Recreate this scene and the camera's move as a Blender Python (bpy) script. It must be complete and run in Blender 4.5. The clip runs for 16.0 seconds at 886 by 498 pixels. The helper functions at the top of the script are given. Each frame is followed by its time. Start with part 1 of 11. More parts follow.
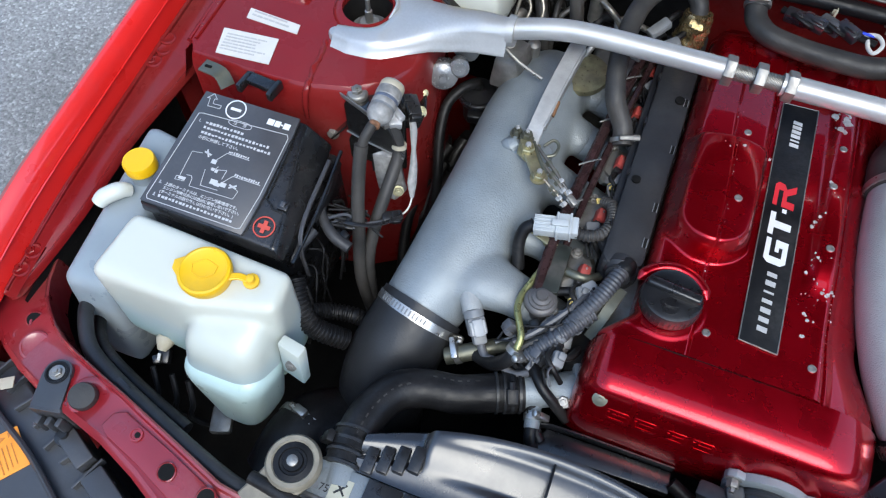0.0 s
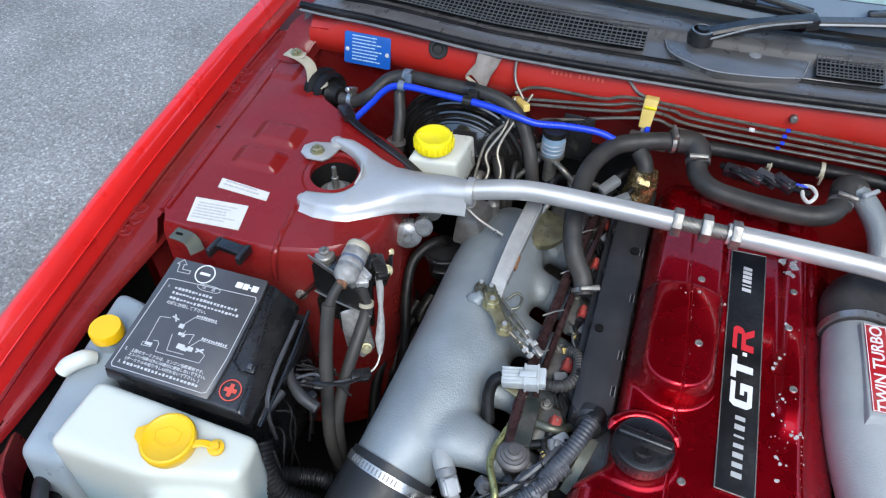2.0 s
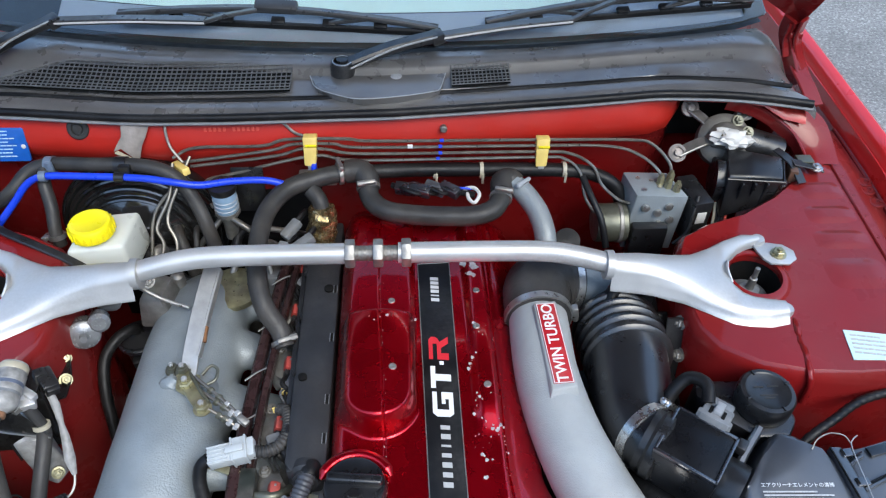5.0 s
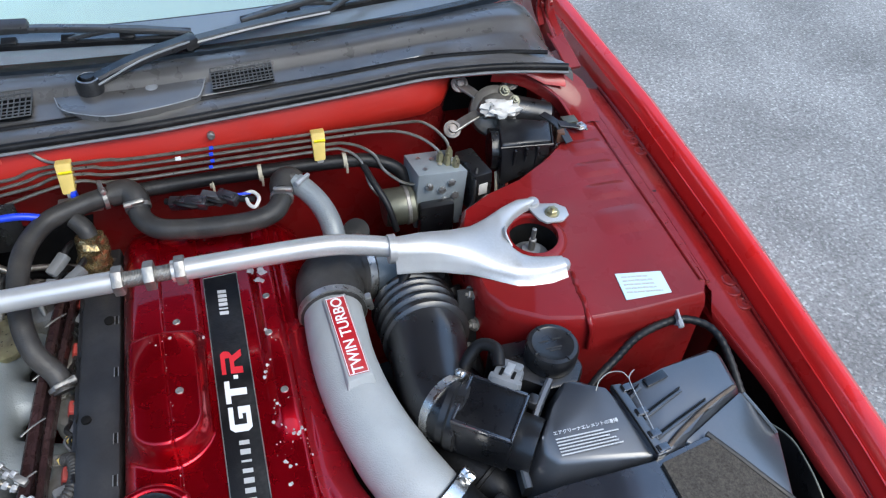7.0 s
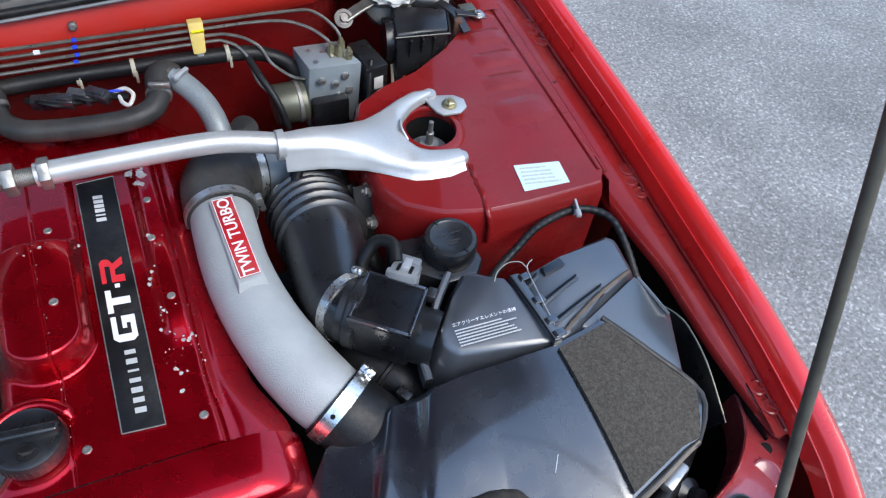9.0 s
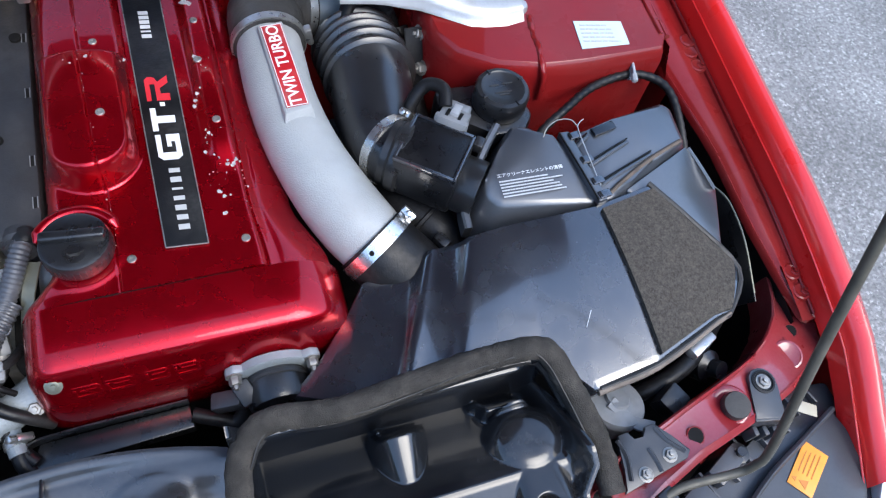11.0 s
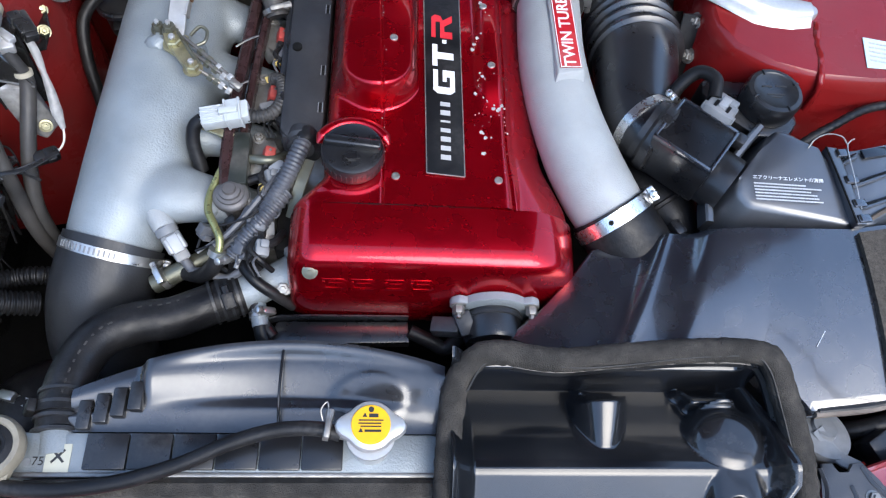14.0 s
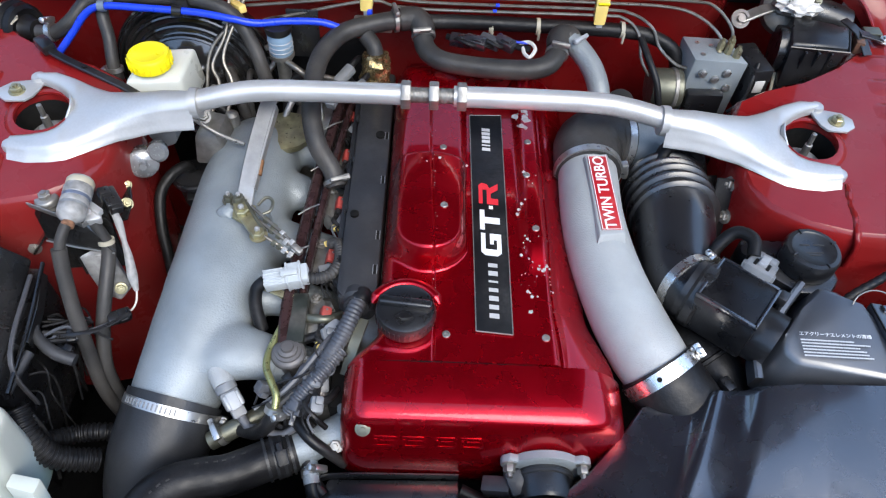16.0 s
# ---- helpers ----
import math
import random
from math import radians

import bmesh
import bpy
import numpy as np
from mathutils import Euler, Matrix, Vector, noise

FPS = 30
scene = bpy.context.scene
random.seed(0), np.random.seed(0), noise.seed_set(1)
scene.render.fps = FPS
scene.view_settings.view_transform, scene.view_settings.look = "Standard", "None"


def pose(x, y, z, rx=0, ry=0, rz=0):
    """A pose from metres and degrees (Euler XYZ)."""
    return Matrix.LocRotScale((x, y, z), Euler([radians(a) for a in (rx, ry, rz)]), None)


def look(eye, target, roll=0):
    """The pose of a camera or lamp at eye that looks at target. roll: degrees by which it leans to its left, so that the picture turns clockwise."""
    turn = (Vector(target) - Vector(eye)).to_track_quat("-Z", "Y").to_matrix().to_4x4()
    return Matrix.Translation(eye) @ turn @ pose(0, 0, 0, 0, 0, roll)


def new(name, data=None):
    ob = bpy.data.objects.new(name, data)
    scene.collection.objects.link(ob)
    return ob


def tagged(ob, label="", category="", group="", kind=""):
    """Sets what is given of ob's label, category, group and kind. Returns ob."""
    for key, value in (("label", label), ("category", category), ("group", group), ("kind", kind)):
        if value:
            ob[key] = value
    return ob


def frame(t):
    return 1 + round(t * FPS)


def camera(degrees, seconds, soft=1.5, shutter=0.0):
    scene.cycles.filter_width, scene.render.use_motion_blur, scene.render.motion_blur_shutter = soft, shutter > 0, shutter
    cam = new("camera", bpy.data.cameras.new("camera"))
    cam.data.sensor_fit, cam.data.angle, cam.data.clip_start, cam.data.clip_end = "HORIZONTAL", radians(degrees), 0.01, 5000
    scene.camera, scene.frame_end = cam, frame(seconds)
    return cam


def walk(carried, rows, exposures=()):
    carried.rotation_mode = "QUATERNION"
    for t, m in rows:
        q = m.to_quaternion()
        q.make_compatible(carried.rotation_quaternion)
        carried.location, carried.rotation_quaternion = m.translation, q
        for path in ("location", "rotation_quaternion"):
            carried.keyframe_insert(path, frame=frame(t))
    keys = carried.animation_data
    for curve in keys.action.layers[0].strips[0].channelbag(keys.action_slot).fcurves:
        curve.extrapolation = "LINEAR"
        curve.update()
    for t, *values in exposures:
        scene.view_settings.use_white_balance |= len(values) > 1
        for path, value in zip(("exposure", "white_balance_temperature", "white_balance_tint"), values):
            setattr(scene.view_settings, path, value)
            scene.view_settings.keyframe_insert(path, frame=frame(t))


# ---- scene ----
cam = camera(62.3, 16.0, 1.2)
PATH = [
    (0, (-0.123, 0.259, 1.586), (-0.507, 1.229, -0.121), -0.1),
    (0.5, (-0.121, 0.262, 1.591), (-0.521, 1.325, -0.055), 0.3),
    (1, (-0.119, 0.257, 1.596), (-0.542, 1.426, 0.029), 0.5),
    (1.5, (-0.117, 0.254, 1.598), (-0.55, 1.506, 0.1), 0.6),
    (2, (-0.113, 0.256, 1.6), (-0.542, 1.56, 0.145), 0.5),
    (2.5, (-0.109, 0.26, 1.601), (-0.51, 1.605, 0.177), 0.4),
    (3, (-0.098, 0.269, 1.602), (-0.436, 1.649, 0.194), 0.5),
    (3.5, (-0.068, 0.29, 1.604), (-0.317, 1.691, 0.199), 0.7),
    (4, (-0.032, 0.302, 1.603), (-0.174, 1.727, 0.206), 1.0),
    (4.5, (0.003, 0.308, 1.604), (-0.014, 1.744, 0.212), 1.5),
    (5, (0.04, 0.309, 1.607), (0.142, 1.744, 0.217), 1.8),
    (7.5, (0.161, 0.289, 1.605), (0.708, 1.6, 0.197), 4.1),
    (8, (0.174, 0.282, 1.591), (0.778, 1.533, 0.152), 5.4),
    (8.5, (0.178, 0.287, 1.582), (0.808, 1.465, 0.094), 7.2),
    (9, (0.176, 0.29, 1.57), (0.809, 1.4, 0.032), 8.8),
    (11.5, (0.112, 0.265, 1.525), (0.593, 1.116, -0.22), 16.5),
    (12, (0.087, 0.261, 1.522), (0.505, 1.099, -0.246), 16.8),
    (12.5, (0.067, 0.257, 1.523), (0.412, 1.092, -0.261), 16.0),
    (13, (0.046, 0.251, 1.523), (0.326, 1.102, -0.265), 14.6),
    (13.5, (0.031, 0.249, 1.524), (0.252, 1.124, -0.26), 12.8),
    (14, (0.013, 0.246, 1.524), (0.181, 1.158, -0.248), 10.9),
    (14.5, (0.004, 0.241, 1.531), (0.117, 1.213, -0.213), 8.4),
    (15, (0.004, 0.236, 1.54), (0.072, 1.328, -0.134), 5.6),
    (15.5, (0.001, 0.237, 1.55), (0.052, 1.421, -0.062), 4.3),
    (16, (0.002, 0.235, 1.555), (0.043, 1.492, -0.001), 3.4),
]
walk(cam, [(t, look(eye, target, roll)) for t, eye, target, roll in PATH], [(0.0, 1.38, 6500, 4), (5.0, 1.49, 6660, 4), (9.0, 1.52, 6620, 5), (11.5, 1.74, 6460, 8), (13.0, 1.78, 6500, 8), (14.5, 1.76, 6560, 8), (16.0, 1.66, 6740, 7)])

# ---------- world and light ----------
SUN_EL, SUN_ROT = 52.0, 150.0
world = bpy.data.worlds.new("sky")
scene.world = world
world.use_nodes = True
wn = world.node_tree
sky = wn.nodes.new("ShaderNodeTexSky")
sky.sky_type, sky.sun_disc = "NISHITA", False
sky.sun_elevation, sky.sun_rotation = radians(SUN_EL), radians(SUN_ROT)
sky.air_density, sky.dust_density, sky.ozone_density = 1.0, 1.0, 2.6
wn.links.new(sky.outputs[0], wn.nodes["Background"].inputs[0])
wn.nodes["Background"].inputs[1].default_value = 0.19
sun = new("sun", bpy.data.lights.new("sun", "SUN"))
sun.data.energy, sun.data.angle, sun.data.color = 0.9, radians(40), (1.0, 0.96, 0.9)
# the sky's sun stands at azimuth SUN_ROT, counted from +y towards +x
_az, _el = radians(SUN_ROT), radians(SUN_EL)
sun.matrix_world = look((0, 0, 6), (-math.sin(_az) * math.cos(_el), -math.cos(_az) * math.cos(_el), 6 - math.sin(_el)))

# ---------- materials ----------
def shade(name, col, rough=0.5, metal=0.0, coat=0.0, var=0.15, scale=25.0, bump=0.15, fine=350.0, dust=0.0, dustcol=(0.3, 0.27, 0.24), flake=0.0, rvar=0.12, trans=0.0, spec=0.5, sss=0.0, coatrough=None, coatior=1.5):
    m = bpy.data.materials.new(name)
    m.use_nodes = True
    nt = m.node_tree
    n, l = nt.nodes, nt.links
    p = n["Principled BSDF"]
    tc = n.new("ShaderNodeTexCoord")
    def noisy(sc, detail=5.0):
        t = n.new("ShaderNodeTexNoise")
        t.inputs["Scale"].default_value, t.inputs["Detail"].default_value = sc, detail
        l.new(tc.outputs["Object"], t.inputs["Vector"])
        return t.outputs["Fac"]
    def ramp(fac, a, b, lo, hi):
        r = n.new("ShaderNodeMapRange")
        r.inputs[1].default_value, r.inputs[2].default_value = lo, hi
        r.inputs[3].default_value, r.inputs[4].default_value = a, b
        l.new(fac, r.inputs[0])
        return r.outputs[0]
    def mix(fac, a, b):
        x = n.new("ShaderNodeMix")
        x.data_type = "RGBA"
        l.new(fac, x.inputs["Factor"])
        for v, s in ((a, "A"), (b, "B")):
            sock = [i for i in x.inputs if i.name == s and i.type == "RGBA"][0]
            if isinstance(v, tuple):
                sock.default_value = (*v, 1)
            else:
                l.new(v, sock)
        return [o for o in x.outputs if o.type == "RGBA"][0]
    coarse, grain = noisy(scale), noisy(fine, 3.0)
    dark, light = tuple(c * (1 - var) for c in col), tuple(min(1.0, c * (1 + var)) for c in col)
    base = mix(ramp(coarse, 0, 1, 0.3, 0.7), dark, light)
    if flake:
        base = mix(ramp(noisy(2600.0, 1.0), 0, flake, 0.5, 0.75), base, tuple(min(1.0, c * 2.2 + 0.02) for c in col))
    if dust:
        patch = n.new("ShaderNodeMath")
        patch.operation = "MULTIPLY"
        l.new(ramp(noisy(scale * 0.45), 0, 1, 0.42, 0.7), patch.inputs[0])
        l.new(ramp(noisy(fine * 0.5), 0.35, dust, 0.35, 0.7), patch.inputs[1])
        base = mix(patch.outputs[0], base, dustcol)
    l.new(base, p.inputs["Base Color"])
    l.new(ramp(noisy(scale * 2.3), max(0.02, rough - rvar), min(1, rough + rvar), 0.3, 0.7), p.inputs["Roughness"])
    p.inputs["Metallic"].default_value = metal
    p.inputs["Coat Weight"].default_value = coat
    p.inputs["Coat Roughness"].default_value = coatrough if coatrough is not None else (0.06 if metal or col[0] > 0.1 else 0.10)
    p.inputs["Coat IOR"].default_value = coatior
    p.inputs["Transmission Weight"].default_value = trans
    p.inputs["Specular IOR Level"].default_value = spec
    if sss:
        p.inputs["Subsurface Weight"].default_value = sss
        p.inputs["Subsurface Radius"].default_value = (0.02, 0.02, 0.018)
    if bump:
        b = n.new("ShaderNodeBump")
        b.inputs["Strength"].default_value, b.inputs["Distance"].default_value = bump, 0.0015
        l.new(grain, b.inputs["Height"])
        l.new(b.outputs[0], p.inputs["Normal"])
    return m

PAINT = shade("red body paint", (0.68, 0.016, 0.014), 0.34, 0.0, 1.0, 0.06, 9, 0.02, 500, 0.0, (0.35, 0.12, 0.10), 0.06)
# Body red for the upper bulkhead, kept lighter because it is front lit.
LITRED = shade("satin bulkhead red, lighter for front light", (0.44, 0.018, 0.011), 0.45, 0.0, 0.25, 0.06, 9, 0.02, 500, 0.0, (0.35, 0.12, 0.10), 0.06)
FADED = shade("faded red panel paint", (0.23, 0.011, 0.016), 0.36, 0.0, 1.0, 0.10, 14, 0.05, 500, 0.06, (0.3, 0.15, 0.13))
# The same red darkened in its colour for shade inside the bay.
DIMRED = shade("thin bay red, darkened for shade", (0.180, 0.0070, 0.0075), 0.30, 0.0, 0.68, 0.12, 9, 0.45, 22, 0.06, (0.16, 0.07, 0.06), 0.06, 0.12, 0, 0.12, 0, 0.05, 1.40)
CANDY = shade("candy red enamel", (0.46, 0.0, 0.009), 0.27, 0.86, 0.8, 0.06, 12, 0.0, 700, 0.0, (0.5, 0.2, 0.2), 0.2, 0.05, 0.0, 0.5, 0.0, 0.03, 1.45)
CAST = shade("cast aluminium", (0.235, 0.265, 0.28), 0.48, 0.25, 0.0, 0.17, 14, 0.5, 420, 0.35, (0.22, 0.22, 0.21))
CASTROUGH = shade("sand cast aluminium pipe", (0.325, 0.34, 0.34), 0.6, 0.15, 0.0, 0.10, 18, 0.5, 520, 0.1, (0.33, 0.3, 0.28))
SILVER = shade("silver painted steel", (0.49, 0.49, 0.485), 0.42, 0.5, 0.15, 0.07, 14, 0.05, 600, 0.05, (0.3, 0.29, 0.27))
STEEL = shade("bright steel", (0.50, 0.495, 0.48), 0.36, 0.9, 0.0, 0.15, 60, 0.1, 500, 0.15, (0.3, 0.28, 0.25))
LINESTEEL = shade("brownish steel tube", (0.20, 0.185, 0.16), 0.38, 0.7, 0.0, 0.25, 60, 0.1, 300, 0.2, (0.14, 0.12, 0.10))
ZINC = shade("yellow zinc plated steel", (0.37, 0.34, 0.20), 0.38, 0.75, 0.0, 0.28, 70, 0.15, 400, 0.2)
DULL = shade("dull oxidised metal", (0.3, 0.29, 0.27), 0.5, 0.8, 0.0, 0.25, 50, 0.3, 350, 0.25)
RUBBER = shade("black rubber hose", (0.0065, 0.0065, 0.0072), 0.43, 0, 0, 0.25, 30, 0.2, 400, 0.05, (0.07, 0.066, 0.062), 0, 0.12, 0, 0.26)
HOSEDUST = shade("dusty black intake rubber", (0.018, 0.019, 0.021), 0.42, 0, 0, 0.3, 18, 0.2, 300, 0.3, (0.060, 0.058, 0.056), 0, 0.12, 0, 0.4)
RUBGREY = shade("dusty grey rubber hose", (0.030, 0.029, 0.028), 0.5, 0, 0, 0.3, 34, 0.3, 260, 0.35, (0.105, 0.092, 0.078), 0, 0.14, 0, 0.35)
PLASTIC = shade("black moulded plastic", (0.0075, 0.0078, 0.009), 0.34, 0, 0.18, 0.25, 20, 0.1, 500, 0.06, (0.10, 0.095, 0.09))
GLOSSPL = shade("glossy black plastic", (0.018, 0.020, 0.025), 0.30, 0, 1.0, 0.2, 12, 0.03, 300, 0.05, (0.12, 0.11, 0.1), 0, 0.07, 0, 1.0)
SATIN = shade("satin black plastic", (0.014, 0.016, 0.021), 0.26, 0, 1.0, 0.2, 14, 0.06, 400, 0.06, (0.09, 0.085, 0.08), 0, 0.08, 0, 1.0, 0, 0.09, 1.62)
COWLPL = shade("weathered black cowl plastic", (0.092, 0.089, 0.086), 0.34, 0, 0.8, 0.25, 16, 0.2, 700, 0.25, (0.14, 0.13, 0.12), 0, 0.12, 0, 0.8)
FOAM = shade("dark brown open foam", (0.036, 0.033, 0.029), 0.95, 0, 0, 0.18, 90, 1.0, 700, 0.15, (0.15, 0.13, 0.11), 0, 0.03, 0, 0.2)
FOAMPAD = shade("grey speckled foam pad", (0.062, 0.054, 0.045), 0.95, 0, 0, 0.35, 420, 1.0, 900, 0.2, (0.16, 0.14, 0.115), 0, 0.03, 0, 0.2)
YELLOW = shade("yellow plastic", (0.86, 0.72, 0.015), 0.35, 0, 0, 0.05, 20, 0.05, 300, 0, (0.4, 0.3, 0.1), 0, 0.1, 0, 0.5, 0.1)
CLIPYEL = shade("pale yellow nylon clip", (0.75, 0.55, 0.16), 0.5, 0, 0, 0.08, 40, 0.1)
GREYTANK = shade("clouded grey plastic", (0.23, 0.27, 0.295), 0.34, 0, 0, 0.16, 12, 0.04, 200, 0.2, (0.3, 0.29, 0.26), 0, 0.1, 0, 0.5, 0.15)
WHITEPL = shade("milky white plastic", (0.58, 0.60, 0.55), 0.35, 0, 0, 0.04, 14, 0.04, 200, 0.12, (0.5, 0.47, 0.38), 0, 0.1, 0, 0.5, 0.25)
LABELW = shade("white printed label", (0.60, 0.58, 0.54), 0.45, 0, 0, 0.04, 50, 0.02)
LABELB = shade("pale blue label", (0.5, 0.66, 0.68), 0.4, 0, 0, 0.05, 50, 0.02)
BLUEPLATE = shade("blue printed plate", (0.01, 0.10, 0.42), 0.4, 0, 0, 0.1, 60, 0.02)
BLUE = shade("blue silicone hose", (0.01, 0.05, 0.62), 0.35, 0, 0, 0.1, 30, 0.05)
ORANGE = shade("orange warning label", (0.85, 0.30, 0.03), 0.45, 0, 0, 0.08, 60, 0.02)
AMBER = shade("yellow warning disc", (0.82, 0.42, 0.006), 0.4, 0, 0, 0.05, 60, 0.02)
REDLBL = shade("red label", (0.40, 0.010, 0.016), 0.38, 0, 0.2, 0.10, 60, 0.02, 300, 0.12, (0.3, 0.2, 0.18))
REDPL = shade("red connector plastic", (0.42, 0.045, 0.035), 0.42, 0, 0, 0.15, 60, 0.05, 300, 0.2, (0.2, 0.14, 0.12))
GREYPL = shade("light grey connector plastic", (0.30, 0.315, 0.33), 0.42, 0, 0, 0.1, 60, 0.06, 400, 0.1)
CONNPL = shade("pale grey connector plastic", (0.44, 0.47, 0.48), 0.4, 0, 0, 0.1, 60, 0.06, 300, 0.25, (0.25, 0.25, 0.23))
LOOM = shade("blue grey corrugated plastic", (0.05, 0.055, 0.066), 0.42, 0, 0, 0.2, 40, 0.08, 400, 0.15)
MIDGREY = shade("mid grey connector plastic", (0.16, 0.17, 0.18), 0.45, 0, 0, 0.15, 60, 0.06, 400, 0.15)
BROWN = shade("brown oxide rail", (0.050, 0.024, 0.024), 0.3, 0.5, 0, 0.3, 40, 0.15, 300, 0.15, (0.10, 0.07, 0.06))
ZINCGREEN = shade("yellow green plated steel", (0.30, 0.30, 0.13), 0.34, 0.7, 0, 0.25, 60, 0.1)
PRINTW = shade("white print", (0.7, 0.7, 0.7), 0.5, 0, 0, 0.03, 60, 0)
PRINTG = shade("faint grey print", (0.42, 0.415, 0.40), 0.5, 0, 0, 0.03, 60, 0)
PRINTK = shade("black print", (0.02, 0.02, 0.02), 0.5, 0, 0, 0.03, 60, 0)
PRINTB = shade("small white print", (0.5, 0.5, 0.5), 0.5, 0, 0, 0.03, 60, 0)
PRINTR = shade("red print", (0.55, 0.02, 0.03), 0.45, 0, 0, 0.03, 60, 0)
PRINTT = shade("tan print", (0.55, 0.19, 0.03), 0.45, 0, 0, 0.03, 60, 0)
PRINTO = shade("orange print", (0.55, 0.07, 0.045), 0.45, 0, 0, 0.03, 60, 0)
# Iron black, also painted where a gap or recess is only dark.
BLOCK = shade("oily black iron and dark gaps", (0.006, 0.006, 0.006), 0.7, 0.0, 0, 0.4, 20, 0.4, 200, 0.15, (0.03, 0.027, 0.024), 0, 0.1, 0, 0.12)
ALLOY = shade("machined alloy", (0.58, 0.58, 0.58), 0.36, 0.6, 0, 0.08, 40, 0.1, 500)
# Underside red darkened in its colour so that reflections of it look shaded.
BONNETIN = shade("bonnet red darkened for shade", (0.055, 0.003, 0.004), 0.6, 0, 0, 0.2, 8, 0.05, 200, 0.2, (0.05, 0.03, 0.028), 0, 0.1, 0, 0.2)
BATTOP = shade("black battery plastic", (0.0065, 0.0065, 0.0072), 0.30, 0, 0.18, 0.15, 25, 0.06, 500, 0.06, (0.08, 0.075, 0.07))
BATPANEL = shade("matt dark grey instruction panel", (0.052, 0.052, 0.057), 0.42, 0, 0.25, 0.10, 30, 0.06, 600, 0.12, (0.10, 0.095, 0.09))
RODOLIVE = shade("dusty olive grey rod", (0.085, 0.078, 0.060), 0.5, 0.2, 0, 0.18, 60, 0.1, 400, 0.25, (0.16, 0.14, 0.11))
CLOUD = shade("dirty clouded plastic", (0.27, 0.265, 0.255), 0.42, 0, 0.1, 0.35, 90, 0.25, 240, 0.45, (0.14, 0.13, 0.12))
CHIP = shade("bare chipped metal", (0.5, 0.46, 0.44), 0.5, 0.3, 0, 0.3, 200, 0.3)
TAPE = shade("clear aged tape", (0.24, 0.245, 0.25), 0.2, 0.4, 0, 0.2, 90, 0.3)
BEIGE = shade("aged beige nylon", (0.42, 0.38, 0.28), 0.5, 0, 0, 0.12, 30, 0.1, 300, 0.3)
STRIPSTEEL = shade("bare galvanised strip", (0.42, 0.41, 0.39), 0.42, 0.6, 0, 0.2, 40, 0.2, 300, 0.25, (0.26, 0.24, 0.21))
OLIVE = shade("olive passivated metal", (0.15, 0.15, 0.115), 0.45, 0.7, 0, 0.2, 30, 0.15)
CASTBROWN = shade("dull brown grey casting", (0.13, 0.12, 0.105), 0.55, 0.3, 0, 0.3, 40, 0.3, 200, 0.3, (0.09, 0.08, 0.065))
LAMPGL = shade("clear headlamp lens", (0.75, 0.8, 0.82), 0.1, 0, 0.5, 0.03, 20, 0)
HOUSEPL = shade("greyed black housing plastic", (0.040, 0.042, 0.047), 0.42, 0, 0.2, 0.2, 16, 0.1, 400, 0.2, (0.12, 0.115, 0.11))
SHROUDPL = shade("satin black shroud plastic", (0.013, 0.0145, 0.018), 0.32, 0, 0.75, 0.2, 12, 0.05, 300, 0.08, (0.10, 0.095, 0.09), 0, 0.08, 0, 0.6, 0, 0.13, 1.55)
CLAMPSTEEL = shade("bright clamp band steel", (0.66, 0.65, 0.63), 0.28, 0.95, 0.0, 0.15, 60, 0.08, 500, 0.12, (0.3, 0.28, 0.25))
RESIN = shade("dull dark potting resin", (0.006, 0.006, 0.007), 0.30, 0, 0, 0.3, 30, 0.1, 300, 0.05, (0.06, 0.056, 0.05), 0, 0.08, 0, 0.22)
TAPEBLACK = shade("dusty black connector plastic", (0.022, 0.023, 0.026), 0.5, 0, 0, 0.25, 60, 0.12, 300, 0.2, (0.09, 0.085, 0.08))
BELLOWS = shade("black moulded intake rubber", (0.011, 0.0115, 0.013), 0.34, 0, 0.7, 0.25, 20, 0.1, 500, 0.08, (0.09, 0.085, 0.08), 0, 0.1, 0, 0.5, 0, 0.22, 1.5)
CAPYEL = shade("amber yellow cap plastic", (0.80, 0.47, 0.008), 0.35, 0, 0, 0.06, 20, 0.05, 300, 0.05, (0.4, 0.3, 0.1), 0, 0.1, 0, 0.5, 0.1)
TANKFLUID = shade("milky plastic over blue green fluid", (0.45, 0.58, 0.565), 0.34, 0, 0.2, 0.12, 14, 0.06, 200, 0.1, (0.40, 0.48, 0.40), 0, 0.1, 0, 0.5, 0.3)
DIRTYBEIGE = shade("grimy beige mount", (0.225, 0.20, 0.15), 0.55, 0, 0, 0.25, 50, 0.2, 300, 0.4, (0.12, 0.10, 0.075))
BULKBLACK = shade("near black bulkhead sheet", (0.0045, 0.0045, 0.0048), 0.9, 0, 0, 0.3, 60, 0.5, 500, 0.1, (0.02, 0.018, 0.016), 0, 0.05, 0, 0.15)
AIRBOXPL = shade("hazy black airbox plastic", (0.026, 0.029, 0.035), 0.38, 0, 0.8, 0.2, 14, 0.06, 400, 0.12, (0.09, 0.088, 0.085), 0, 0.08, 0, 1.0, 0, 0.18, 1.62)
PANPL = shade("deep glossy black plastic", (0.006, 0.007, 0.009), 0.19, 0, 0.6, 0.2, 12, 0.03, 300, 0.04, (0.10, 0.095, 0.09), 0, 0.06, 0, 0.4)
MATTPL = shade("matt black ribbed plastic", (0.020, 0.021, 0.024), 0.5, 0, 0, 0.2, 30, 0.15, 400, 0.15, (0.07, 0.066, 0.062), 0, 0.1, 0, 0.4)
SHADEM = shade("pale blue sunshade", (0.74, 0.88, 0.92), 0.4, 0.0, 0, 0.04, 6, 0.02)
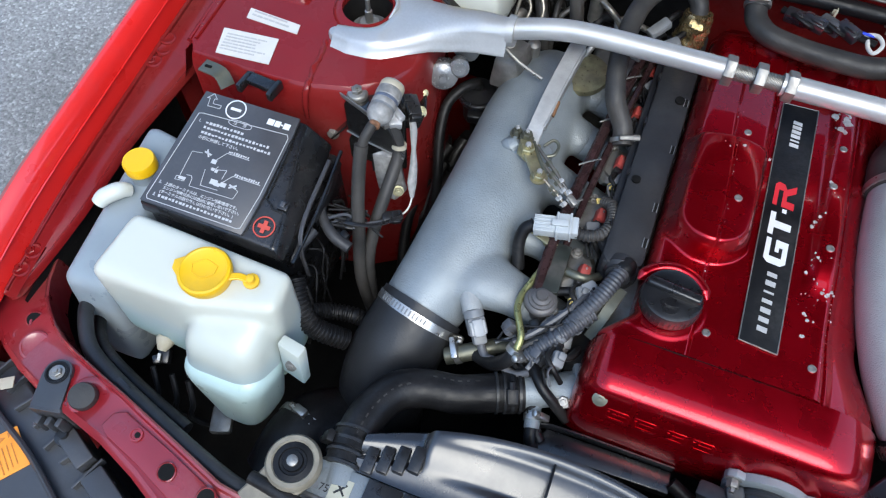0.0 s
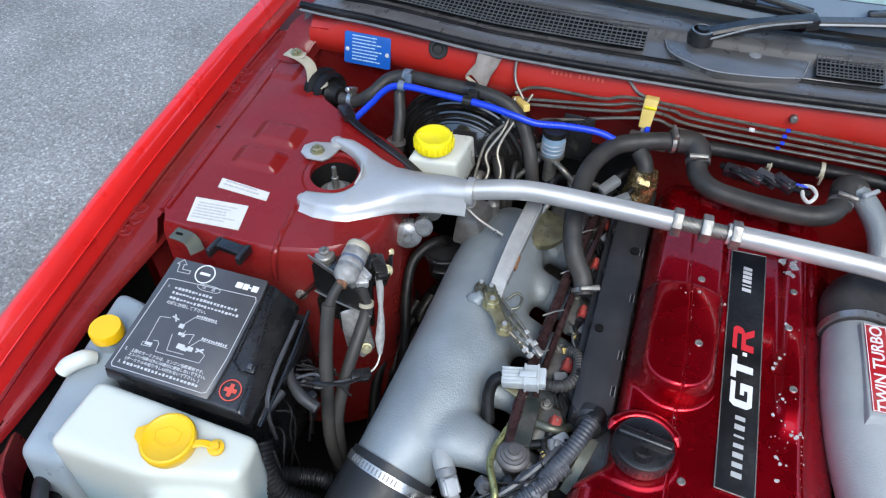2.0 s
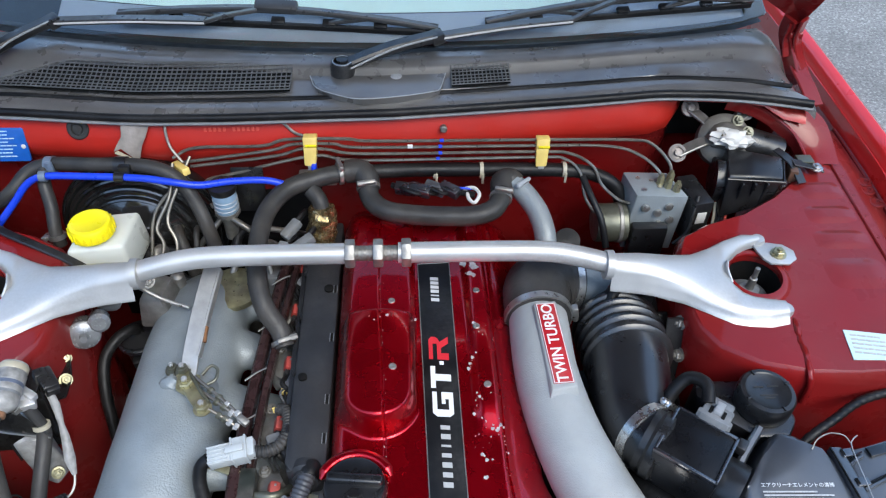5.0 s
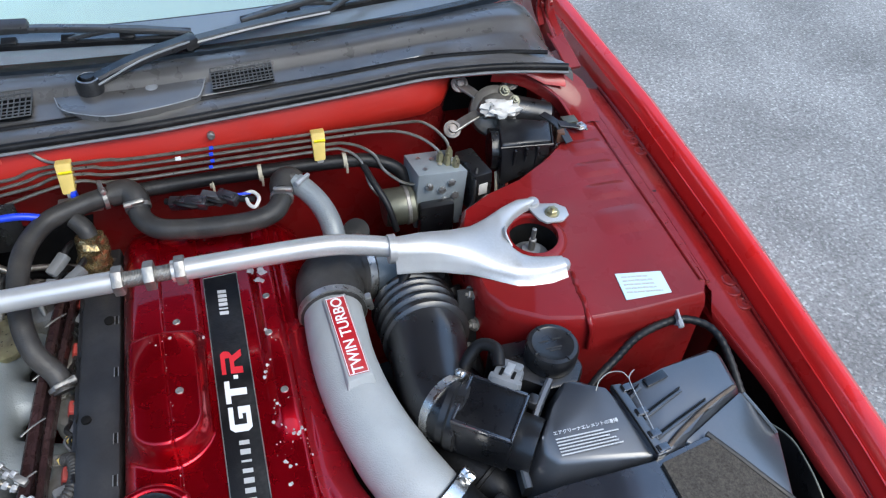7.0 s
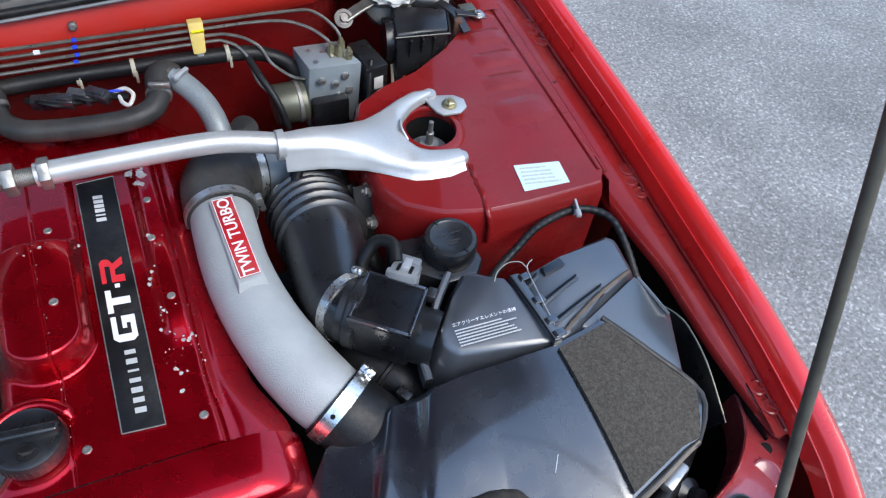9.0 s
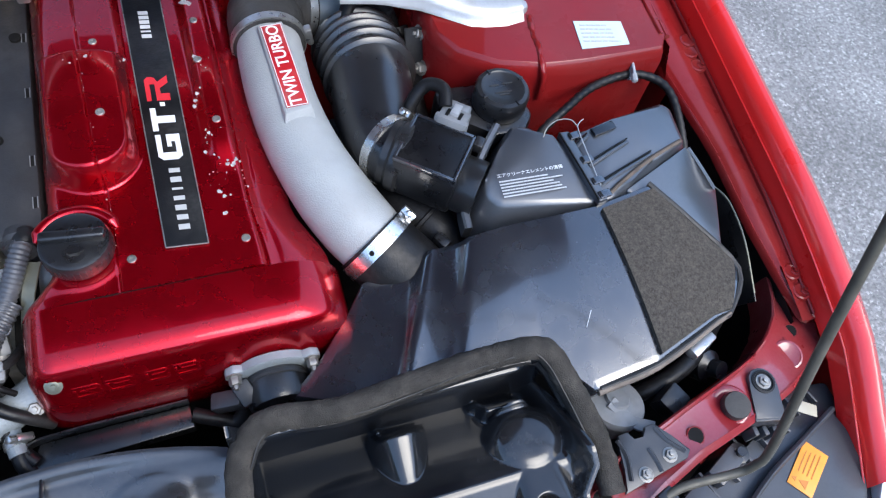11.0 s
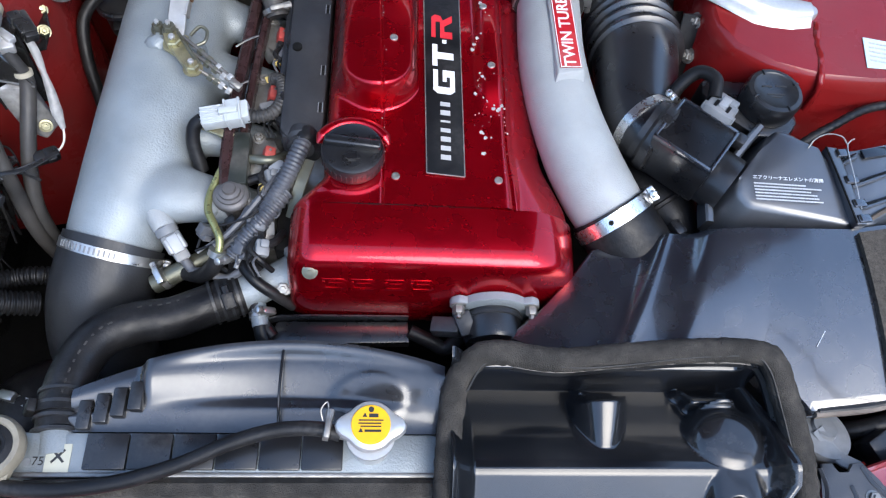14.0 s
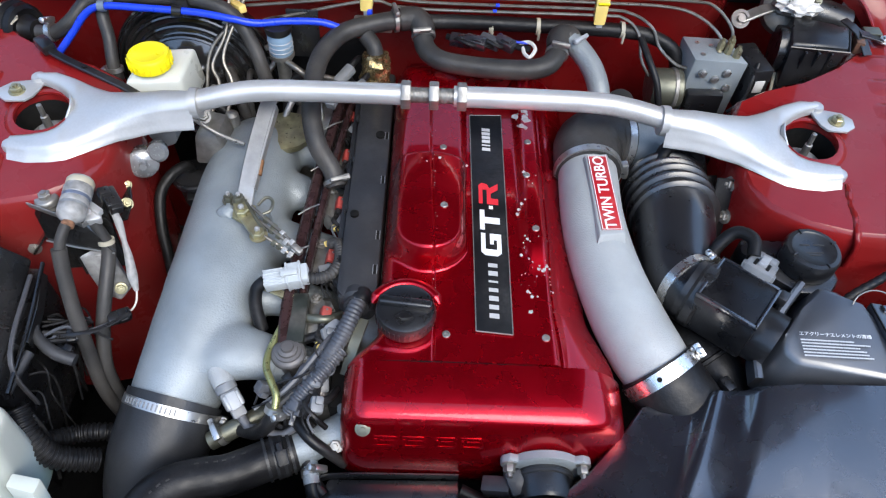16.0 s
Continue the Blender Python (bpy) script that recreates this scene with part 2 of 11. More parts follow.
SKYBLOCK = shade("grey green sky blocking ring", (0.10, 0.11, 0.10), 0.9, 0, 0, 0.4, 1.2, 0.0, 6.0)
CRUMPLE = shade("stained tin", (0.26, 0.225, 0.20), 0.55, 0.3, 0, 0.3, 40, 0.3, 200, 0.2)
GRILLEPL = shade("greyed grille plastic", (0.085, 0.085, 0.084), 0.45, 0, 0, 0.2, 30, 0.1)
WIPERGREY = shade("sun bleached black metal", (0.045, 0.045, 0.046), 0.36, 0.1, 0.4, 0.2, 30, 0.1, 300, 0.2, (0.09, 0.088, 0.085))
# Colour of the sky reflection painted below the sunshade.
SKYBAND = shade("grey blue painted sky reflection", (0.34, 0.38, 0.52), 0.5, 0, 0, 0.08, 8, 0.02)
BLACKGL = shade("gloss black enamel", (0.010, 0.010, 0.010), 0.16, 0, 1.0, 0.2, 14, 0.02, 300, 0.10, (0.10, 0.095, 0.09), 0, 0.06)
INTERIOR = shade("dark cabin trim", (0.012, 0.013, 0.018), 0.5, 0, 0, 0.2, 20, 0.1)

def tank_plastic():
    """Milky plastic with blue-green fluid showing through below its level."""
    m = bpy.data.materials.new("milky washer tank plastic")
    m.use_nodes = True
    n, l = m.node_tree.nodes, m.node_tree.links
    p = n["Principled BSDF"]
    g = n.new("ShaderNodeNewGeometry")
    s = n.new("ShaderNodeSeparateXYZ")
    l.new(g.outputs["Position"], s.inputs[0])
    t = n.new("ShaderNodeTexNoise")
    t.inputs["Scale"].default_value = 22
    l.new(g.outputs["Position"], t.inputs["Vector"])
    a = n.new("ShaderNodeMath")
    a.operation = "MULTIPLY_ADD"
    a.inputs[1].default_value = 0.03
    l.new(t.outputs["Fac"], a.inputs[0])
    l.new(s.outputs[2], a.inputs[2])
    r = n.new("ShaderNodeValToRGB")
    mr = n.new("ShaderNodeMapRange")
    mr.inputs[1].default_value, mr.inputs[2].default_value = 0.58, 0.84
    l.new(a.outputs[0], mr.inputs[0])
    l.new(mr.outputs[0], r.inputs[0])
    e = r.color_ramp.elements
    e[0].position, e[0].color = 0.0, (0.20, 0.25, 0.17, 1)
    e[1].position, e[1].color = 0.86, (0.56, 0.57, 0.50, 1)
    for pos, c in ((0.28, (0.23, 0.30, 0.22, 1)), (0.46, (0.26, 0.36, 0.36, 1)), (0.60, (0.36, 0.43, 0.43, 1)), (0.69, (0.47, 0.50, 0.45, 1))):
        x = e.new(pos)
        x.color = c
    l.new(r.outputs[0], p.inputs["Base Color"])
    p.inputs["Roughness"].default_value = 0.32
    p.inputs["Subsurface Weight"].default_value = 0.2
    p.inputs["Subsurface Radius"].default_value = (0.02, 0.02, 0.02)
    b = n.new("ShaderNodeBump")
    b.inputs["Strength"].default_value, b.inputs["Distance"].default_value = 0.15, 0.004
    l.new(t.outputs["Fac"], b.inputs["Height"])
    l.new(b.outputs[0], p.inputs["Normal"])
    return m

def asphalt():
    m = bpy.data.materials.new("worn grey asphalt")
    m.use_nodes = True
    n, l = m.node_tree.nodes, m.node_tree.links
    p = n["Principled BSDF"]
    g = n.new("ShaderNodeNewGeometry")
    def noisy(kind, sc, out):
        t = n.new(kind)
        t.inputs["Scale"].default_value = sc
        l.new(g.outputs["Position"], t.inputs["Vector"])
        return t.outputs[out]
    stone = noisy("ShaderNodeTexVoronoi", 140.0, "Color")
    stoned = noisy("ShaderNodeTexVoronoi", 140.0, "Distance")
    blot = noisy("ShaderNodeTexNoise", 2.2, "Fac")
    speck = noisy("ShaderNodeTexNoise", 75.0, "Fac")
    r = n.new("ShaderNodeValToRGB")
    sep = n.new("ShaderNodeSeparateColor")
    l.new(stone, sep.inputs[0])
    l.new(sep.outputs[0], r.inputs[0])
    e = r.color_ramp.elements
    e[0].position, e[0].color = 0.0, (0.170, 0.168, 0.160, 1)
    e[1].position, e[1].color = 1.0, (0.40, 0.395, 0.375, 1)
    mid = e.new(0.86)
    mid.color = (0.262, 0.258, 0.246, 1)
    r2 = n.new("ShaderNodeMapRange")
    r2.inputs[1].default_value, r2.inputs[2].default_value, r2.inputs[3].default_value, r2.inputs[4].default_value = 0.25, 0.75, 0.72, 1.25
    l.new(blot, r2.inputs[0])
    r3 = n.new("ShaderNodeMapRange")
    r3.inputs[1].default_value, r3.inputs[2].default_value, r3.inputs[3].default_value, r3.inputs[4].default_value = 0.3, 0.7, 0.74, 1.22
    l.new(speck, r3.inputs[0])
    mm = n.new("ShaderNodeMath")
    mm.operation = "MULTIPLY"
    l.new(r2.outputs[0], mm.inputs[0])
    l.new(r3.outputs[0], mm.inputs[1])
    v = n.new("ShaderNodeVectorMath")
    v.operation = "SCALE"
    l.new(r.outputs[0], v.inputs[0])
    l.new(mm.outputs[0], v.inputs["Scale"])
    l.new(v.outputs[0], p.inputs["Base Color"])
    p.inputs["Roughness"].default_value = 0.85
    b = n.new("ShaderNodeBump")
    b.inputs["Strength"].default_value, b.inputs["Distance"].default_value = 0.6, 0.004
    b.invert = True
    l.new(stoned, b.inputs["Height"])
    l.new(b.outputs[0], p.inputs["Normal"])
    return m

def clear_glass():
    m = bpy.data.materials.new("windscreen glass")
    m.use_nodes = True
    p = m.node_tree.nodes["Principled BSDF"]
    p.inputs["Base Color"].default_value = (0.86, 0.95, 0.93, 1)
    p.inputs["Transmission Weight"].default_value = 1.0
    p.inputs["Roughness"].default_value = 0.02
    p.inputs["IOR"].default_value = 1.5
    return m

TANK, ASPHALT, GLASS = tank_plastic(), asphalt(), clear_glass()

# ---------- mesh helpers ----------
BASE = {}

def thing(name, label, category, at, group="", kind=""):
    """An empty at the thing's base; its parts hang under it."""
    ob = new(name)
    ob.location = at
    ob.empty_display_size = 0.02
    BASE[ob.name] = Vector(at)
    return tagged(ob, label, category, group, kind)

def mesh_of(name, bm, material, at, angle=38):
    bmesh.ops.recalc_face_normals(bm, faces=bm.faces)
    bm.transform(Matrix.Translation(-at))
    me = bpy.data.meshes.new(name)
    bm.to_mesh(me)
    bm.free()
    me.materials.append(material)
    for f in me.polygons:
        f.use_smooth = True
    me.set_sharp_from_angle(angle=radians(angle))
    return me

def part(name, bm, material, parent, label="", angle=38, kind=""):
    at = BASE[parent.name]
    ob = new(name, mesh_of(name, bm, material, at, angle))
    ob.parent = parent
    BASE[ob.name] = at
    return tagged(ob, label, "", "", kind)

def solo(name, bm, material, label, category, group="", kind="", angle=38):
    """A thing that is one mesh, with its origin at the middle of its base."""
    bm.verts.ensure_lookup_table()
    co = np.array([v.co for v in bm.verts])
    at = Vector(((co[:, 0].min() + co[:, 0].max()) / 2, (co[:, 1].min() + co[:, 1].max()) / 2, co[:, 2].min()))
    ob = new(name, mesh_of(name, bm, material, at, angle))
    ob.location = at
    BASE[ob.name] = at
    return tagged(ob, label, category, group, kind)

def joined(*bms):
    out = bmesh.new()
    for b in bms:
        me = bpy.data.meshes.new("tmp")
        b.to_mesh(me)
        b.free()
        out.from_mesh(me)
        bpy.data.meshes.remove(me)
    return out

def curve_points(pts, steps=6):
    """A smooth line through the points (Catmull-Rom)."""
    p = [Vector(q) for q in pts]
    if len(p) < 3 or steps < 2:
        return p
    p = [p[0] * 2 - p[1]] + p + [p[-1] * 2 - p[-2]]
    out = []
    for i in range(1, len(p) - 2):
        a, b, c, d = p[i - 1 : i + 3]
        for k in range(steps):
            t = k / steps
            out.append(0.5 * (2 * b + (c - a) * t + (2 * a - 5 * b + 4 * c - d) * t * t + (3 * b - a - 3 * c + d) * t ** 3))
    return out + [p[-2]]

def skin(rings, caps=True, closed=True):
    bm = bmesh.new()
    rows = [[bm.verts.new(v) for v in ring] for ring in rings]
    n = len(rows[0])
    for a, b in zip(rows, rows[1:]):
        for i in range(n if closed else n - 1):
            j = (i + 1) % n
            bm.faces.new((a[i], a[j], b[j], b[i]))
    if caps and closed:
        bm.faces.new(rows[0][::-1])
        bm.faces.new(rows[-1])
    return bm

def frames(path):
    """A steady side and up vector at each point of a line."""
    n = len(path)
    tang = [(path[min(i + 1, n - 1)] - path[max(i - 1, 0)]).normalized() for i in range(n)]
    up = Vector((0, 0, 1)) if abs(tang[0].z) < 0.9 else Vector((0, 1, 0))
    out = []
    for t in tang:
        side = t.cross(up).normalized()
        up = side.cross(t).normalized()
        out.append((side, up))
    return out

def tube(pts, r, seg=12, steps=6, flat=1.0, ribs=0.0, pitch=0.006):
    """A round hose or rod along the points; r one radius or one per point; ribs: depth of corrugation."""
    path = curve_points(pts, steps)
    n = len(path)
    if ribs:
        length = sum((b - a).length for a, b in zip(path, path[1:]))
        count = max(8, int(length / pitch * 4))
        cum = [0.0]
        for a, b in zip(path, path[1:]):
            cum.append(cum[-1] + (b - a).length)
        path = [Vector([np.interp(length * i / count, cum, [p[k] for p in path]) for k in range(3)]) for i in range(count + 1)]
        rad = [r + ribs * (1 if i % 4 < 2 else -1) for i in range(count + 1)]
    elif isinstance(r, (int, float)):
        rad = [r] * n
    else:
        rad = [float(np.interp(i / (n - 1) * (len(r) - 1), range(len(r)), r)) for i in range(n)]
    rings = []
    for p, q, (s, u) in zip(path, rad, frames(path)):
        rings.append([p + s * q * math.cos(2 * math.pi * k / seg) + u * q * flat * math.sin(2 * math.pi * k / seg) for k in range(seg)])
    return skin(rings)

def ribbon(pts, w, h, steps=5, round_=0.25):
    """A bar of rounded rectangular section along the points: w across, h high."""
    path = curve_points(pts, steps)
    c = round_ * min(w, h)
    sec = [(-w / 2 + c, -h / 2), (w / 2 - c, -h / 2), (w / 2, -h / 2 + c), (w / 2, h / 2 - c), (w / 2 - c, h / 2), (-w / 2 + c, h / 2), (-w / 2, h / 2 - c), (-w / 2, -h / 2 + c)]
    return skin([[p + s * a + u * b for a, b in sec] for p, (s, u) in zip(path, frames(path))])

def lathe(profile, m=None, seg=24, caps=True):
    """Turned round z: profile of (radius, height), then moved by m."""
    rings = [[Vector((r * math.cos(2 * math.pi * k / seg), r * math.sin(2 * math.pi * k / seg), z)) for k in range(seg)] for r, z in profile]
    bm = skin(rings, caps)
    if m:
        bm.transform(m)
    return bm

def prism(outline, z0, z1, bevel=0.0, m=None, segs=2):
    """An outline of (x, y) drawn up from z0 to z1, with rounded edges."""
    bm = bmesh.new()
    low = [bm.verts.new((x, y, z0)) for x, y in outline]
    high = [bm.verts.new((x, y, z1)) for x, y in outline]
    n = len(low)
    bm.faces.new(low[::-1])
    bm.faces.new(high)
    for i in range(n):
        bm.faces.new((low[i], low[(i + 1) % n], high[(i + 1) % n], high[i]))
    if bevel:
        bmesh.ops.bevel(bm, geom=bm.edges[:], offset=bevel, segments=segs, profile=0.5, affect="EDGES")
    if m:
        bm.transform(m)
    return bm

def block(sx, sy, sz, bevel=0.0, m=None, segs=2):
    return prism([(-sx / 2, -sy / 2), (sx / 2, -sy / 2), (sx / 2, sy / 2), (-sx / 2, sy / 2)], -sz / 2, sz / 2, bevel, m, segs)

def hull(low, high, bevel=0.0, segs=2):
    """A solid between two outlines of 3D points with as many corners."""
    bm = skin([[Vector(p) for p in low], [Vector(p) for p in high]])
    if bevel:
        bmesh.ops.bevel(bm, geom=bm.edges[:], offset=bevel, segments=segs, profile=0.5, affect="EDGES")
    return bm

def sheet(nx, ny, place):
    """A grid of points given by place(u, v), u and v from 0 to 1."""
    return skin([[Vector(place(i / nx, j / ny)) for j in range(ny + 1)] for i in range(nx + 1)], False, False)

def aim(a, b):
    """A pose at a whose z axis points to b."""
    return Matrix.Translation(a) @ (Vector(b) - Vector(a)).to_track_quat("Z", "Y").to_matrix().to_4x4()

def hexnut(m, r=0.008, h=0.006, washer=True):
    bms = [lathe([(r * 0.9, 0), (r, h * 0.12), (r, h * 0.85), (r * 0.86, h), (r * 0.5, h), (r * 0.45, h * 1.5), (0.0005, h * 1.55)], m, 6)]
    if washer:
        bms.append(lathe([(r * 1.35, -0.001), (r * 1.35, 0.0006), (r * 0.6, 0.0012)], m, 16))
    return joined(*bms)

def band(a, b, r, w=0.009, screw=None):
    """A worm drive hose clamp round the axis from a to b, with its screw housing at the angle screw."""
    m = aim(a, b)
    bms = [lathe([(r, -w / 2), (r + 0.0014, -w / 2), (r + 0.0014, w / 2), (r, w / 2)], m, 32)]
    if screw is not None:
        t = m @ pose(0, 0, 0, 0, 0, screw) @ pose(r + 0.005, 0, 0)
        bms.append(block(0.009, 0.02, w * 1.1, 0.002, t))
        bms.append(lathe([(0.0045, -0.004), (0.0045, 0.006), (0.003, 0.007)], t @ pose(0, 0.012, 0, -90, 0, 0), 8))
    return joined(*bms)

def smooth01(t):
    t = min(1.0, max(0.0, t))
    return t * t * (3 - 2 * t)

def lerp(x, xs, ys):
    return float(np.interp(x, xs, ys))

def lettering(text, size, m, thick=0.0003, bold=0.0):
    cu = bpy.data.curves.new("text", "FONT")
    cu.body, cu.size, cu.extrude, cu.align_x, cu.align_y = text, size, thick, "CENTER", "CENTER"
    cu.offset = bold
    ob = new("text", cu)
    me = bpy.data.meshes.new_from_object(ob.evaluated_get(bpy.context.evaluated_depsgraph_get()))
    bm = bmesh.new()
    bm.from_mesh(me)
    bpy.data.objects.remove(ob)
    bpy.data.meshes.remove(me)
    bpy.data.curves.remove(cu)
    bm.transform(m)
    return bm

def bars(m, rows, thick=0.0003):
    """Plain bars for writing that cannot be read: rows of (x, y, length, height) in the plane of m."""
    return joined(*[block(w, h, thick * 2, 0, m @ pose(x + w / 2, y, 0)) for x, y, w, h in rows])

def lines_of(width, count, gap, high, seed, x0=0.0, y0=0.0, word=0.01):
    """Rows of short bars like lines of small print."""
    rnd, out = random.Random(seed), []
    for i in range(count):
        x, end = x0, x0 + width * rnd.uniform(0.72, 1.0)
        while x < end:
            w = min(end - x, word * rnd.uniform(0.5, 1.5))
            if w > high * 0.4:
                out.append((x, y0 - i * gap, w * 0.86, high))
            x += w
    return out

def plane_pose(o, ax, ay):
    """A pose at o with x along ax and y near ay."""
    x = Vector(ax).normalized()
    z = x.cross(Vector(ay)).normalized()
    y = z.cross(x)
    m = Matrix((x, y, z)).transposed().to_4x4()
    m.translation = o
    return m

def both(fn):
    for s in (-1, 1):
        fn(s)

def blob(name, bms, material, parent, label, voxel=0.0045, rounds=6):
    """Several rounded solids moulded into one skin."""
    ob = part(name, joined(*bms), material, parent, label, 80)
    md = ob.modifiers.new("moulded", "REMESH")
    md.mode, md.voxel_size, md.use_smooth_shade = "VOXEL", voxel, True
    sm = ob.modifiers.new("softened", "SMOOTH")
    sm.factor, sm.iterations = 0.5, rounds
    return ob


def blobbed(c, size, seed):
    """An uneven rounded casting."""
    bm = bmesh.new()
    bmesh.ops.create_icosphere(bm, subdivisions=3, radius=1.0)
    for v in bm.verts:
        k = 1 + 0.30 * noise.noise(v.co * 1.9 + Vector((seed, 0, 0)))
        v.co = Vector((c[0] + v.co.x * size[0] * k, c[1] + v.co.y * size[1] * k, c[2] + v.co.z * size[2] * k))
    return bm


# ---------- ground ----------
def ground():
    bm = bmesh.new()
    bmesh.ops.create_grid(bm, x_segments=8, y_segments=8, size=400)
    solo("ground", bm, ASPHALT, "worn grey asphalt with pale stone speckle", "ground", kind="structure")
ground()

def surround():
    """An added unseen ring that blocks low sky light and darkens reflections."""
    rings = [[Vector((r * math.cos(2 * math.pi * k / 48), 0.9 + r * math.sin(2 * math.pi * k / 48), z)) for k in range(48)] for r, z in ((14.0, 0.0), (14.0, 6.2), (14.3, 6.2), (14.3, 0.0))]
    solo("backdrop", skin(rings, False), SKYBLOCK, "added unseen ring blocking low sky", "wall", kind="structure")
surround()

# ---------- car body ----------
def top_z(y):
    """Height of the wing's top edge along the car."""
    return lerp(y, [0.28, 0.387, 0.485, 0.58, 0.63, 0.92, 1.0, 1.3, 1.65, 2.6], [0.69, 0.735, 0.768, 0.79, 0.80, 0.842, 0.852, 0.880, 0.892, 0.90])

def wing_x(y):
    return lerp(y, [0.20, 0.30, 0.42, 0.6, 2.6], [-0.06, -0.025, -0.004, 0.0, 0.0])

body = thing("car_body", "red painted car body shell round the open engine bay", "car body", (0, 1.0, 0.0))
YS = [0.26 + 0.04 * i for i in range(58)]

def wing(s):
    sec = [(0.853, -0.060), (0.857, -0.028), (0.862, -0.012), (0.870, -0.003), (0.879, 0.0), (0.889, -0.006), (0.898, -0.022), (0.905, -0.06), (0.912, -0.15), (0.912, -0.30), (0.895, -0.46), (0.86, -0.60)]
    rings = [[Vector((s * (x + wing_x(y)), y, top_z(y) + z)) for x, z in sec] for y in YS]
    w = part("wing", skin(rings, False, False), PAINT, body, "bright red painted front wing")
    part("wing_lip", ribbon([(s * (0.8555 + wing_x(y)), y, top_z(y) - 0.026) for y in YS[::2]], 0.0025, 0.0035, 2, 0.45), PAINT, w, "thin folded inner lip")

def rail(s):
    ys = [0.474, 0.478, 0.484, 0.492, 0.505] + [0.52 + 0.03 * i for i in range(31)]
    rings = []
    for y in ys:
        q = lerp(y, [0.474, 0.478, 0.484, 0.52, 0.558, 0.62, 0.74, 0.84, 0.90], [0.842, 0.836, 0.831, 0.823, 0.815, 0.806, 0.803, 0.786, 0.777])
        sec = [(0.8535, -0.057), (0.848, -0.060), (0.841, -0.0605), (0.835, -0.058), (0.827, -0.0555), (min(q + 0.014, 0.8268), -0.0555), (q + 0.009, -0.058), (q + 0.006, -0.0605), (q + 0.003, -0.0585), (q, -0.062), (q - 0.001, -0.070), (q + 0.004, -0.074), (q + 0.016, -0.075)]
        rings.append([Vector((s * x, y, top_z(y) + z)) for x, z in sec])
    r = part("upper_rail", skin(rings, False, False), DIMRED, body, "dull red upper rail with bolts along the gutter")
    for y, x in ((0.540, 0.846), (0.512, 0.849), (0.87, 0.846), (0.895, 0.843), (0.915, 0.848), (1.22, 0.846), (1.25, 0.843), (1.27, 0.847)):
        z = top_z(y) - 0.0605
        part("pressed_boss", lathe([(0.0135, -0.003), (0.0125, 0.0012), (0.010, 0.0022), (0.0085, 0.0012), (0.0005, 0.0010)], pose(s * (x - 0.006), y, z + 0.003), 18), DIMRED, r)
        if int(y * 1000) % 2:
            part("dimple", lathe([(0.008, 0), (0.0075, 0.0025), (0.004, 0.003)], pose(s * x, y, z), 12), DIMRED, r)
        else:
            part("bolt", hexnut(pose(s * x, y, z), 0.007, 0.005), DIMRED, r)
    part("rail_fold", ribbon([(s * 0.8485, y, top_z(y) - 0.058) for y in (0.48, 0.65, 0.8, 1.0, 1.2, 1.42)], 0.004, 0.007, 4), DIMRED, r)
    for y in (1.12, 1.38):
        part("hole", lathe([(0.004, 0), (0.004, 0.0006)], pose(s * 0.815, y, top_z(y) - 0.0560), 12), BLOCK, r)

def plateau_z(y):
    return 0.853 + (y - 0.85) * 0.075

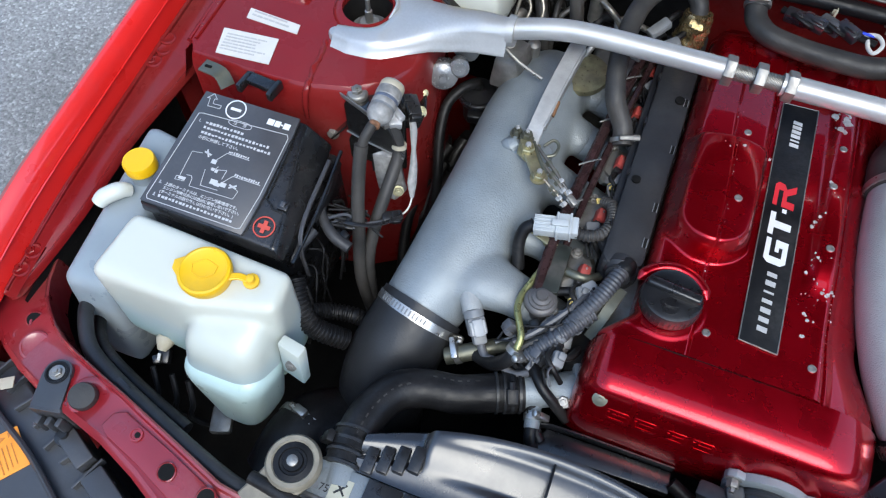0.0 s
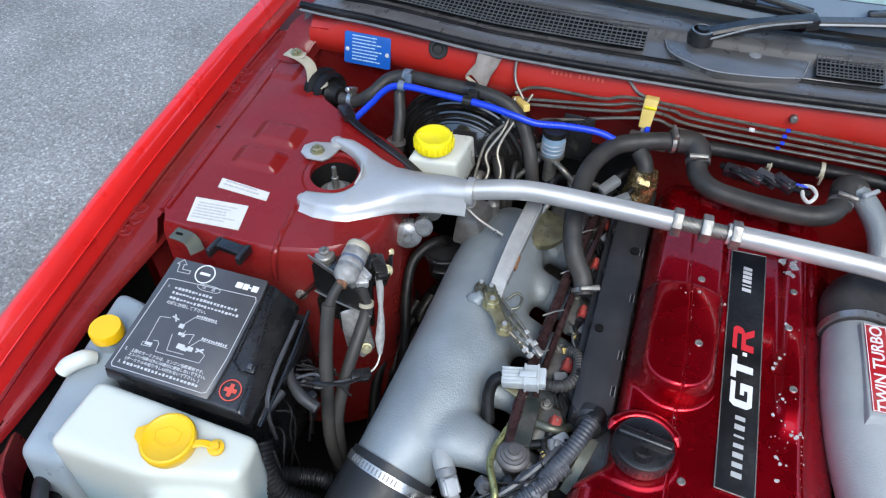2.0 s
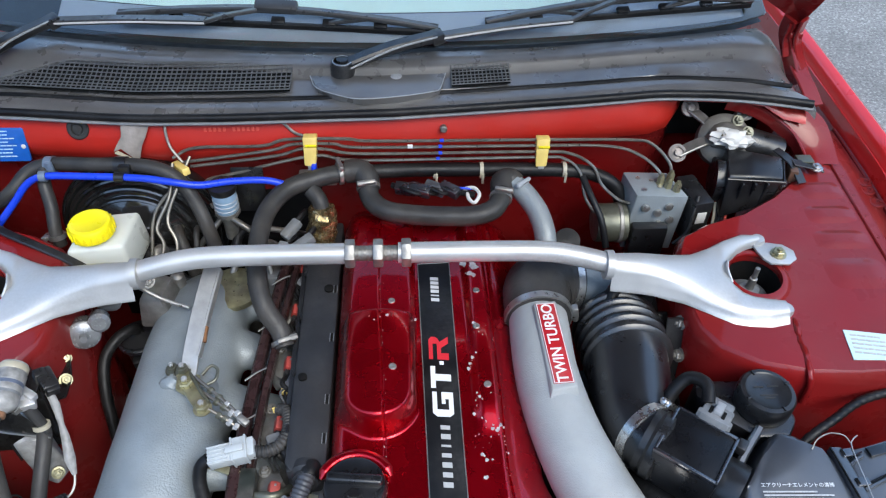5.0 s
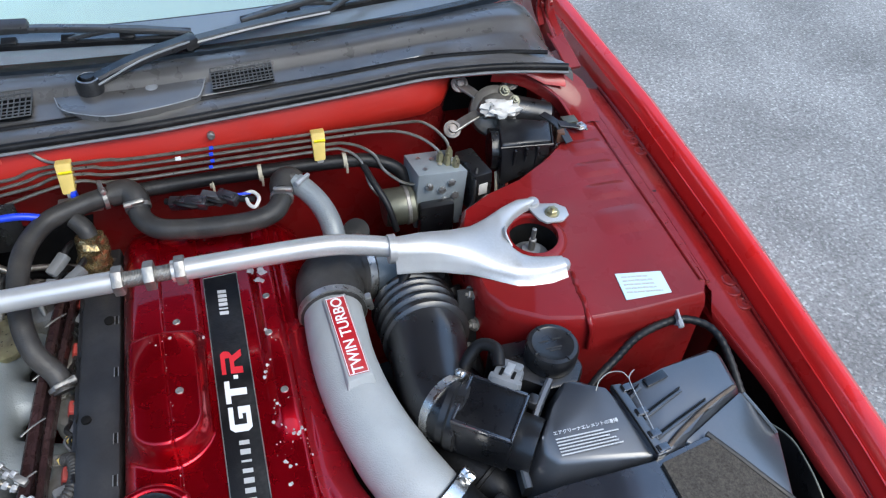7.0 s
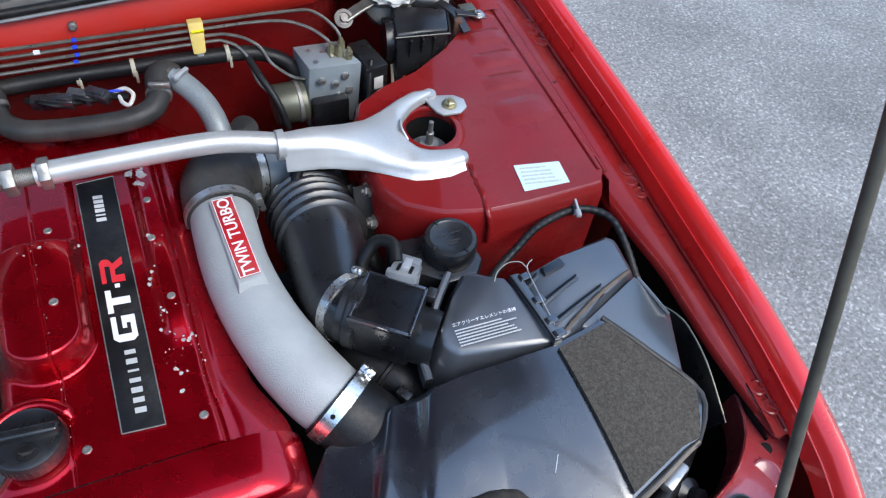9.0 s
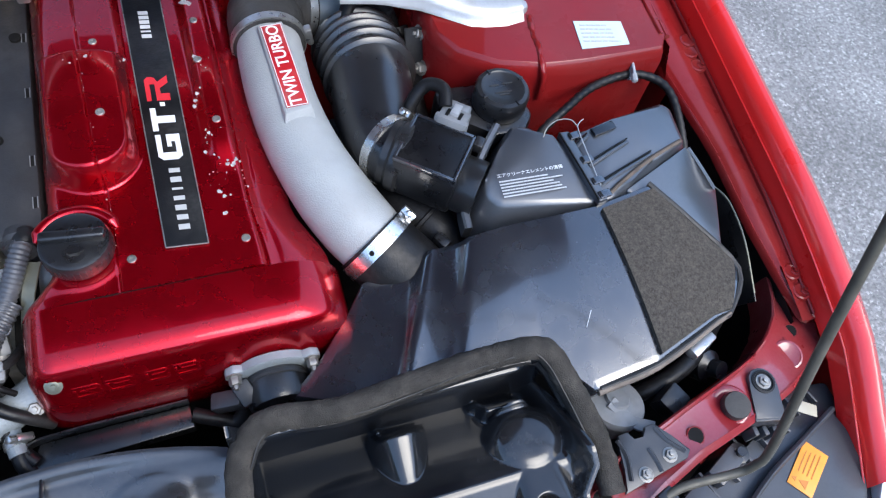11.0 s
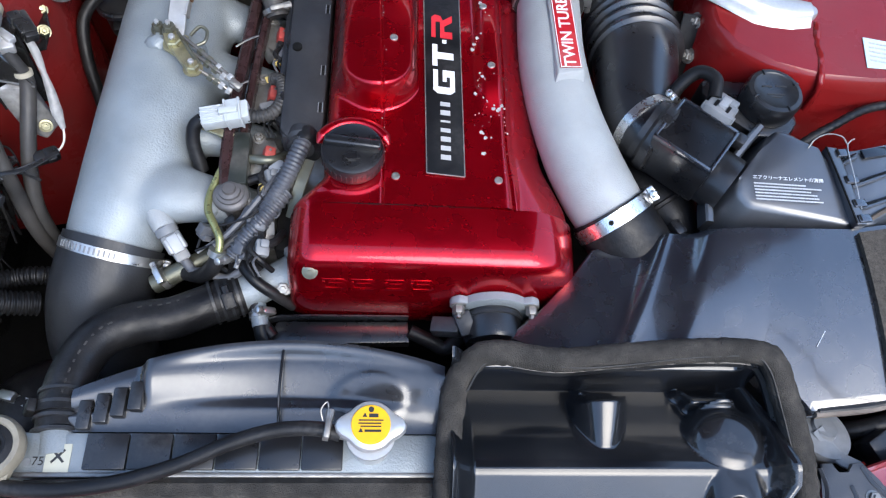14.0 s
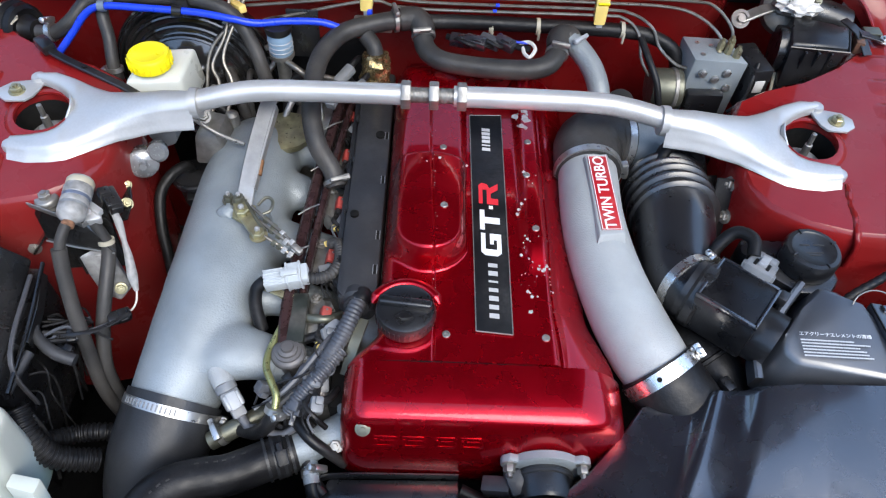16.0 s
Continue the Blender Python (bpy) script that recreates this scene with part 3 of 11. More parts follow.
def tower(s):
    """The flat top of the wheel house with its strut tower, open at the strut's hole."""
    outline = [(0.432, 0.965), (0.436, 0.925), (0.455, 0.895), (0.50, 0.868), (0.56, 0.853), (0.62, 0.850), (0.735, 0.853), (0.747, 0.87), (0.752, 0.95), (0.754, 1.10), (0.755, 1.33), (0.715, 1.33), (0.70, 1.26), (0.67, 1.205), (0.62, 1.165), (0.56, 1.13), (0.50, 1.11), (0.455, 1.085), (0.435, 1.04)]
    bm = bmesh.new()
    ring = [bm.verts.new((s * x, y, plateau_z(y))) for x, y in outline]
    cx, cy, cr = 0.535, 1.008, 0.038
    hole = [bm.verts.new((s * (cx + cr * math.cos(a)), cy + cr * math.sin(a), plateau_z(cy + cr * math.sin(a)))) for a in [2 * math.pi * k / 28 for k in range(28)]]
    # two halves that meet along a line through the hole
    a, b = outline.index((0.50, 0.868)), outline.index((0.50, 1.11))
    bm.faces.new(ring[a : b + 1] + [hole[k % 28] for k in range(7, -8, -1)])
    bm.faces.new(ring[b:] + ring[: a + 1] + [hole[k] for k in range(21, 6, -1)])
    # the sides fall away: a small roll at the top, then the walls
    prev = ring
    for off, dz in ((0.006, -0.006), (0.010, -0.02), (0.012, -0.16), (0.014, -0.45)):
        nxt = []
        for i, (x, y) in enumerate(outline):
            a, b = outline[i - 1], outline[(i + 1) % len(outline)]
            t = Vector((b[0] - a[0], b[1] - a[1])).normalized()
            nrm = Vector((t.y, -t.x))
            k = 0.2 if x > 0.74 else 1.0
            nxt.append(bm.verts.new((s * (x + nrm.x * off * k), y + nrm.y * off, plateau_z(y) + (max(dz, -0.10) if x > 0.74 else dz))))
        for i in range(len(outline)):
            j = (i + 1) % len(outline)
            bm.faces.new((prev[i], prev[j], nxt[j], nxt[i]))
        prev = nxt
    low = [bm.verts.new((v.co.x, v.co.y, v.co.z - 0.035)) for v in hole]
    for i in range(28):
        bm.faces.new((hole[i], hole[(i + 1) % 28], low[(i + 1) % 28], low[i]))
    t = part("strut_tower", bm, DIMRED, body, "dull red strut tower and wheel house top")
    zc = plateau_z(cy)
    part("rim", lathe([(0.036, 0.003), (0.037, 0.006), (0.043, 0.006), (0.050, 0.0015), (0.052, -0.002)], pose(s * cx, cy, zc, 4.3, 0, 0), 32, False), DIMRED, t)
    part("strut_cup", lathe([(0.0375, -0.006), (0.036, -0.055), (0.001, -0.055)], pose(s * cx, cy, zc), 28, False), BLOCK, t, "black strut well")
    part("strut_mount", lathe([(0.030, -0.05), (0.029, -0.036), (0.016, -0.030), (0.014, -0.024), (0.0005, -0.024)], pose(s * cx, cy, zc), 24), MIDGREY, t)
    part("strut_stud", lathe([(0.0055, -0.03), (0.0055, -0.004), (0.0035, -0.003), (0.0035, 0.016), (0.0005, 0.017)], pose(s * cx, cy, zc), 12), DULL, t)
    # broad soft pressings across the top
    def pressing(x0, x1, y0, y1, high):
        edge = 0.36 if s > 0 else 0.24
        def soft(q):
            return smooth01(q / edge) * smooth01((1 - q) / edge)
        def at(u, v):
            x, y = x0 + (x1 - x0) * u, y0 + (y1 - y0) * v
            return Vector((s * x, y, plateau_z(y) - 0.0006 + high * soft(u) * soft(v)))
        part("pressing", sheet(32, 24, at), DIMRED, t)
    if s > 0:
        for x0, y0, y1 in ((0.632, 0.975, 1.045), (0.640, 1.052, 1.098), (0.648, 1.104, 1.150), (0.660, 1.156, 1.204), (0.690, 1.212, 1.262)):
            pressing(x0, 0.742, y0, y1, 0.0042)
    else:
        pressing(0.612, 0.700, 1.036, 1.094, 0.010)
        pressing(0.616, 0.706, 0.978, 1.030, 0.010)
        pressing(0.690, 0.749, 1.190, 1.250, 0.004)
    part("edge_seam", ribbon([(s * 0.742, y, plateau_z(y) + 0.0012) for y in (0.872, 0.95, 1.05, 1.15, 1.26)], 0.006, 0.004, 4, 0.45), DIMRED, t)
    gut = []
    for y in (0.862, 0.90, 0.98, 1.06, 1.14, 1.22, 1.30, 1.36):
        z0, z1 = plateau_z(y) - 0.012, top_z(y) - 0.068
        gut.append([Vector((s * x, y, z)) for x, z in ((0.754, z0), (0.759, z0 - 0.004), (0.772, 0.5 * (z0 + z1) - 0.006), (0.786, z1 - 0.004))])
    part("gutter", skin(gut, False, False), DIMRED, t, "narrow gutter beside the rail")
    rough = random.Random(41)
    seam = tube([(s * (0.566 - 0.012 * q + rough.uniform(-0.002, 0.002)), 0.932 - 0.082 * q, plateau_z(0.932 - 0.082 * q) - 0.001) for q in (0, 0.2, 0.4, 0.6, 0.8, 1.0)] + [(s * 0.556, 0.8395, 0.836), (s * 0.558, 0.8385, 0.80)], [0.004, 0.0048, 0.0038, 0.005, 0.004, 0.0046, 0.004, 0.0036], 10, 5)
    for v in seam.verts:
        v.co += Vector((noise.noise(v.co * 120), noise.noise(v.co * 120 + Vector((5, 0, 0))), noise.noise(v.co * 120 + Vector((0, 5, 0))))) * 0.0014
    part("sealer_seam", seam, DIMRED, t, "lumpy painted sealer seam")
    for k in range(9):
        x, y = 0.748, 0.90 + 0.045 * k
        part("spot_weld", lathe([(0.0045, -0.0004), (0.0035, 0.0010), (0.002, 0.0004), (0.0005, 0.0004)], pose(s * x, y, plateau_z(y)), 10), DIMRED, t)
    for x, y in ((0.672, 1.215),):
        part("dimple", lathe([(0.010, -0.0004), (0.007, 0.0022), (0.003, 0.003), (0.0005, 0.003)], pose(s * x, y, plateau_z(y)), 16), DIMRED, t)
    for k in range(9):
        x = 0.475 + 0.03 * k
        y = lerp(x, [0.455, 0.50, 0.56, 0.62, 0.735], [0.895, 0.868, 0.853, 0.850, 0.853])
        part("spot_weld", lathe([(0.005, -0.0006), (0.0038, 0.0010), (0.002, 0.0004), (0.0005, 0.0004)], aim((s * x, y - 0.0085, plateau_z(y) - 0.022), (s * x, y - 0.2, plateau_z(y) - 0.01)), 10), DIMRED, t)
    part("side_flange", ribbon([(s * 0.752, 0.87, plateau_z(0.87) - 0.006), (s * 0.756, 1.05, plateau_z(1.05) - 0.006), (s * 0.757, 1.30, plateau_z(1.30) - 0.006)], 0.012, 0.010, 4, 0.45), DIMRED, t)

def apron(s):
    """The bay's side wall under the rail."""
    ys = [0.86, 0.92, 1.05, 1.20, 1.36, 1.6]
    rings = [[Vector((s * x, y, z)) for x, z in ((0.800, top_z(y) - 0.074), (0.797, top_z(y) - 0.16), (0.780, 0.52), (0.74, 0.25))] for y in ys]
    part("inner_wing", skin(rings, False, False), DIMRED, body, "dark red inner wing panel")
    ys = [0.48, 0.60, 0.70, 0.80, 0.87]
    rings = [[Vector((s * x, y, z)) for x, z in ((0.826, top_z(y) - 0.072), (0.828, top_z(y) - 0.13), (0.83, 0.52), (0.83, 0.25))] for y in ys]
    # The liner's black also paints the deep shade between rail and airbox.
    part("wheel_arch_liner", skin(rings, False, False), BLOCK, body, "black liner, its colour standing for shade under the rail")
    w = part("tyre", lathe([(0.20, -0.11), (0.30, -0.115), (0.325, -0.09), (0.325, 0.09), (0.30, 0.115), (0.20, 0.11)], pose(s * 0.735, 1.0, 0.325, 0, 90, 0), 40), RUBBER, body, "black tyre hidden under the wing")
    part("rim", lathe([(0.205, -0.10), (0.205, 0.10), (0.19, 0.09), (0.05, 0.07), (0.001, 0.07)], pose(s * 0.735, 1.0, 0.325, 0, 90, 0), 40), DULL, w)
    part("sealer_bead", tube([(s * 0.757, y, top_z(y) - 0.085) for y in (0.87, 1.0, 1.15, 1.3)], 0.004, 6, 3), DIMRED, body)

HOLES = {1: ((0.818, 0.471, 0.694, 0.0085), (0.589, 0.372, 0.747, 0.0095), (0.450, 0.336, 0.7515, 0.0115)), -1: ((0.796, 0.461, 0.700, 0.0095), (0.494, 0.346, 0.7535, 0.0095), (0.437, 0.337, 0.7535, 0.010))}

def member_z(x):
    return lerp(abs(x), [0.0, 0.33, 0.43, 0.58, 0.66, 0.75, 0.82, 0.88], [0.722, 0.735, 0.752, 0.748, 0.735, 0.712, 0.694, 0.680])

def arm(s):
    """The diagonal front panel member, a pressed channel with holes, buffers and bolts."""
    rows = [((0.828, 0.557), (0.862, 0.553)), ((0.812, 0.519), (0.868, 0.505)), ((0.795, 0.495), (0.870, 0.470)), ((0.775, 0.478), (0.861, 0.449)), ((0.750, 0.461), (0.838, 0.435)), ((0.722, 0.447), (0.806, 0.416)), ((0.687, 0.435), (0.760, 0.397)), ((0.640, 0.421), (0.700, 0.379)), ((0.590, 0.407), (0.640, 0.365)), ((0.55, 0.395), (0.585, 0.353)), ((0.50, 0.380), (0.53, 0.334)), ((0.455, 0.366), (0.475, 0.310)), ((0.43, 0.358), (0.44, 0.302)), ((0.33, 0.352), (0.33, 0.298)), ((0.0, 0.350), (0.0, 0.298))]
    up = Vector((0, 0, 1))
    rings = []
    for (ax, ay), (bx, by) in rows:
        a, b = Vector((ax, ay, member_z(ax))), Vector((bx, by, member_z(bx)))
        d = (b - a).normalized()
        sec = [a - up * 0.060, a - up * 0.012, a - up * 0.001 + d * 0.0005, a + up * 0.0015 + d * 0.003, a + d * 0.0062, a - up * 0.0062 + d * 0.0085, a - up * 0.0072 + d * 0.0115, b - up * 0.0062 - d * 0.006, b - up * 0.0045 - d * 0.002, b - up * 0.0055, b - up * 0.0075 + d * 0.005, b - up * 0.010 + d * 0.008, b - up * 0.05 + d * 0.008]
        rings.append([Vector((s * p.x, p.y, p.z)) for p in sec])
    path = [[rings[i][j].lerp(rings[i + 1][j], k / 4) for j in range(13)] for i in range(len(rings) - 1) for k in range(4)] + [rings[-1]]
    a = part("front_panel_member", skin(path, False, False), FADED, body, "faded red front panel member with holes and rubber buffers")
    on = lambda x, y, h=0.0: (s * x, y, member_z(x) - 0.0065 + h)
    up_at = lambda x, y, h=0.0: aim(on(x, y, h), (s * x - s * 0.02 * (x > 0.62), y - 0.012, member_z(x) + 0.1))
    if s < 0:
        # a raised flat panel with rounded ends, pressed up from the channel
        shape = [(0.600, 0.366), (0.594, 0.386), (0.580, 0.392), (0.50, 0.368), (0.42, 0.342), (0.41, 0.306), (0.475, 0.318), (0.53, 0.340), (0.585, 0.357)]
        part("raised_panel", hull([on(x, y, -0.004) for x, y in shape], [on(x + (0.505 - x) * 0.02, y + (0.35 - y) * 0.08, 0.0042) for x, y in shape], 0.0015), FADED, a, "raised pinkish red panel")
        part("dimple", lathe([(0.0085, -0.0005), (0.008, 0.0008), (0.0062, 0.0010), (0.0055, 0.0), (0.004, 0.0), (0.0035, 0.0006)], up_at(0.551, 0.370, 0.0046), 20), FADED, a)
        part("hole", lathe([(0.0035, 0.0), (0.0035, 0.0004), (0.0005, 0.0005)], up_at(0.549, 0.370, 0.0049), 12), BLOCK, a)
    for x, y, z, r in HOLES[s]:
        h = 0.0046 if s < 0 and x < 0.6 else 0.0
        part("hole", lathe([(r, 0.0), (r, 0.0005), (0.0005, 0.0006)], up_at(x, y, h), 20), BLOCK, a)
        part("hole_edge", lathe([(r, 0.0004), (r * 1.08, 0.0012), (r * 1.2, 0.0004), (r * 1.22, -0.0004)], up_at(x, y, h), 20, False), FADED, a)
    bx, by = (0.764, 0.428) if s < 0 else (0.790, 0.440)
    part("pressed_boss", lathe([(0.0205, -0.001), (0.0195, 0.0012), (0.017, 0.0018), (0.0150, 0.0006), (0.0005, 0.0006)], up_at(bx, by), 28), FADED, a)
    cx, cy = (0.642, 0.388) if s < 0 else (0.658, 0.392)
    part("buffer_seat", lathe([(0.026, -0.0008), (0.024, 0.0012), (0.021, 0.0022), (0.018, 0.0012)], up_at(cx - 0.004, cy + 0.002), 24), FADED, a)
    part("rubber_buffer", lathe([(0.0150, -0.001), (0.0168, 0.003), (0.0168, 0.013), (0.0155, 0.0165), (0.010, 0.0172), (0.0005, 0.0172)], up_at(cx, cy), 26), RUBGREY, a, "round black rubber buffer")
    for x, y in ((0.795, 0.452), (0.806, 0.430), (0.70, 0.395)):
        part("crease", ribbon([on(x, y, 0.0003), on(x + 0.004, y + 0.006, 0.0010), on(x + 0.005, y + 0.012, 0.0003)], 0.004, 0.0018, 3, 0.45), FADED, a)
    return a

both(wing), both(rail), both(tower), both(apron)
arm(-1), arm(1)

def seal_y(x):
    return lerp(x, [-0.75, -0.70, -0.573, -0.371, -0.229, 0.028, 0.299, 0.47, 0.6, 0.70, 0.76], [1.30, 1.288, 1.285, 1.262, 1.262, 1.272, 1.30, 1.322, 1.312, 1.285, 1.29])

def glass_y(x):
    return 1.405 + 0.20 * abs(x) ** 2.0 + 2.2 * max(0.0, abs(x) - 0.6) ** 2

def firewall():
    xs = [-0.70 + 0.035 * i for i in range(41)]
    rings = []
    for x in xs:
        y = seal_y(x)
        back = 0.075 * smooth01((x - 0.47) / 0.06) * smooth01((0.725 - x) / 0.03)
        tuck = 0.026 * smooth01((abs(x) - 0.62) / 0.06)
        rings.append([Vector((x, y + a + (back if z < 0.955 else 0), z - tuck * smooth01((z - 0.93) / 0.03))) for a, z in ((0.02, 0.975), (0.006, 0.966), (0.001, 0.955), (-0.005, 0.940), (-0.009, 0.925), (-0.009, 0.913), (-0.005, 0.901), (0.001, 0.890), (0.009, 0.874), (0.020, 0.82), (0.03, 0.5), (-0.05, 0.3))])
    # Upper and lower bulkhead: lit and shaded copies of one red.
    f = part("firewall", skin([r[:8] for r in rings], False, False), LITRED, body, "orange red upper firewall")
    part("lower_bulkhead", skin([r[7:] for r in rings], False, False), DIMRED, body, "dark red lower bulkhead")
    # A near black sheet added over one side of the lower bulkhead.
    sheeting = []
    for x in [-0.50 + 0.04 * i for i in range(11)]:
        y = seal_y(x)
        sheeting.append([Vector((x, y + a, z)) for a, z in ((0.022, 0.812), (0.004, 0.808), (0.000, 0.798), (0.006, 0.66), (0.010, 0.50))])
    part("bulkhead_sheet", skin(sheeting, False, False), BULKBLACK, f, "near black sheet added low on the bulkhead")
    part("grommet", lathe([(0.021, 0), (0.021, 0.003), (0.019, 0.0045), (0.0125, 0.0045), (0.0115, 0.002), (0.0095, 0.002), (0.0085, 0.0045), (0.0005, 0.005)], aim((-0.457, 1.2700, 0.947), (-0.457, 1.0, 1.05)) @ Matrix.Diagonal((0.80, 0.80, 1, 1)), 24), RUBGREY, f, "round black rubber grommet")
    m = plane_pose((-0.223, 1.2588, 0.9505), (1, 0.02, 0), (0, 0.40, 1))
    part("stamped_number", bars(m, [(-0.042 + 0.0072 * i, 0, 0.0038, 0.0062) for i in range(12) if i != 5], 0.0003), PRINTO, f, "faint stamped marks")
    part("stud", lathe([(0.006, 0), (0.006, 0.008), (0.004, 0.01)], aim((0.103, 1.2735, 0.940), (0.103, 1.1, 0.97)), 10), DULL, f)
    # Added black block; the recess's shade is put into its colour.
    part("shade_block", block(0.21, 0.012, 0.11, 0.004, pose(0.597, 1.378, 0.903, 8, 0, 0)), BLOCK, f, "black block standing for the shade behind the wiper motor")
    # closing arches at both ends of the bulkhead
    inner = [(0.575, 1.321, 0.957), (0.606, 1.312, 0.955), (0.637, 1.310, 0.942), (0.665, 1.300, 0.926), (0.687, 1.285, 0.911), (0.700, 1.262, 0.893), (0.702, 1.235, 0.882)]
    outer = [(0.585, 1.335, 0.9605), (0.625, 1.335, 0.9585), (0.670, 1.332, 0.953), (0.710, 1.325, 0.944), (0.742, 1.305, 0.926), (0.752, 1.270, 0.902), (0.752, 1.235, 0.886)]
    for s in (-1, 1):
        side = lambda q: [(s * x, y, z) for x, y, z in q]
        rows = [[a + Vector((0, 0.004, -0.022)), a + Vector((0, 0, -0.003)), a.lerp(b, 0.08) + Vector((0, 0, 0.0015)), a.lerp(b, 0.5) + Vector((0, 0, 0.004)), a.lerp(b, 0.8) + Vector((0, 0, 0.002)), b] for a, b in zip(curve_points(side(inner), 5), curve_points(side(outer), 5))]
        part("corner_panel", skin(rows, False, False), DIMRED, f, "dull red panel sweeping from the firewall to the wheel house")
        part("corner_bead", tube([Vector(p) + Vector((0, 0.002, 0.001)) for p in side(inner)], 0.0028, 8, 5), DIMRED, f)
firewall()

def id_plate():
    m = plane_pose((-0.587, 1.2715, 0.917), (1, -0.02, 0.02), (0, 0.30, 1))
    p = thing("identification_plate", "blue printed identification plate riveted to the bulkhead", "plate", (-0.587, 1.29, 0.89))
    part("plate", prism([(-0.041, -0.027), (0.041, -0.027), (0.043, -0.025), (0.043, 0.025), (0.041, 0.027), (-0.041, 0.027), (-0.043, 0.025), (-0.043, -0.025)], -0.003, 0.001, 0.0004, m), BLUEPLATE, p)
    part("printed_lines", bars(m @ pose(0, 0, 0.0012), lines_of(0.058, 8, 0.0058, 0.0017, 4, -0.028, 0.022, 0.007)), LABELB, p)
    for x in (-0.037, 0.037):
        part("rivet", lathe([(0.004, 0), (0.003, 0.0015), (0.0005, 0.002)], m @ pose(x, -0.003, 0.0008), 10), LABELW, p, "pale rivet")
id_plate()

def cowl():
    c = thing("cowl_panel", "weathered black plastic cowl panel with grilles under the windscreen", "cowl panel", (0, 1.36, 0.965))
    xs = [-0.712 + 0.0204 * i for i in range(70)] + [0.712]
    rings = []
    for x in xs:
        a, g = seal_y(x), glass_y(x)
        w = g - a
        side = smooth01((abs(x) - 0.60) / 0.14)
        prof = [(0.0, 0.962), (0.004, 0.974), (0.016, 0.979), (0.030, 0.9775), (0.036, 0.9792), (w * 0.30, 0.9815), (w * 0.50, 0.984), (w * 0.56, 0.987), (w * 0.62, 0.997), (w * 0.70, 1.003), (w * 0.84, 1.005), (w * 0.96, 1.002), (w, 0.996), (w + 0.02, 0.985)]
        low = 0.022 * smooth01((abs(x) - 0.685) / 0.027)
        rings.append([Vector((x, a + p, z - low + (0.0 if p < 0.02 else -0.02 * side))) for p, z in prof])
    part("panel", skin(rings, False, False), COWLPL, c)
    part("front_seal", tube([(x, seal_y(x) - 0.004, 0.972) for x in xs[::3]], 0.0065, 10, 3), RUBBER, c, "black rubber bonnet seal")
    part("seal_lip", tube([(x, seal_y(x) - 0.010, 0.9655) for x in xs[::3]], 0.0025, 6, 3), MIDGREY, c, "thin grey seal edge")
    part("groove_bead", tube([(x, seal_y(x) + 0.034, 0.9785) for x in xs[2:-2:3]], 0.004, 8, 3), RUBBER, c, "dull black bead in the groove")

    def grille(x0, x1, ya, yb, nx, ny, name, slant=0.0):
        bms = []
        def at(x, v):
            y = seal_y(x) + ya + (yb - ya) * v
            return Vector((x, y, 0.9920 + 0.010 * smooth01((v - 0.2) / 0.8)))
        # the outer end is cut on a slant
        top = lambda x: min(1.0, 0.12 + (x - x0) / slant) if slant else 1.0
        for i in range(nx + 1):
            x = x0 + (x1 - x0) * i / nx
            bms.append(ribbon([at(x, v * top(x)) for v in (0, 0.5, 1)], 0.0018, 0.0016, 2))
        for j in range(ny + 1):
            xa = x0 + max(0.0, (j / ny - 0.12) * slant)
            bms.append(ribbon([at(xa + (x1 - xa) * k / 8, j / ny) for k in range(9)], 0.0021, 0.0016, 1))
        g = part(name, joined(*bms), GRILLEPL, c, "greyed fine air intake grille")
        # Black sheet under the bars stands for the shaded depth below.
        part("shade_sheet", sheet(24, 3, lambda u, v: at(x0 + (x1 - x0) * u, v * top(x0 + (x1 - x0) * u)) - Vector((0, 0, 0.0045))), BLOCK, g)
        if slant:
            part("rim", ribbon([at(x0, 0), at(x0, 0.12), at(x0 + slant * 0.5, 0.62), at(x0 + slant * 0.88, 1.0), at(x0 + slant * 1.6, 1.03), at(x1, 1.03)], 0.003, 0.003, 3), GRILLEPL, g)
    grille(-0.60, -0.135, 0.040, 0.105, 60, 8, "grille", 0.13)
    grille(0.118, 0.212, 0.034, 0.098, 15, 8, "grille")
    outline = [(-0.118, 1.384), (-0.106, 1.345), (-0.094, 1.312), (-0.058, 1.290), (-0.024, 1.280), (0.032, 1.286), (0.085, 1.299), (0.099, 1.310), (0.112, 1.366), (0.116, 1.384)]
    part("screw_cap", lathe([(0.009, 0), (0.009, 0.001), (0.006, 0.0016), (0.0005, 0.0012)], pose(0.030, 1.345, 0.9895), 20), GREYPL, c, "pale screw cap")
    k = part("wiper_cover", prism(outline, 0.978, 0.9895, 0.002), COWLPL, c, "smooth black wiper linkage cover")
    # Pale ribbon paints the thin highlight along the cover's edge.
    part("cover_edge", ribbon([(x, y, 0.9895) for x, y in outline[:-1]], 0.0016, 0.0016, 3), GREYPL, k, "pale line painted for the cover edge's highlight")
cowl()

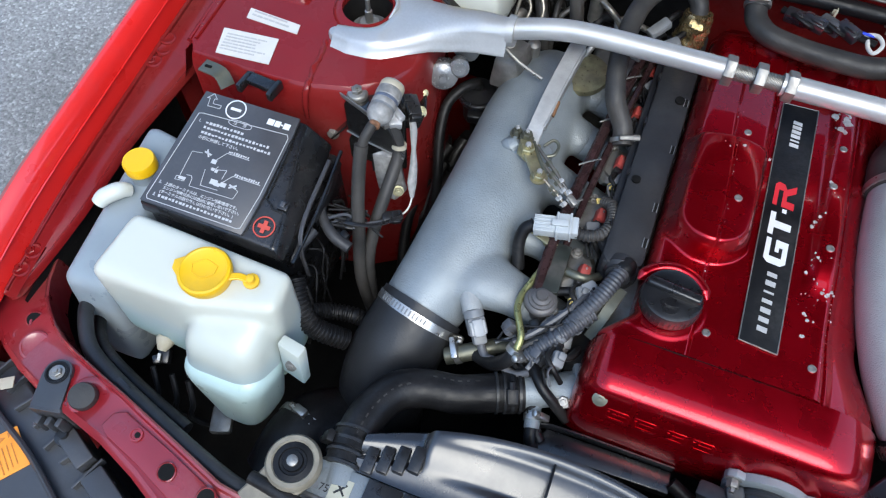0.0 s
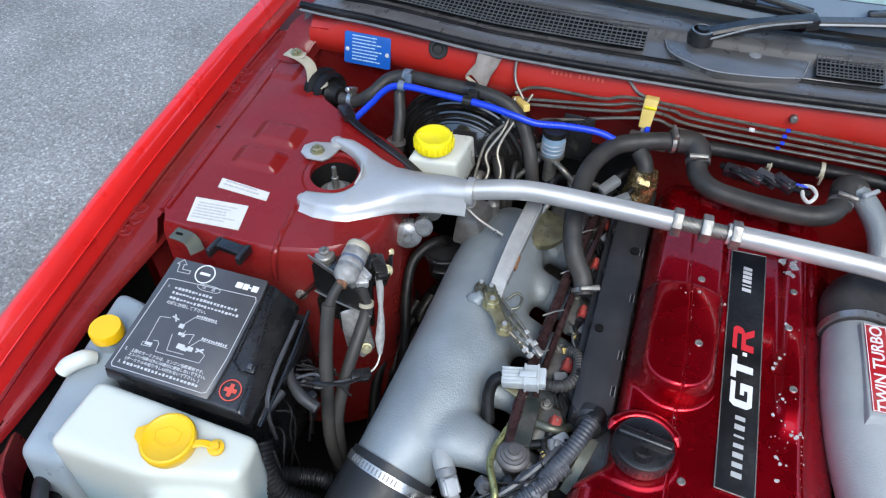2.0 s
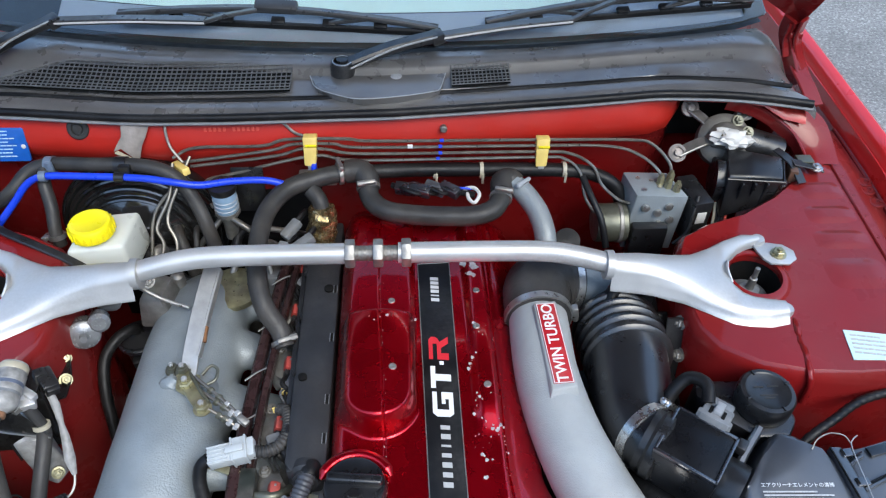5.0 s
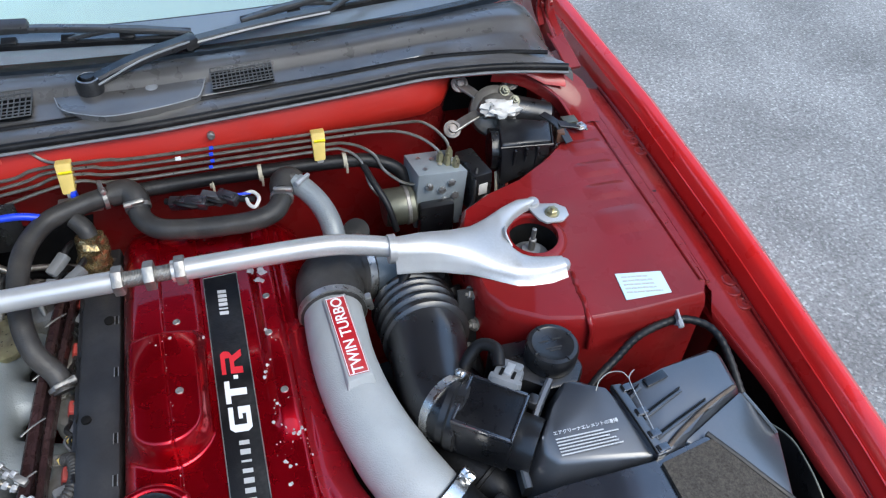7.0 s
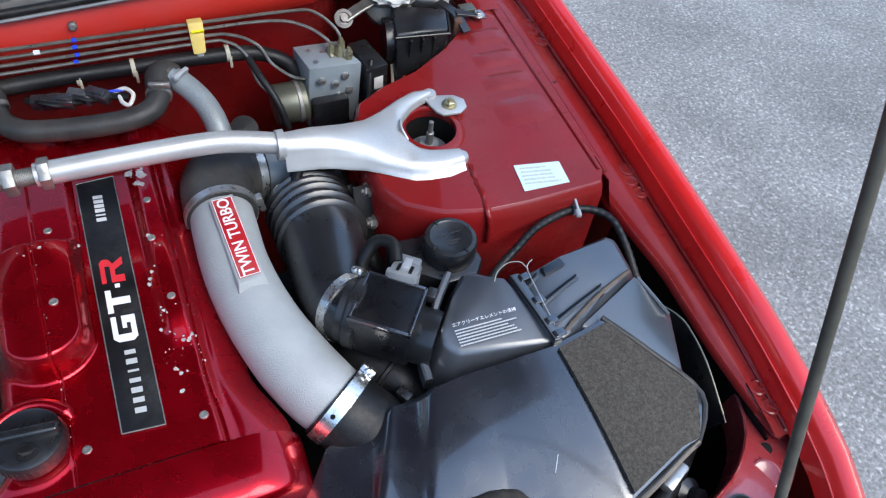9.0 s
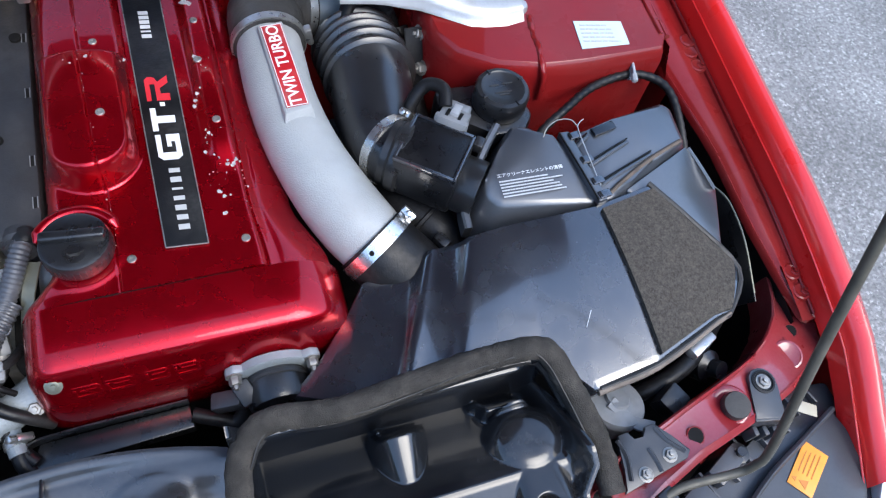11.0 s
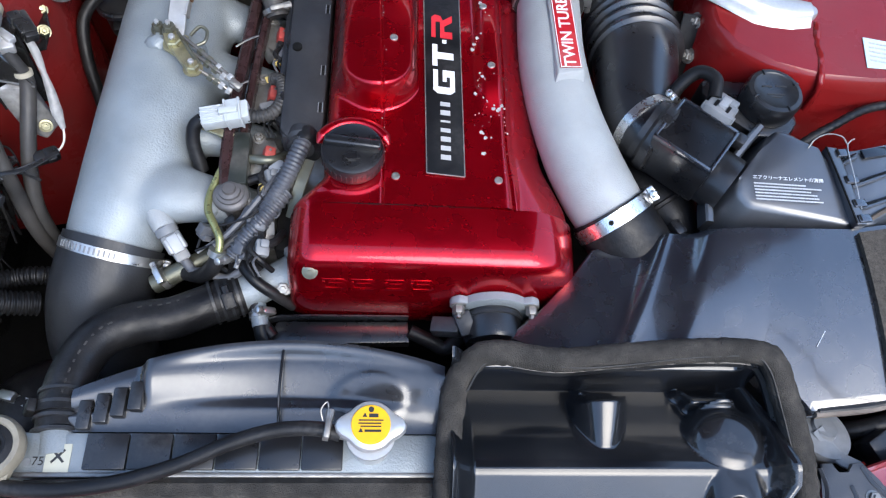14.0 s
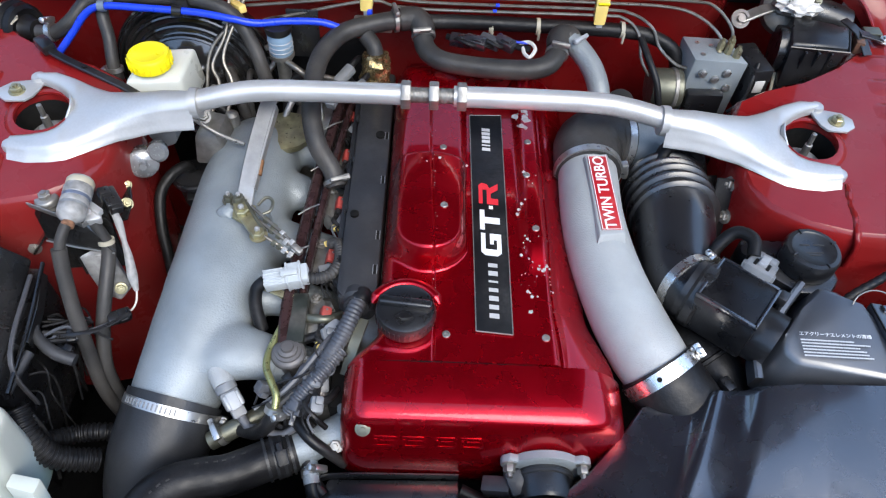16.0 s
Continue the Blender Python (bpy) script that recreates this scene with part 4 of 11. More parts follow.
def windscreen():
    w = thing("windscreen", "raked laminated windscreen with a black lower edge", "windscreen", (0, 1.41, 1.0))
    def at(u, v, lift=0.0, ext=0.0):
        x = -0.70 + 1.40 * u
        d = v * 0.75
        return Vector((x * (1 - 0.12 * v), glass_y(x) + 0.004 + d * 0.875 - lift * 0.47, 1.006 + d * 0.484 + lift * 0.88))
    g = part("pane", joined(sheet(24, 10, lambda u, v: at(u, v)), sheet(24, 10, lambda u, v: at(u, v, -0.004))), GLASS, w, "clear laminated glass")
    g.visible_shadow = False
    part("black_border", sheet(24, 2, lambda u, v: at(u, v * 0.014, -0.0055)), INTERIOR, w, "black ceramic border")
    part("side_border", sheet(2, 8, lambda u, v: at(u * 0.035, v, -0.0055)), INTERIOR, w)
    part("side_border", sheet(2, 8, lambda u, v: at(1 - u * 0.035, v, -0.0055)), INTERIOR, w)
    s = thing("sunshade", "pale blue folding sunshade behind the windscreen", "sunshade", (0, 1.46, 1.03))
    part("panel", sheet(24, 8, lambda u, v: at(0.125 + 0.835 * u, (lambda a: a + v * (0.942 - a))(0.092 + 0.13 * smooth01((u - 0.70) / 0.22)), -0.010)), SHADEM, s)
    # Strip coloured like sky reflected in the lower glass; no real flap.
    part("reflection_band", sheet(24, 2, lambda u, v: at(0.115 + 0.855 * u, 0.015 + v * (0.075 + 0.13 * smooth01((u - 0.70) / 0.22)), -0.012)), SKYBAND, s, "grey blue strip standing for sky reflected in the glass")
    d = thing("dashboard", "dark cabin dashboard below the windscreen", "dashboard", (0, 1.6, 0.9))
    part("top", sheet(16, 6, lambda u, v: Vector((-0.70 + 1.4 * u, glass_y(-0.7 + 1.4 * u) + 0.012 + 0.7 * v, 0.985 - 0.02 * v))), INTERIOR, d)
windscreen()

def wiper(pivot, elbow, knee, tip, b0, b1, label):
    w = thing("wiper", label, "wiper", pivot, "windscreen wipers")
    p = Vector(pivot)
    part("pivot_cap", lathe([(0.020, -0.008), (0.020, 0.006), (0.017, 0.013), (0.014, 0.014), (0.013, 0.011), (0.010, 0.011), (0.009, 0.017), (0.0005, 0.018)], pose(*p), 24), PLASTIC, w)
    part("pivot_ring", lathe([(0.0135, 0.0125), (0.0145, 0.0145), (0.0160, 0.0140), (0.0165, 0.0125)], pose(*p), 24), STEEL, w, "bright worn ring")
    part("nut", hexnut(pose(p.x, p.y, p.z + 0.008), 0.007, 0.006, False), DULL, w)
    e, n, t = Vector(elbow), Vector(knee), Vector(tip)
    part("arm", ribbon([p + Vector((0, 0, 0.004)), p.lerp(e, 0.5) + Vector((0, 0, 0.008)), e + Vector((0, 0, 0.002))], 0.024, 0.014, 3), PLASTIC, w, "satin black wiper arm")
    part("arm_edge", ribbon([p + Vector((0.012, -0.013, 0.006)), p.lerp(e, 0.5) + Vector((0.004, -0.0125, 0.012)), e + Vector((0.0, -0.0125, 0.006))], 0.0022, 0.003, 3), GREYPL, w, "pale arm edge")
    part("hinge", block(0.022, 0.027, 0.018, 0.004, plane_pose(e, e - p, (0, 0, 1)) @ pose(0, 0, 0, 90, 0, 0)), PLASTIC, w)
    part("channel", ribbon([e, e.lerp(n, 0.5) + Vector((0, 0, 0.003)), n], 0.020, 0.009, 3), WIPERGREY, w, "greyed pressed arm channel")
    part("channel_edge", ribbon([e + Vector((0, -0.011, 0.001)), e.lerp(n, 0.5) + Vector((0, -0.011, 0.004)), n + Vector((0, -0.0105, 0.001))], 0.002, 0.003, 3), LABELW, w, "bright channel edge")
    part("rod", ribbon([e.lerp(n, 0.9), n, n.lerp(t, 0.35) + Vector((0, 0, 0.002)), t], 0.011, 0.006, 4), WIPERGREY, w)
    a, b = Vector(b0), Vector(b1)
    up = Vector((0, 0, 1))
    part("blade_frame", ribbon([a, a.lerp(b, 0.25) + up * 0.014, a.lerp(b, 0.5) + up * 0.020, a.lerp(b, 0.75) + up * 0.014, b], 0.015, 0.009, 5), WIPERGREY, w, "grey wiper blade frame")
    part("saddle", block(0.07, 0.020, 0.016, 0.004, plane_pose(a.lerp(b, 0.5) + up * 0.024, b - a, (0, 1, 0.5))), WIPERGREY, w)
    for k in (0.18, 0.82):
        part("yoke", ribbon([a.lerp(b, k - 0.16) + up * 0.001, a.lerp(b, k) + up * 0.012, a.lerp(b, k + 0.16) + up * 0.001], 0.013, 0.006, 4), WIPERGREY, w)
    for k in (0.02, 0.18, 0.34, 0.5, 0.66, 0.82, 0.98):
        part("claw", block(0.022, 0.013, 0.009, 0.002, plane_pose(a.lerp(b, k) + Vector((0, -0.001, 0.0)), b - a, (0, 1, 0.5))), PLASTIC, w)
    part("rubber_strip", ribbon([a + Vector((0, -0.002, -0.008)), b + Vector((0, -0.002, -0.008))], 0.009, 0.011, 1), RUBBER, w)
wiper((-0.055, 1.356, 0.998), (0.097, 1.398, 1.030), (0.320, 1.426, 1.045), (0.404, 1.468, 1.060), (0.180, 1.442, 1.034), (0.660, 1.522, 1.034), "satin black wiper at rest on the windscreen base")
wiper((-0.632, 1.362, 0.998), (-0.525, 1.450, 1.032), (-0.274, 1.424, 1.045), (-0.193, 1.440, 1.056), (-0.425, 1.470, 1.036), (0.100, 1.428, 1.030), "satin black wiper lying along the lower windscreen")

def bonnet():
    """The open bonnet stands on its hinges over the bay's rear."""
    h = thing("bonnet", "red bonnet propped wide open over the engine bay", "bonnet", (0, 1.40, 1.02))
    up = Vector((0, -0.64, 0.768))
    nrm = Vector((0, 0.768, 0.64))
    def at(u, v, lift=0.0):
        x = (-0.73 + 1.46 * u) * (1 - 0.06 * v)
        root = Vector((x, 1.42 + 0.10 * x * x, 1.267 - 0.24 * (abs(x) / 0.73) ** 1.9))
        return root + up * (v * 1.05) + nrm * (lift + 0.03 * math.sin(math.pi * u) + 0.02 * math.sin(math.pi * v))
    part("skin", sheet(24, 20, lambda u, v: at(u, v, 0.02)), PAINT, h)
    part("inner_frame", sheet(24, 20, lambda u, v: at(u, v, 0.012 - 0.022 * max(smooth01((abs(u - 0.5) - 0.38) / 0.06), smooth01((abs(v - 0.5) - 0.4) / 0.05)))), BONNETIN, h, "ribbed red inner frame, darkened as if in shade")
    for k in (0, 1):
        part("side_flange", sheet(4, 24, lambda u, v: at(k + (1 - 2 * k) * 0.075 * u, v, -0.016 + 0.016 * u)), DIMRED, h, "red folded flange of the bonnet")
    part("rear_flange", sheet(30, 3, lambda u, v: at(u, 0.07 * v, -0.017 + 0.016 * v)), DIMRED, h, "red folded flange of the bonnet")
    for s in (-1, 1):
        part("hinge_base", ribbon([(s * 0.742, 1.345, 0.928), (s * 0.738, 1.385, 0.944), (s * 0.732, 1.425, 0.958)], 0.030, 0.006, 4, 0.3), DIMRED, h, "red hinge foot on the rail")
        part("hinge", ribbon([(s * 0.730, 1.405, 0.932), (s * 0.722, 1.425, 0.956), (s * 0.712, 1.446, 0.985), (s * 0.704, 1.452, 1.010), (s * 0.702, 1.446, 1.036)], 0.007, 0.028, 5, 0.3), DIMRED, h, "red bonnet hinge")
        part("hinge_link", ribbon([(s * 0.744, 1.415, 0.950), (s * 0.732, 1.432, 0.975), (s * 0.722, 1.440, 1.005), (s * 0.720, 1.435, 1.04)], 0.022, 0.006, 5, 0.3), DIMRED, h)
        part("hinge_web", ribbon([(s * 0.716, 1.434, 0.972), (s * 0.712, 1.444, 0.998), (s * 0.710, 1.440, 1.03)], 0.024, 0.005, 4, 0.3), DIMRED, h)
        for y, z in ((1.444, 1.008),):
            part("hinge_pin", lathe([(0.008, -0.012), (0.008, 0.010), (0.005, 0.012), (0.0005, 0.012)], pose(s * 0.716, y, z, 0, -90 * s, 0), 14), DIMRED, h)
bonnet()

def prop_rod():
    r = thing("prop_rod", "thin olive grey steel prop rod holding the bonnet", "prop rod", (0.505, 0.318, 0.755))
    part("rod", tube([(0.503, 0.316, 0.762), (0.53, 0.322, 0.772), (0.585, 0.318, 0.782), (0.602, 0.318, 0.80), (0.606, 0.327, 0.84), (0.593, 0.385, 1.01), (0.575, 0.50, 1.35), (0.550, 0.69, 1.88), (0.546, 0.75, 1.97)], 0.0050, 12, 6), RODOLIVE, r)
    part("clip", block(0.02, 0.016, 0.012, 0.002, pose(0.512, 0.318, 0.764, 0, 0, 20)), PLASTIC, r)
prop_rod()

def headlamp(s):
    h = thing("headlamp", "black headlamp housing with an orange warning label", "headlamp", (s * 0.70, 0.30, 0.55), "headlamps")
    top = [(0.46, 0.225), (0.54, 0.29), (0.66, 0.335), (0.80, 0.405), (0.855, 0.40), (0.86, 0.30), (0.80, 0.20), (0.60, 0.13)]
    z = lambda x: 0.675 - 0.02 * (abs(x) - 0.5)
    part("housing", hull([(s * x, y, 0.5) for x, y in top], [(s * x, y, z(x) - 0.012) for x, y in top], 0.006), HOUSEPL, h)
    # flat lid in front of a raised edge, ribbed ledge behind it
    lid = [(0.600, 0.255), (0.640, 0.278), (0.700, 0.310), (0.760, 0.334), (0.830, 0.362), (0.845, 0.30), (0.79, 0.215), (0.61, 0.145)]
    part("lid", hull([(s * x, y, z(x) - 0.014) for x, y in lid], [(s * x, y, z(x) - 0.001) for x, y in lid], 0.003), HOUSEPL, h, "flat grey black lid")
    part("lid_edge", ribbon([(s * x, y, z(x) + 0.001) for x, y in lid[:5]], 0.007, 0.010, 4, 0.4), HOUSEPL, h)
    for k in range(9):
        u = k / 8
        x, y = 0.555 + 0.255 * u, 0.268 + 0.108 * u
        part("rib", block(0.004, 0.046 - 0.010 * (k % 2), 0.013, 0.0012, pose(s * x, y + 0.022, z(x) - 0.008, 0, 0, s * (18 if k % 3 else 30))), HOUSEPL, h)
    part("step", block(0.085, 0.030, 0.018, 0.003, pose(s * 0.575, 0.300, 0.668, 0, 0, s * 26)), HOUSEPL, h)
    part("step", block(0.050, 0.024, 0.020, 0.003, pose(s * 0.645, 0.336, 0.672, 0, 0, s * 26)), HOUSEPL, h)
    part("adjuster", lathe([(0.013, 0), (0.014, 0.004), (0.013, 0.012), (0.006, 0.014), (0.006, 0.020), (0.0005, 0.020)], pose(s * 0.668, 0.345, 0.668), 18), PLASTIC, h)
    part("lens", hull([(s * 0.60, 0.12, 0.5), (s * 0.81, 0.20, 0.5), (s * 0.87, 0.30, 0.5), (s * 0.88, 0.20, 0.5), (s * 0.70, 0.05, 0.5)], [(s * 0.60, 0.14, 0.676), (s * 0.80, 0.212, 0.676), (s * 0.862, 0.30, 0.676), (s * 0.872, 0.22, 0.67), (s * 0.70, 0.07, 0.66)], 0.006), LAMPGL, h, "clear headlamp lens")
    m = plane_pose((0.752, 0.303, z(0.75) + 0.0006), (0.62, 0.47, 0), (-0.47, 0.62, 0)) if s > 0 else plane_pose((-0.7275, 0.299, z(0.73) + 0.0006), (0.75, -0.55, 0), (0.55, 0.75, 0))
    lab = part("label", block(0.064 if s > 0 else 0.058, 0.034 if s > 0 else 0.045, 0.0012, 0.0004, m), ORANGE, h, "orange warning label")
    part("printed_lines", bars(m @ pose(0, 0, 0.001), lines_of(0.038, 4, 0.006, 0.0014, 7, -0.010, 0.010, 0.005)), PRINTT, lab)
    part("warning_mark", joined(lathe([(0.0075, 0), (0.0075, 0.0006)], m @ pose(-0.021, -0.002, 0.0006, 0, 0, 90), 3), lathe([(0.004, 0), (0.004, 0.0006)], m @ pose(-0.022, 0.011, 0.0006, 0, 0, 90), 3)), PRINTT, lab)
    part("tape", block(0.034, 0.016, 0.0016, 0.0003, pose(s * 0.788, 0.372, z(0.79) + 0.008, 0, s * 10, s * (-28 if s > 0 else -28))), BEIGE, h, "pale clip")
    # pressed tongue with a rounded eye, folded down to the housing
    ox, oy = (0.716, 0.411) if s > 0 else (0.696, 0.403)
    zt = member_z(ox) + 0.001
    eye = [(ox + 0.0185 * math.cos(radians(q)), oy + 0.0185 * math.sin(radians(q))) for q in range(-25, 206, 21)]
    tongue = eye + [(ox - 0.034, oy - 0.040), (ox + 0.006, oy - 0.048)]
    part("bracket", hull([(s * x, y, zt - 0.006 - 0.0 * x) for x, y in tongue], [(s * x, y, zt + 0.002) for x, y in tongue], 0.0015), HOUSEPL, h, "black headlamp bracket")
    part("bracket_fold", hull([(s * (ox - 0.034), oy - 0.043, zt - 0.06), (s * (ox + 0.004), oy - 0.051, zt - 0.06), (s * (ox + 0.004), oy - 0.046, zt - 0.06), (s * (ox - 0.034), oy - 0.038, zt - 0.06)], [(s * (ox - 0.034), oy - 0.0425, zt + 0.001), (s * (ox + 0.006), oy - 0.0505, zt + 0.001), (s * (ox + 0.006), oy - 0.045, zt + 0.001), (s * (ox - 0.034), oy - 0.037, zt + 0.001)], 0.001), HOUSEPL, h)
    for k in range(3):
        part("finger", block(0.007, 0.012, 0.030, 0.002, pose(s * (ox - 0.028 + 0.013 * k), oy - 0.050 - 0.003 * k, zt - 0.032)), HOUSEPL, h)
    part("bracket_eye", lathe([(0.0150, 0.001), (0.0150, 0.0035), (0.0125, 0.0040), (0.0115, 0.0026), (0.0095, 0.0026)], pose(s * ox, oy, zt), 24, False), RUBBER, h)
    part("bolt", hexnut(pose(s * ox, oy, zt + 0.0026), 0.0072, 0.005), DULL, h)
both(headlamp)

def undertray():
    bm = block(1.68, 1.25, 0.02, 0.004, pose(0, 0.83, 0.27))
    part("undertray", bm, BLOCK, body, "dark oily undertray deep in the bay")
    part("front_grille_panel", block(1.62, 0.03, 0.42, 0.01, pose(0, 0.20, 0.46)), BLOCK, body)
undertray()

# ---------- strut bar ----------
def strut_bar():
    b = thing("strut_bar", "brushed silver strut tower bar bolted across the bay", "strut bar", (0, 1.0, 0.86))
    for s in (-1, 1):
        part("tube", tube([(s * 0.030, 1.021, 0.912), (s * 0.12, 1.021, 0.912), (s * 0.22, 1.020, 0.911), (s * 0.27, 1.015, 0.907), (s * 0.335, 1.003, 0.896)], 0.0145, 20, 6), SILVER, b, "silver bar tube")
        # forked end plate, pressed from one sheet: a crowned root that parts into two arms
        yb = lambda x: lerp(x, [0.318, 0.36, 0.41, 0.44, 0.47, 0.50, 0.53, 0.556], [1.020, 1.022, 1.023, 1.028, 1.042, 1.060, 1.073, 1.073])
        yf = lambda x: lerp(x, [0.318, 0.38, 0.42, 0.455, 0.48, 0.50, 0.53, 0.556], [0.984, 0.977, 0.966, 0.950, 0.938, 0.932, 0.930, 0.934])
        nb = lambda x: lerp(x, [0.40, 0.486, 0.490, 0.500, 0.518, 0.535, 0.556], [1.000, 1.000, 1.013, 1.028, 1.044, 1.054, 1.062])
        nf = lambda x: lerp(x, [0.40, 0.486, 0.490, 0.500, 0.512, 0.53, 0.556], [1.000, 1.000, 0.984, 0.970, 0.963, 0.959, 0.956])
        zb = lambda x: lerp(x, [0.318, 0.36, 0.41, 0.455, 0.50, 0.53, 0.556], [0.898, 0.898, 0.894, 0.889, 0.886, 0.884, 0.882])
        zf = lambda x: lerp(x, [0.318, 0.36, 0.41, 0.455, 0.50, 0.53, 0.556], [0.896, 0.893, 0.884, 0.875, 0.870, 0.869, 0.868])
        crown = lambda x: lerp(x, [0.318, 0.36, 0.40, 0.44, 0.47, 0.50, 0.556], [0.018, 0.017, 0.014, 0.010, 0.0075, 0.006, 0.005])
        xs = [0.318 + 0.004 * i for i in range(60)] + [0.556]
        rows = []
        for x in xs:
            f, b_, n0, n1, r = yf(x), yb(x), nf(x), nb(x), crown(x)
            part_in = smooth01((x - 0.478) / 0.012)
            def lift(y):
                whole = max(0.0, 1 - (2 * (y - f) / (b_ - f) - 1) ** 2) ** 0.6
                lo, hi = (f, n0) if y < 1.0 else (n1, b_)
                q = min(1.0, max(0.0, (y - lo) / max(1e-4, hi - lo)))
                single = max(0.0, 1 - (2 * q - 1) ** 2) ** 0.5
                return zf(x) + (zb(x) - zf(x)) * (y - f) / (b_ - f) + r * (whole * (1 - part_in) + single * part_in)
            drop = lerp(x, [0.318, 0.40, 0.45, 0.556], [0.018, 0.016, 0.0105, 0.007])
            front = [Vector((s * x, f - 0.007 - lerp(x, [0.42, 0.48], [0.0002, 0.005]), lift(f) - drop - 0.004)), Vector((s * x, f - 0.007, lift(f) - drop)), Vector((s * x, f - 0.005, lift(f) - drop + 0.002)), Vector((s * x, f - 0.003, lift(f) - 0.004))] + [Vector((s * x, y, lift(y))) for y in [f + (n0 - f) * k / 12 for k in range(13)]]
            rear = [Vector((s * x, y, lift(y))) for y in [n1 + (b_ - n1) * k / 12 for k in range(13)]] + [Vector((s * x, b_ + 0.003, lift(b_) - 0.006)), Vector((s * x, b_ + 0.004, lift(b_) - 0.014))]
            if x > 0.484:
                front.append(front[-1] + Vector((0, 0.001, -0.008)))
                rear.insert(0, rear[0] + Vector((0, -0.001, -0.008)))
            else:
                front.append(front[-1].copy())
                rear.insert(0, rear[0].copy())
            rows.append((front, rear))
        sheet_ = joined(skin([r[0] for r in rows], False, False), skin([r[1] for r in rows], False, False))
        bmesh.ops.remove_doubles(sheet_, verts=sheet_.verts[:], dist=0.00002)
        fork = part("fork_plate", sheet_, SILVER, b, "pressed silver forked end plate", 48)
        part("crotch", ribbon([(s * 0.489, 0.985, zf(0.486) + 0.006), (s * 0.4845, 1.000, 0.888), (s * 0.489, 1.014, zb(0.486) + 0.002)], 0.003, 0.010, 4), SILVER, fork)
        part("sleeve_collar", tube([(s * 0.312, 1.004, 0.8985), (s * 0.322, 1.0035, 0.8978)], [0.0205, 0.021], 22, 1), SILVER, fork)
        for e, z_ in ((1.0675, zb(0.556)), (0.945, zf(0.556))):
            part("arm_end", lathe([(0.0105, -0.010), (0.0105, -0.002), (0.009, 0.001), (0.0005, 0.0025)], pose(s * 0.556, e, z_), 20), SILVER, fork)
        tab = [(s * 0.545, 1.068), (s * 0.59, 1.058), (s * 0.602, 1.045), (s * 0.600, 1.028), (s * 0.586, 1.018), (s * 0.560, 1.020), (s * 0.552, 1.030), (s * 0.548, 1.046)]
        part("tab", prism(tab if s > 0 else tab[::-1], 0.8745, 0.8785, 0.001), SILVER, fork, "slotted bolt tab")
        part("bolt", hexnut(pose(s * 0.576, 1.038, 0.8795), 0.0085, 0.007), ZINC, b, "yellow zinc tower nut")
    part("thread", tube([(-0.034, 1.021, 0.912), (0.04, 1.021, 0.912)], 0.0105, 16, 1, 1, 0.0004, 0.0018), DULL, b, "threaded adjuster")
    for x in (-0.035, 0.003, 0.041):
        part("hex_nut", lathe([(0.0185, -0.0065), (0.0195, -0.005), (0.0195, 0.005), (0.0185, 0.0065)], pose(x, 1.021, 0.912, 0, 90, 0) @ pose(0, 0, 0, 0, 0, 12), 6), DULL, b, "grey lock nut")
strut_bar()

# ---------- engine ----------
def engine_block():
    e = thing("engine_block", "dark oily engine block under the red covers", "engine", (0.06, 0.9, 0.30))
    part("block", hull([(-0.10, 0.62, 0.3), (0.20, 0.62, 0.3), (0.20, 1.19, 0.3), (-0.10, 1.19, 0.3)], [(-0.115, 0.64, 0.74), (0.20, 0.64, 0.75), (0.20, 1.19, 0.75), (-0.115, 1.19, 0.74)], 0.01), BLOCK, e)
    part("head_flange", hull([(-0.135, 0.645, 0.66), (-0.05, 0.645, 0.66), (-0.05, 1.18, 0.66), (-0.135, 1.18, 0.66)], [(-0.13, 0.65, 0.715), (-0.05, 0.65, 0.76), (-0.05, 1.175, 0.76), (-0.13, 1.175, 0.715)], 0.006), DULL, e)
    part("timing_backplate", block(0.30, 0.03, 0.40, 0.01, pose(0.06, 0.628, 0.52)), BLOCK, e)
    part("belt_cover", block(0.26, 0.05, 0.25, 0.02, pose(0.07, 0.60, 0.50)), BLOCK, e)
engine_block()

COVER_Y = (0.667, 1.215)

